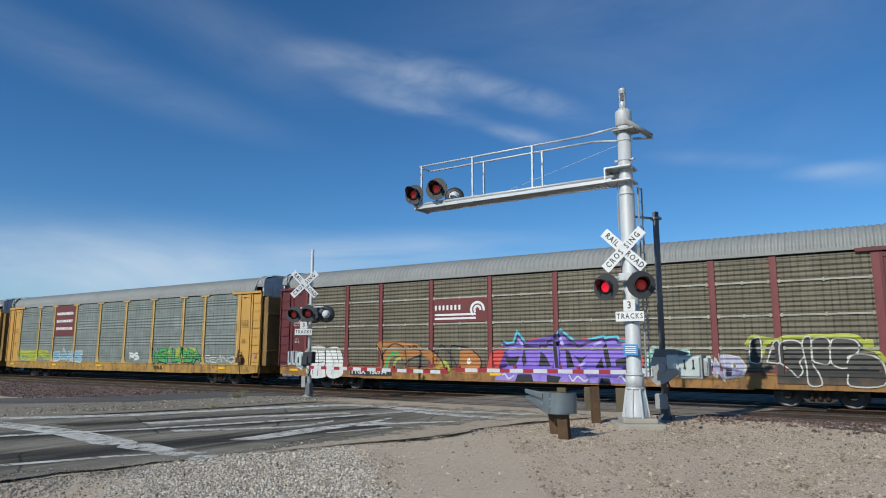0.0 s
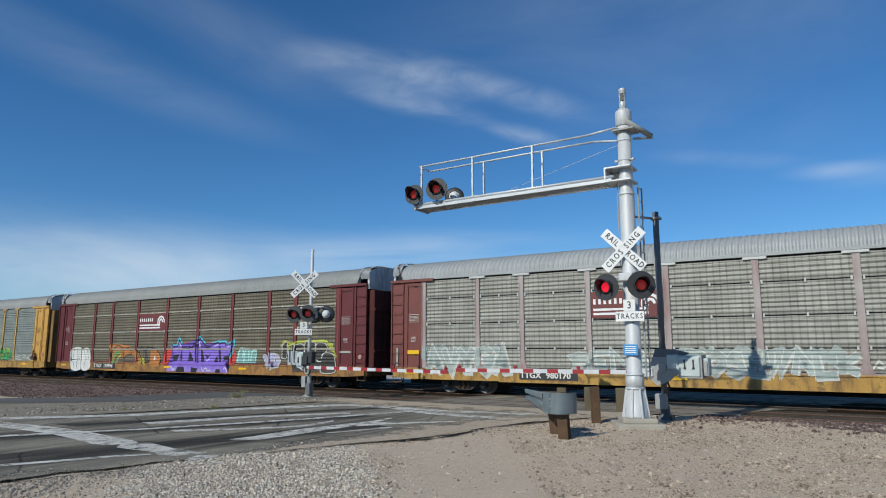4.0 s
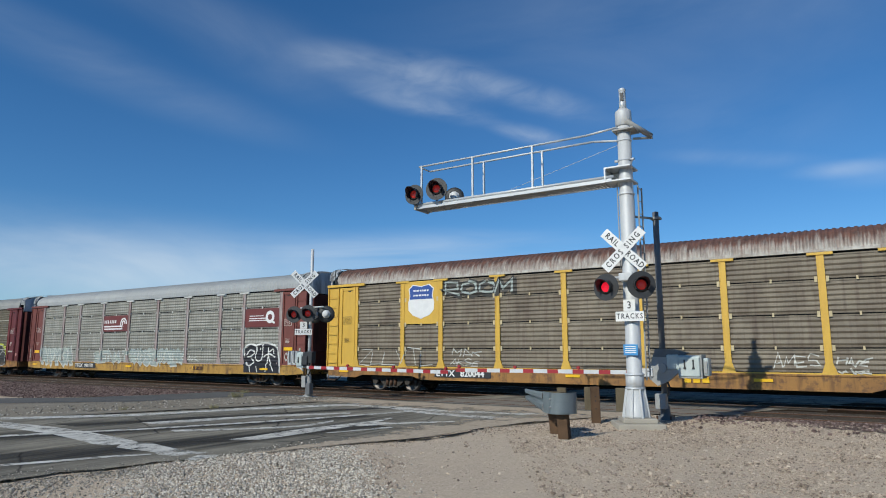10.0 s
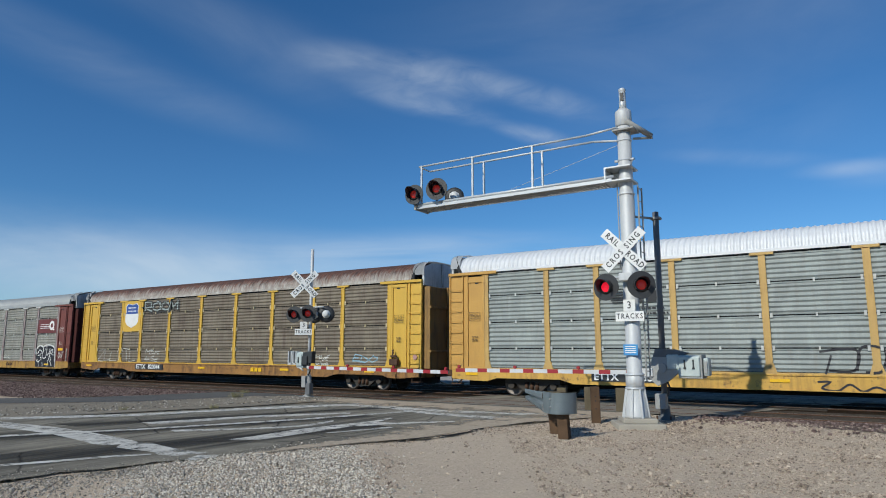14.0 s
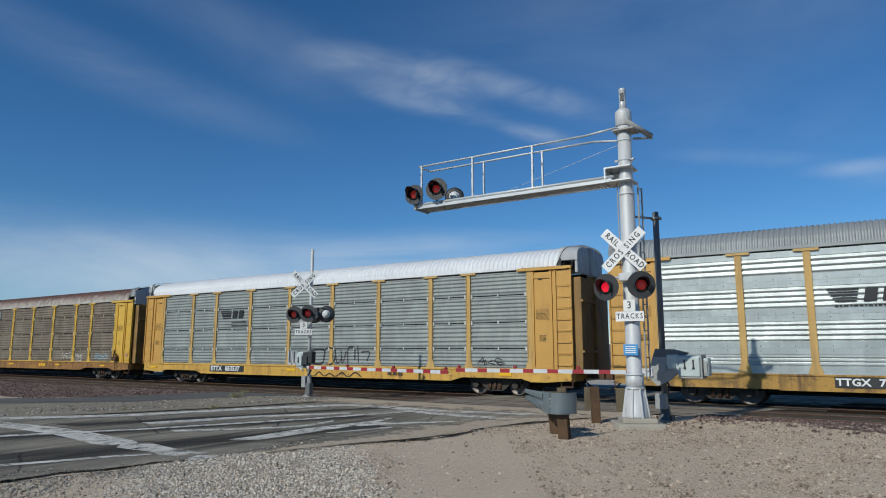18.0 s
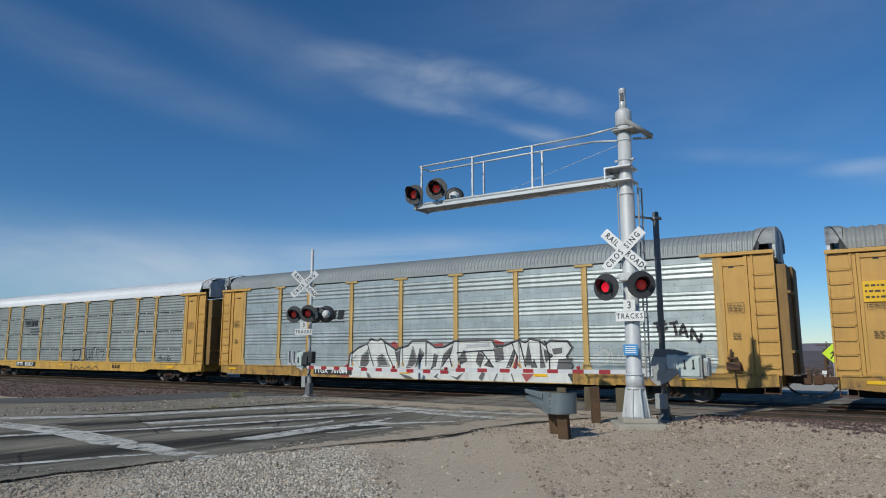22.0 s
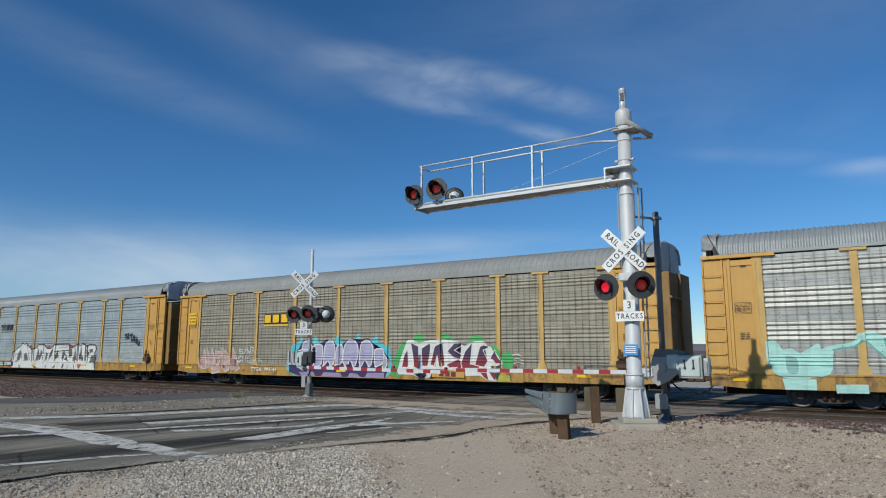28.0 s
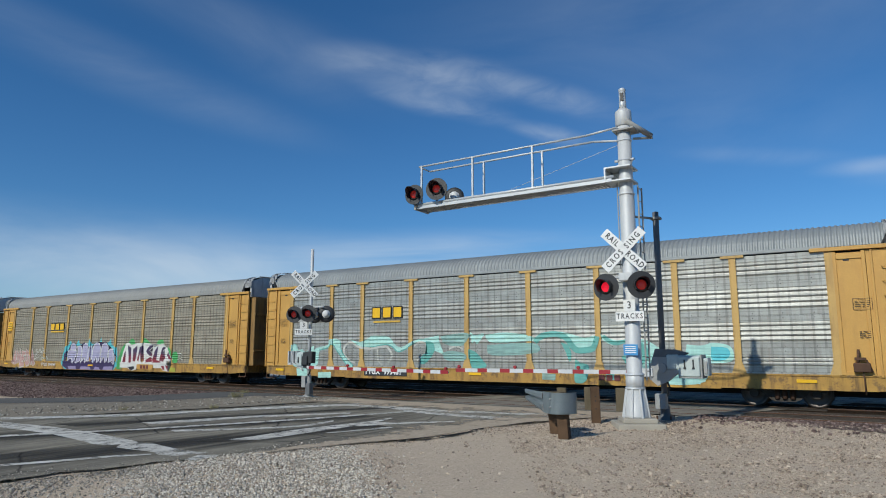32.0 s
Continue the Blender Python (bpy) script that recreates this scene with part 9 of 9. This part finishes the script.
# ================= clouds =================
def cloud_layer():
    """Thin high cloud on a far shell of the sky; azimuth and height in degrees are its map."""
    bm = bmesh.new()
    uv = bm.loops.layers.uv.new("sky")
    R = 4200
    grid = {}
    for i in range(61):
        for j in range(26):
            a, e = radians(-95 + i * 2), radians(-0.5 + j * 2)
            grid[i, j] = bm.verts.new((R * math.cos(e) * math.sin(a), R * math.cos(e) * math.cos(a), R * math.sin(e)))
    for i in range(60):
        for j in range(25):
            f = bm.faces.new((grid[i, j], grid[i, j + 1], grid[i + 1, j + 1], grid[i + 1, j]))
            f.smooth = True
            for lp, (p, q) in zip(f.loops, ((i, j), (i, j + 1), (i + 1, j + 1), (i + 1, j))):
                lp[uv].uv = (-95 + p * 2, -0.5 + q * 2)
    m = bpy.data.materials.new("thin_cloud")
    m.use_nodes = True
    nt = m.node_tree
    nt.nodes.clear()
    tc = node(nt, "UVMap")
    tc.uv_map = "sky"

    def ellipse(az, el, la, le, tilt):
        mp = node(nt, "Mapping")
        mp.vector_type = "TEXTURE"
        mp.inputs["Location"].default_value = (az, el, 0)
        mp.inputs["Rotation"].default_value = (0, 0, radians(tilt))
        mp.inputs["Scale"].default_value = (la, le, 1)
        nt.links.new(tc.outputs["UV"], mp.inputs["Vector"])
        ln = node(nt, "VectorMath")
        ln.operation = "LENGTH"
        nt.links.new(mp.outputs["Vector"], ln.inputs[0])
        r = node(nt, "MapRange")
        r.interpolation_type = "SMOOTHSTEP"
        r.inputs["From Min"].default_value, r.inputs["From Max"].default_value = 1.0, 0.0
        nt.links.new(ln.outputs["Value"], r.inputs["Value"])
        return r.outputs["Result"]

    def wisps(scale, tilt, stretch, lo, hi, detail=7.0):
        mp = node(nt, "Mapping")
        mp.inputs["Rotation"].default_value = (0, 0, radians(-tilt))
        mp.inputs["Scale"].default_value = (scale / stretch, scale, 1)
        nt.links.new(tc.outputs["UV"], mp.inputs["Vector"])
        n = node(nt, "TexNoise", Scale=1.0, Detail=detail, Roughness=0.55, Distortion=0.6)
        nt.links.new(mp.outputs["Vector"], n.inputs["Vector"])
        r = node(nt, "MapRange")
        r.inputs["From Min"].default_value, r.inputs["From Max"].default_value = lo, hi
        nt.links.new(n.outputs["Fac"], r.inputs["Value"])
        return r.outputs["Result"]

    def plus(a, b):
        k = node(nt, "Math")
        k.operation = "ADD"
        nt.links.new(a, k.inputs[0])
        nt.links.new(b, k.inputs[1])
        return k.outputs[0]

    streaks = wisps(0.36, -16, 4.5, 0.26, 0.78)
    broad = wisps(0.12, -12, 3.0, 0.3, 0.75)
    fine = wisps(0.55, -20, 2.6, 0.2, 0.8)
    total = times(nt, times(nt, ellipse(-41.5, 24.6, 8.0, 2.2, -5), streaks), 0.3)
    for az, el, la, le, tilt, k in ((-34.5, 23.6, 9.0, 2.6, -9, 0.36), (-25.5, 21.8, 9.0, 1.7, -17, 0.3), (-38.0, 21.9, 7.0, 1.6, -12, 0.26), (-33.0, 20.8, 6.0, 1.3, -12, 0.22), (-26.0, 18.7, 5.0, 1.1, -14, 0.34)):
        total = plus(total, times(nt, times(nt, ellipse(az, el, la, le, tilt), fine), k))
    for az, el, la, le, tilt, k in ((-1.8, 13.5, 4.5, 0.9, -2, 0.42), (-8.5, 15.2, 9.0, 1.0, -9, 0.2), (1.5, 13.0, 6.0, 1.6, 0, 0.2), (-48, 24.5, 14, 4.5, -14, 0.12), (-64, 22, 24, 3.0, -12, 0.16), (-58, 27.5, 30, 3.0, -10, 0.1), (-12, 27, 40, 12, 0, 0.11), (-12, 18, 18, 5, -8, 0.08)):
        total = plus(total, times(nt, times(nt, ellipse(az, el, la, le, tilt), broad), k))
    total = plus(total, times(nt, times(nt, ellipse(-60, 6.4, 36, 5.8, -2), plus(broad, times(nt, streaks, 0.15))), 0.56))
    total = plus(total, times(nt, times(nt, ellipse(-40, 8.5, 26, 2.6, 2), wisps(0.35, -3, 8.0, 0.35, 0.75)), 0.4))
    tr, em, mx = node(nt, "BsdfTransparent"), node(nt, "Emission", Color=(0.9, 0.94, 1.0, 1), Strength=0.85), node(nt, "MixShader")
    nt.links.new(total, mx.inputs[0])
    nt.links.new(tr.outputs[0], mx.inputs[1])
    nt.links.new(em.outputs[0], mx.inputs[2])
    out = node(nt, "OutputMaterial")
    nt.links.new(mx.outputs[0], out.inputs["Surface"])
    return tagged(new("backdrop_clouds", mesh_of("backdrop_clouds", bm, m)), "thin white cirrus wisps in blue sky", "clouds", kind="structure")


CLOUDS = cloud_layer()


# ================= loose stones =================
def stone_mat(name, a, b2, c2):
    m, nt, b = shader(name)
    g = node(nt, "NewGeometry")
    r = node(nt, "ValToRGB")
    r.color_ramp.elements[0].color, r.color_ramp.elements[1].color = (*a, 1), (*c2, 1)
    r.color_ramp.elements.new(0.5).color = (*b2, 1)
    nt.links.new(g.outputs["Random Per Island"], r.inputs["Fac"])
    nt.links.new(r.outputs["Color"], b.inputs["Base Color"])
    b.inputs["Roughness"].default_value = 0.9
    b.inputs["Specular IOR Level"].default_value = 0.05
    return m


PHI = (1 + 5 ** 0.5) / 2
ICO_V = np.array([(-1, PHI, 0), (1, PHI, 0), (-1, -PHI, 0), (1, -PHI, 0), (0, -1, PHI), (0, 1, PHI), (0, -1, -PHI), (0, 1, -PHI), (PHI, 0, -1), (PHI, 0, 1), (-PHI, 0, -1), (-PHI, 0, 1)]) / 1.9
ICO_F = np.array([(0, 11, 5), (0, 5, 1), (0, 1, 7), (0, 7, 10), (0, 10, 11), (1, 5, 9), (5, 11, 4), (11, 10, 2), (10, 7, 6), (7, 1, 8), (3, 9, 4), (3, 4, 2), (3, 2, 6), (3, 6, 8), (3, 8, 9), (4, 9, 5), (2, 4, 11), (6, 2, 10), (8, 6, 7), (9, 8, 1)])


def stones(name, places, material, label, seed):
    """Angular stones, all in one mesh; places: rows of x, y, z, radius."""
    rng = np.random.default_rng(seed)
    n = len(places)
    p = np.array(places)
    shape = ICO_V[None] * rng.uniform(0.65, 1.15, (n, 12, 1)) * rng.uniform(0.7, 1.25, (n, 1, 3))
    shape[:, :, 2] *= 0.75
    ang = rng.uniform(0, math.tau, n)
    cs, sn = np.cos(ang)[:, None], np.sin(ang)[:, None]
    x = shape[:, :, 0] * cs - shape[:, :, 1] * sn
    y = shape[:, :, 0] * sn + shape[:, :, 1] * cs
    v = np.stack([x, y, shape[:, :, 2]], -1) * p[:, None, 3:4] + p[:, None, :3]
    f = ICO_F[None] + (np.arange(n) * 12)[:, None, None]
    me = bpy.data.meshes.new(name)
    me.from_pydata(v.reshape(-1, 3).tolist(), [], f.reshape(-1, 3).tolist())
    me.materials.append(material)
    return tagged(new(name, me), label, "stones", kind="stuff")


def edge_x(y):
    """The road's right edge at that y."""
    for (xa, ya), (xb, yb) in zip(right_edge, right_edge[1:]):
        if ya <= y <= yb:
            return xa + (xb - xa) * (y - ya) / (yb - ya)
    return 0.0


rnd = random.Random(5)


def beside(x, y, pts):
    """How far the point lies to the right of a line that runs up y."""
    for (xa, ya), (xb, yb) in zip(pts, pts[1:]):
        if y <= yb or (xb, yb) == pts[-1]:
            return x - (xa + (xb - xa) * (y - ya) / (yb - ya))


rows_ = []
while len(rows_) < 22000:                     # bank of grey crushed stone beside the road
    y = rnd.uniform(2.6, 9.3)
    x = rnd.uniform(-9.2, -2.5)
    left = min(x - edge_x(y) - 0.1, beside(x, y, [(-5.8, 2.6), (-7.57, 4.34), (-8.79, 5.65), (-9.6, 7.0)]))
    right = -beside(x, y, [(-1.4, 2.6), (-4.66, 6.22), (-5.53, 6.89), (-6.08, 7.51), (-7.19, 8.65), (-7.75, 9.3)])
    inside = min(left, right) + 0.25 * noise.noise(Vector((x * 1.6, y * 1.6, 4)))
    if inside > rnd.uniform(-0.22, 0.3) or (inside > -0.9 and rnd.random() < 0.04):
        r = rnd.choice((0.009, 0.012, 0.014, 0.017, 0.02)) * rnd.uniform(0.8, 1.2)
        rows_.append((x, y, yard_z(x, y) + r * 0.3 + (0.014 * rnd.random() if inside > 0.2 else 0.0), r))
stones("gravel", rows_, stone_mat("grey_gravel", (0.22, 0.198, 0.165), (0.5, 0.45, 0.38), (0.72, 0.66, 0.56)), "loose grey crushed gravel beside the road", 1)
rows_ = []
for i in range(1500):                         # grit spread over the broken road edge
    y = rnd.uniform(4.0, 14.5)
    x = edge_x(y) + rnd.gauss(-0.05, 0.3)
    r = rnd.uniform(0.005, 0.014)
    rows_.append((x, y, 0.006 + r * 0.3, r))
for i in range(900):                          # dirt and stones in the gutter strip
    u, k2 = rnd.random(), rnd.random()
    y = 7.0 + 10.5 * u
    x = -18.6 + 0.37 * (y - 7.9) - 0.2 - 3.0 * k2 * k2
    r = rnd.uniform(0.01, 0.04)
    rows_.append((x, y, 0.012 + r * 0.3, r))
for i in range(2600):                         # brown stones in the hollow by the road edge
    y = rnd.uniform(2.8, 5.9)
    x = edge_x(y) + 0.12 + abs(rnd.gauss(0, 0.75))
    r = rnd.uniform(0.006, 0.02)
    rows_.append((x, y, yard_z(x, y) + r * 0.3, r))
stones("grit", rows_, stone_mat("dusty_grit", (0.14, 0.12, 0.1), (0.3, 0.27, 0.22), (0.5, 0.46, 0.4)), "grit and small stones on the asphalt edges", 4)
rows_ = []
while len(rows_) < 62000:                     # scattered stones over the yard
    y = 3.4 + 14.0 * rnd.random() ** 0.6
    x = rnd.uniform(-8.5, 0.12 * y + 2.5)
    if x < edge_x(y) + 0.1:
        continue
    track = abs((x + 4.2) + (y - 7) * 0.62)   # a sandy wheel track stays nearly bare
    if track < 1.0 and y < 11.5 and rnd.random() < 0.84:
        continue
    if noise.noise(Vector((x * 0.6, y * 0.6, 14))) > rnd.uniform(-0.85, 0.3):
        r = min(0.034, 0.005 + rnd.expovariate(1 / 0.0052))
        rows_.append((x, y, yard_z(x, y) + r * 0.3, r))
stones("yard_stones", rows_, stone_mat("tan_stones", (0.15, 0.115, 0.09), (0.36, 0.285, 0.22), (0.58, 0.485, 0.38)), "scattered tan and pinkish stones on the dirt", 2)
rows_ = []
for i in range(9000):                         # ballast at the left of the path and along the near track
    if i < 5200:
        y = rnd.uniform(11.8, 17.5)
        x = -22.2 - abs(rnd.gauss(0, 9)) - max(0, 15.8 - y) * 0.7
    else:
        x = rnd.uniform(-3.8, 9)
        y = 19.4 - abs(rnd.gauss(0, 1.3))
    r = rnd.uniform(0.02, 0.05)
    rows_.append((x, y, ground_z(x, y) + r * 0.3 - 0.005, r))
stones("ballast_stones", rows_, stone_mat("reddish_ballast", (0.07, 0.048, 0.042), (0.165, 0.115, 0.1), (0.29, 0.22, 0.195)), "red-brown crushed ballast stones", 3)

# ================= what moves =================
def travelled(t):
    """How far the train has gone after t seconds."""
    return 5.3699 * t - 0.00066442 * (t - 16) ** 2 - 0.000093752 * (t - 16) ** 3


def motions():
    for k, car in CARS.items():
        walk(car, [(t, pose(FIRST + PITCH * k - travelled(t), TRACKS[1], RAIL_Z)) for t in range(0, 33, 4)])
    turn = 180 / math.pi / WHEEL_R
    times_ = [i * 0.1 for i in range(321)]
    for ws, a in wheelsets:
        walk(ws, [(t, pose(a, 0, WHEEL_R, 0, -travelled(t) * turn, 0)) for t in times_])
    walk(CLOUDS, [(0.0, pose(0, 0, 0)), (16.0, pose(0, 0, 0, 0, 0, -1.4)), (32.0, pose(0, 0, 0, 0, 0, -2.6))])


motions()
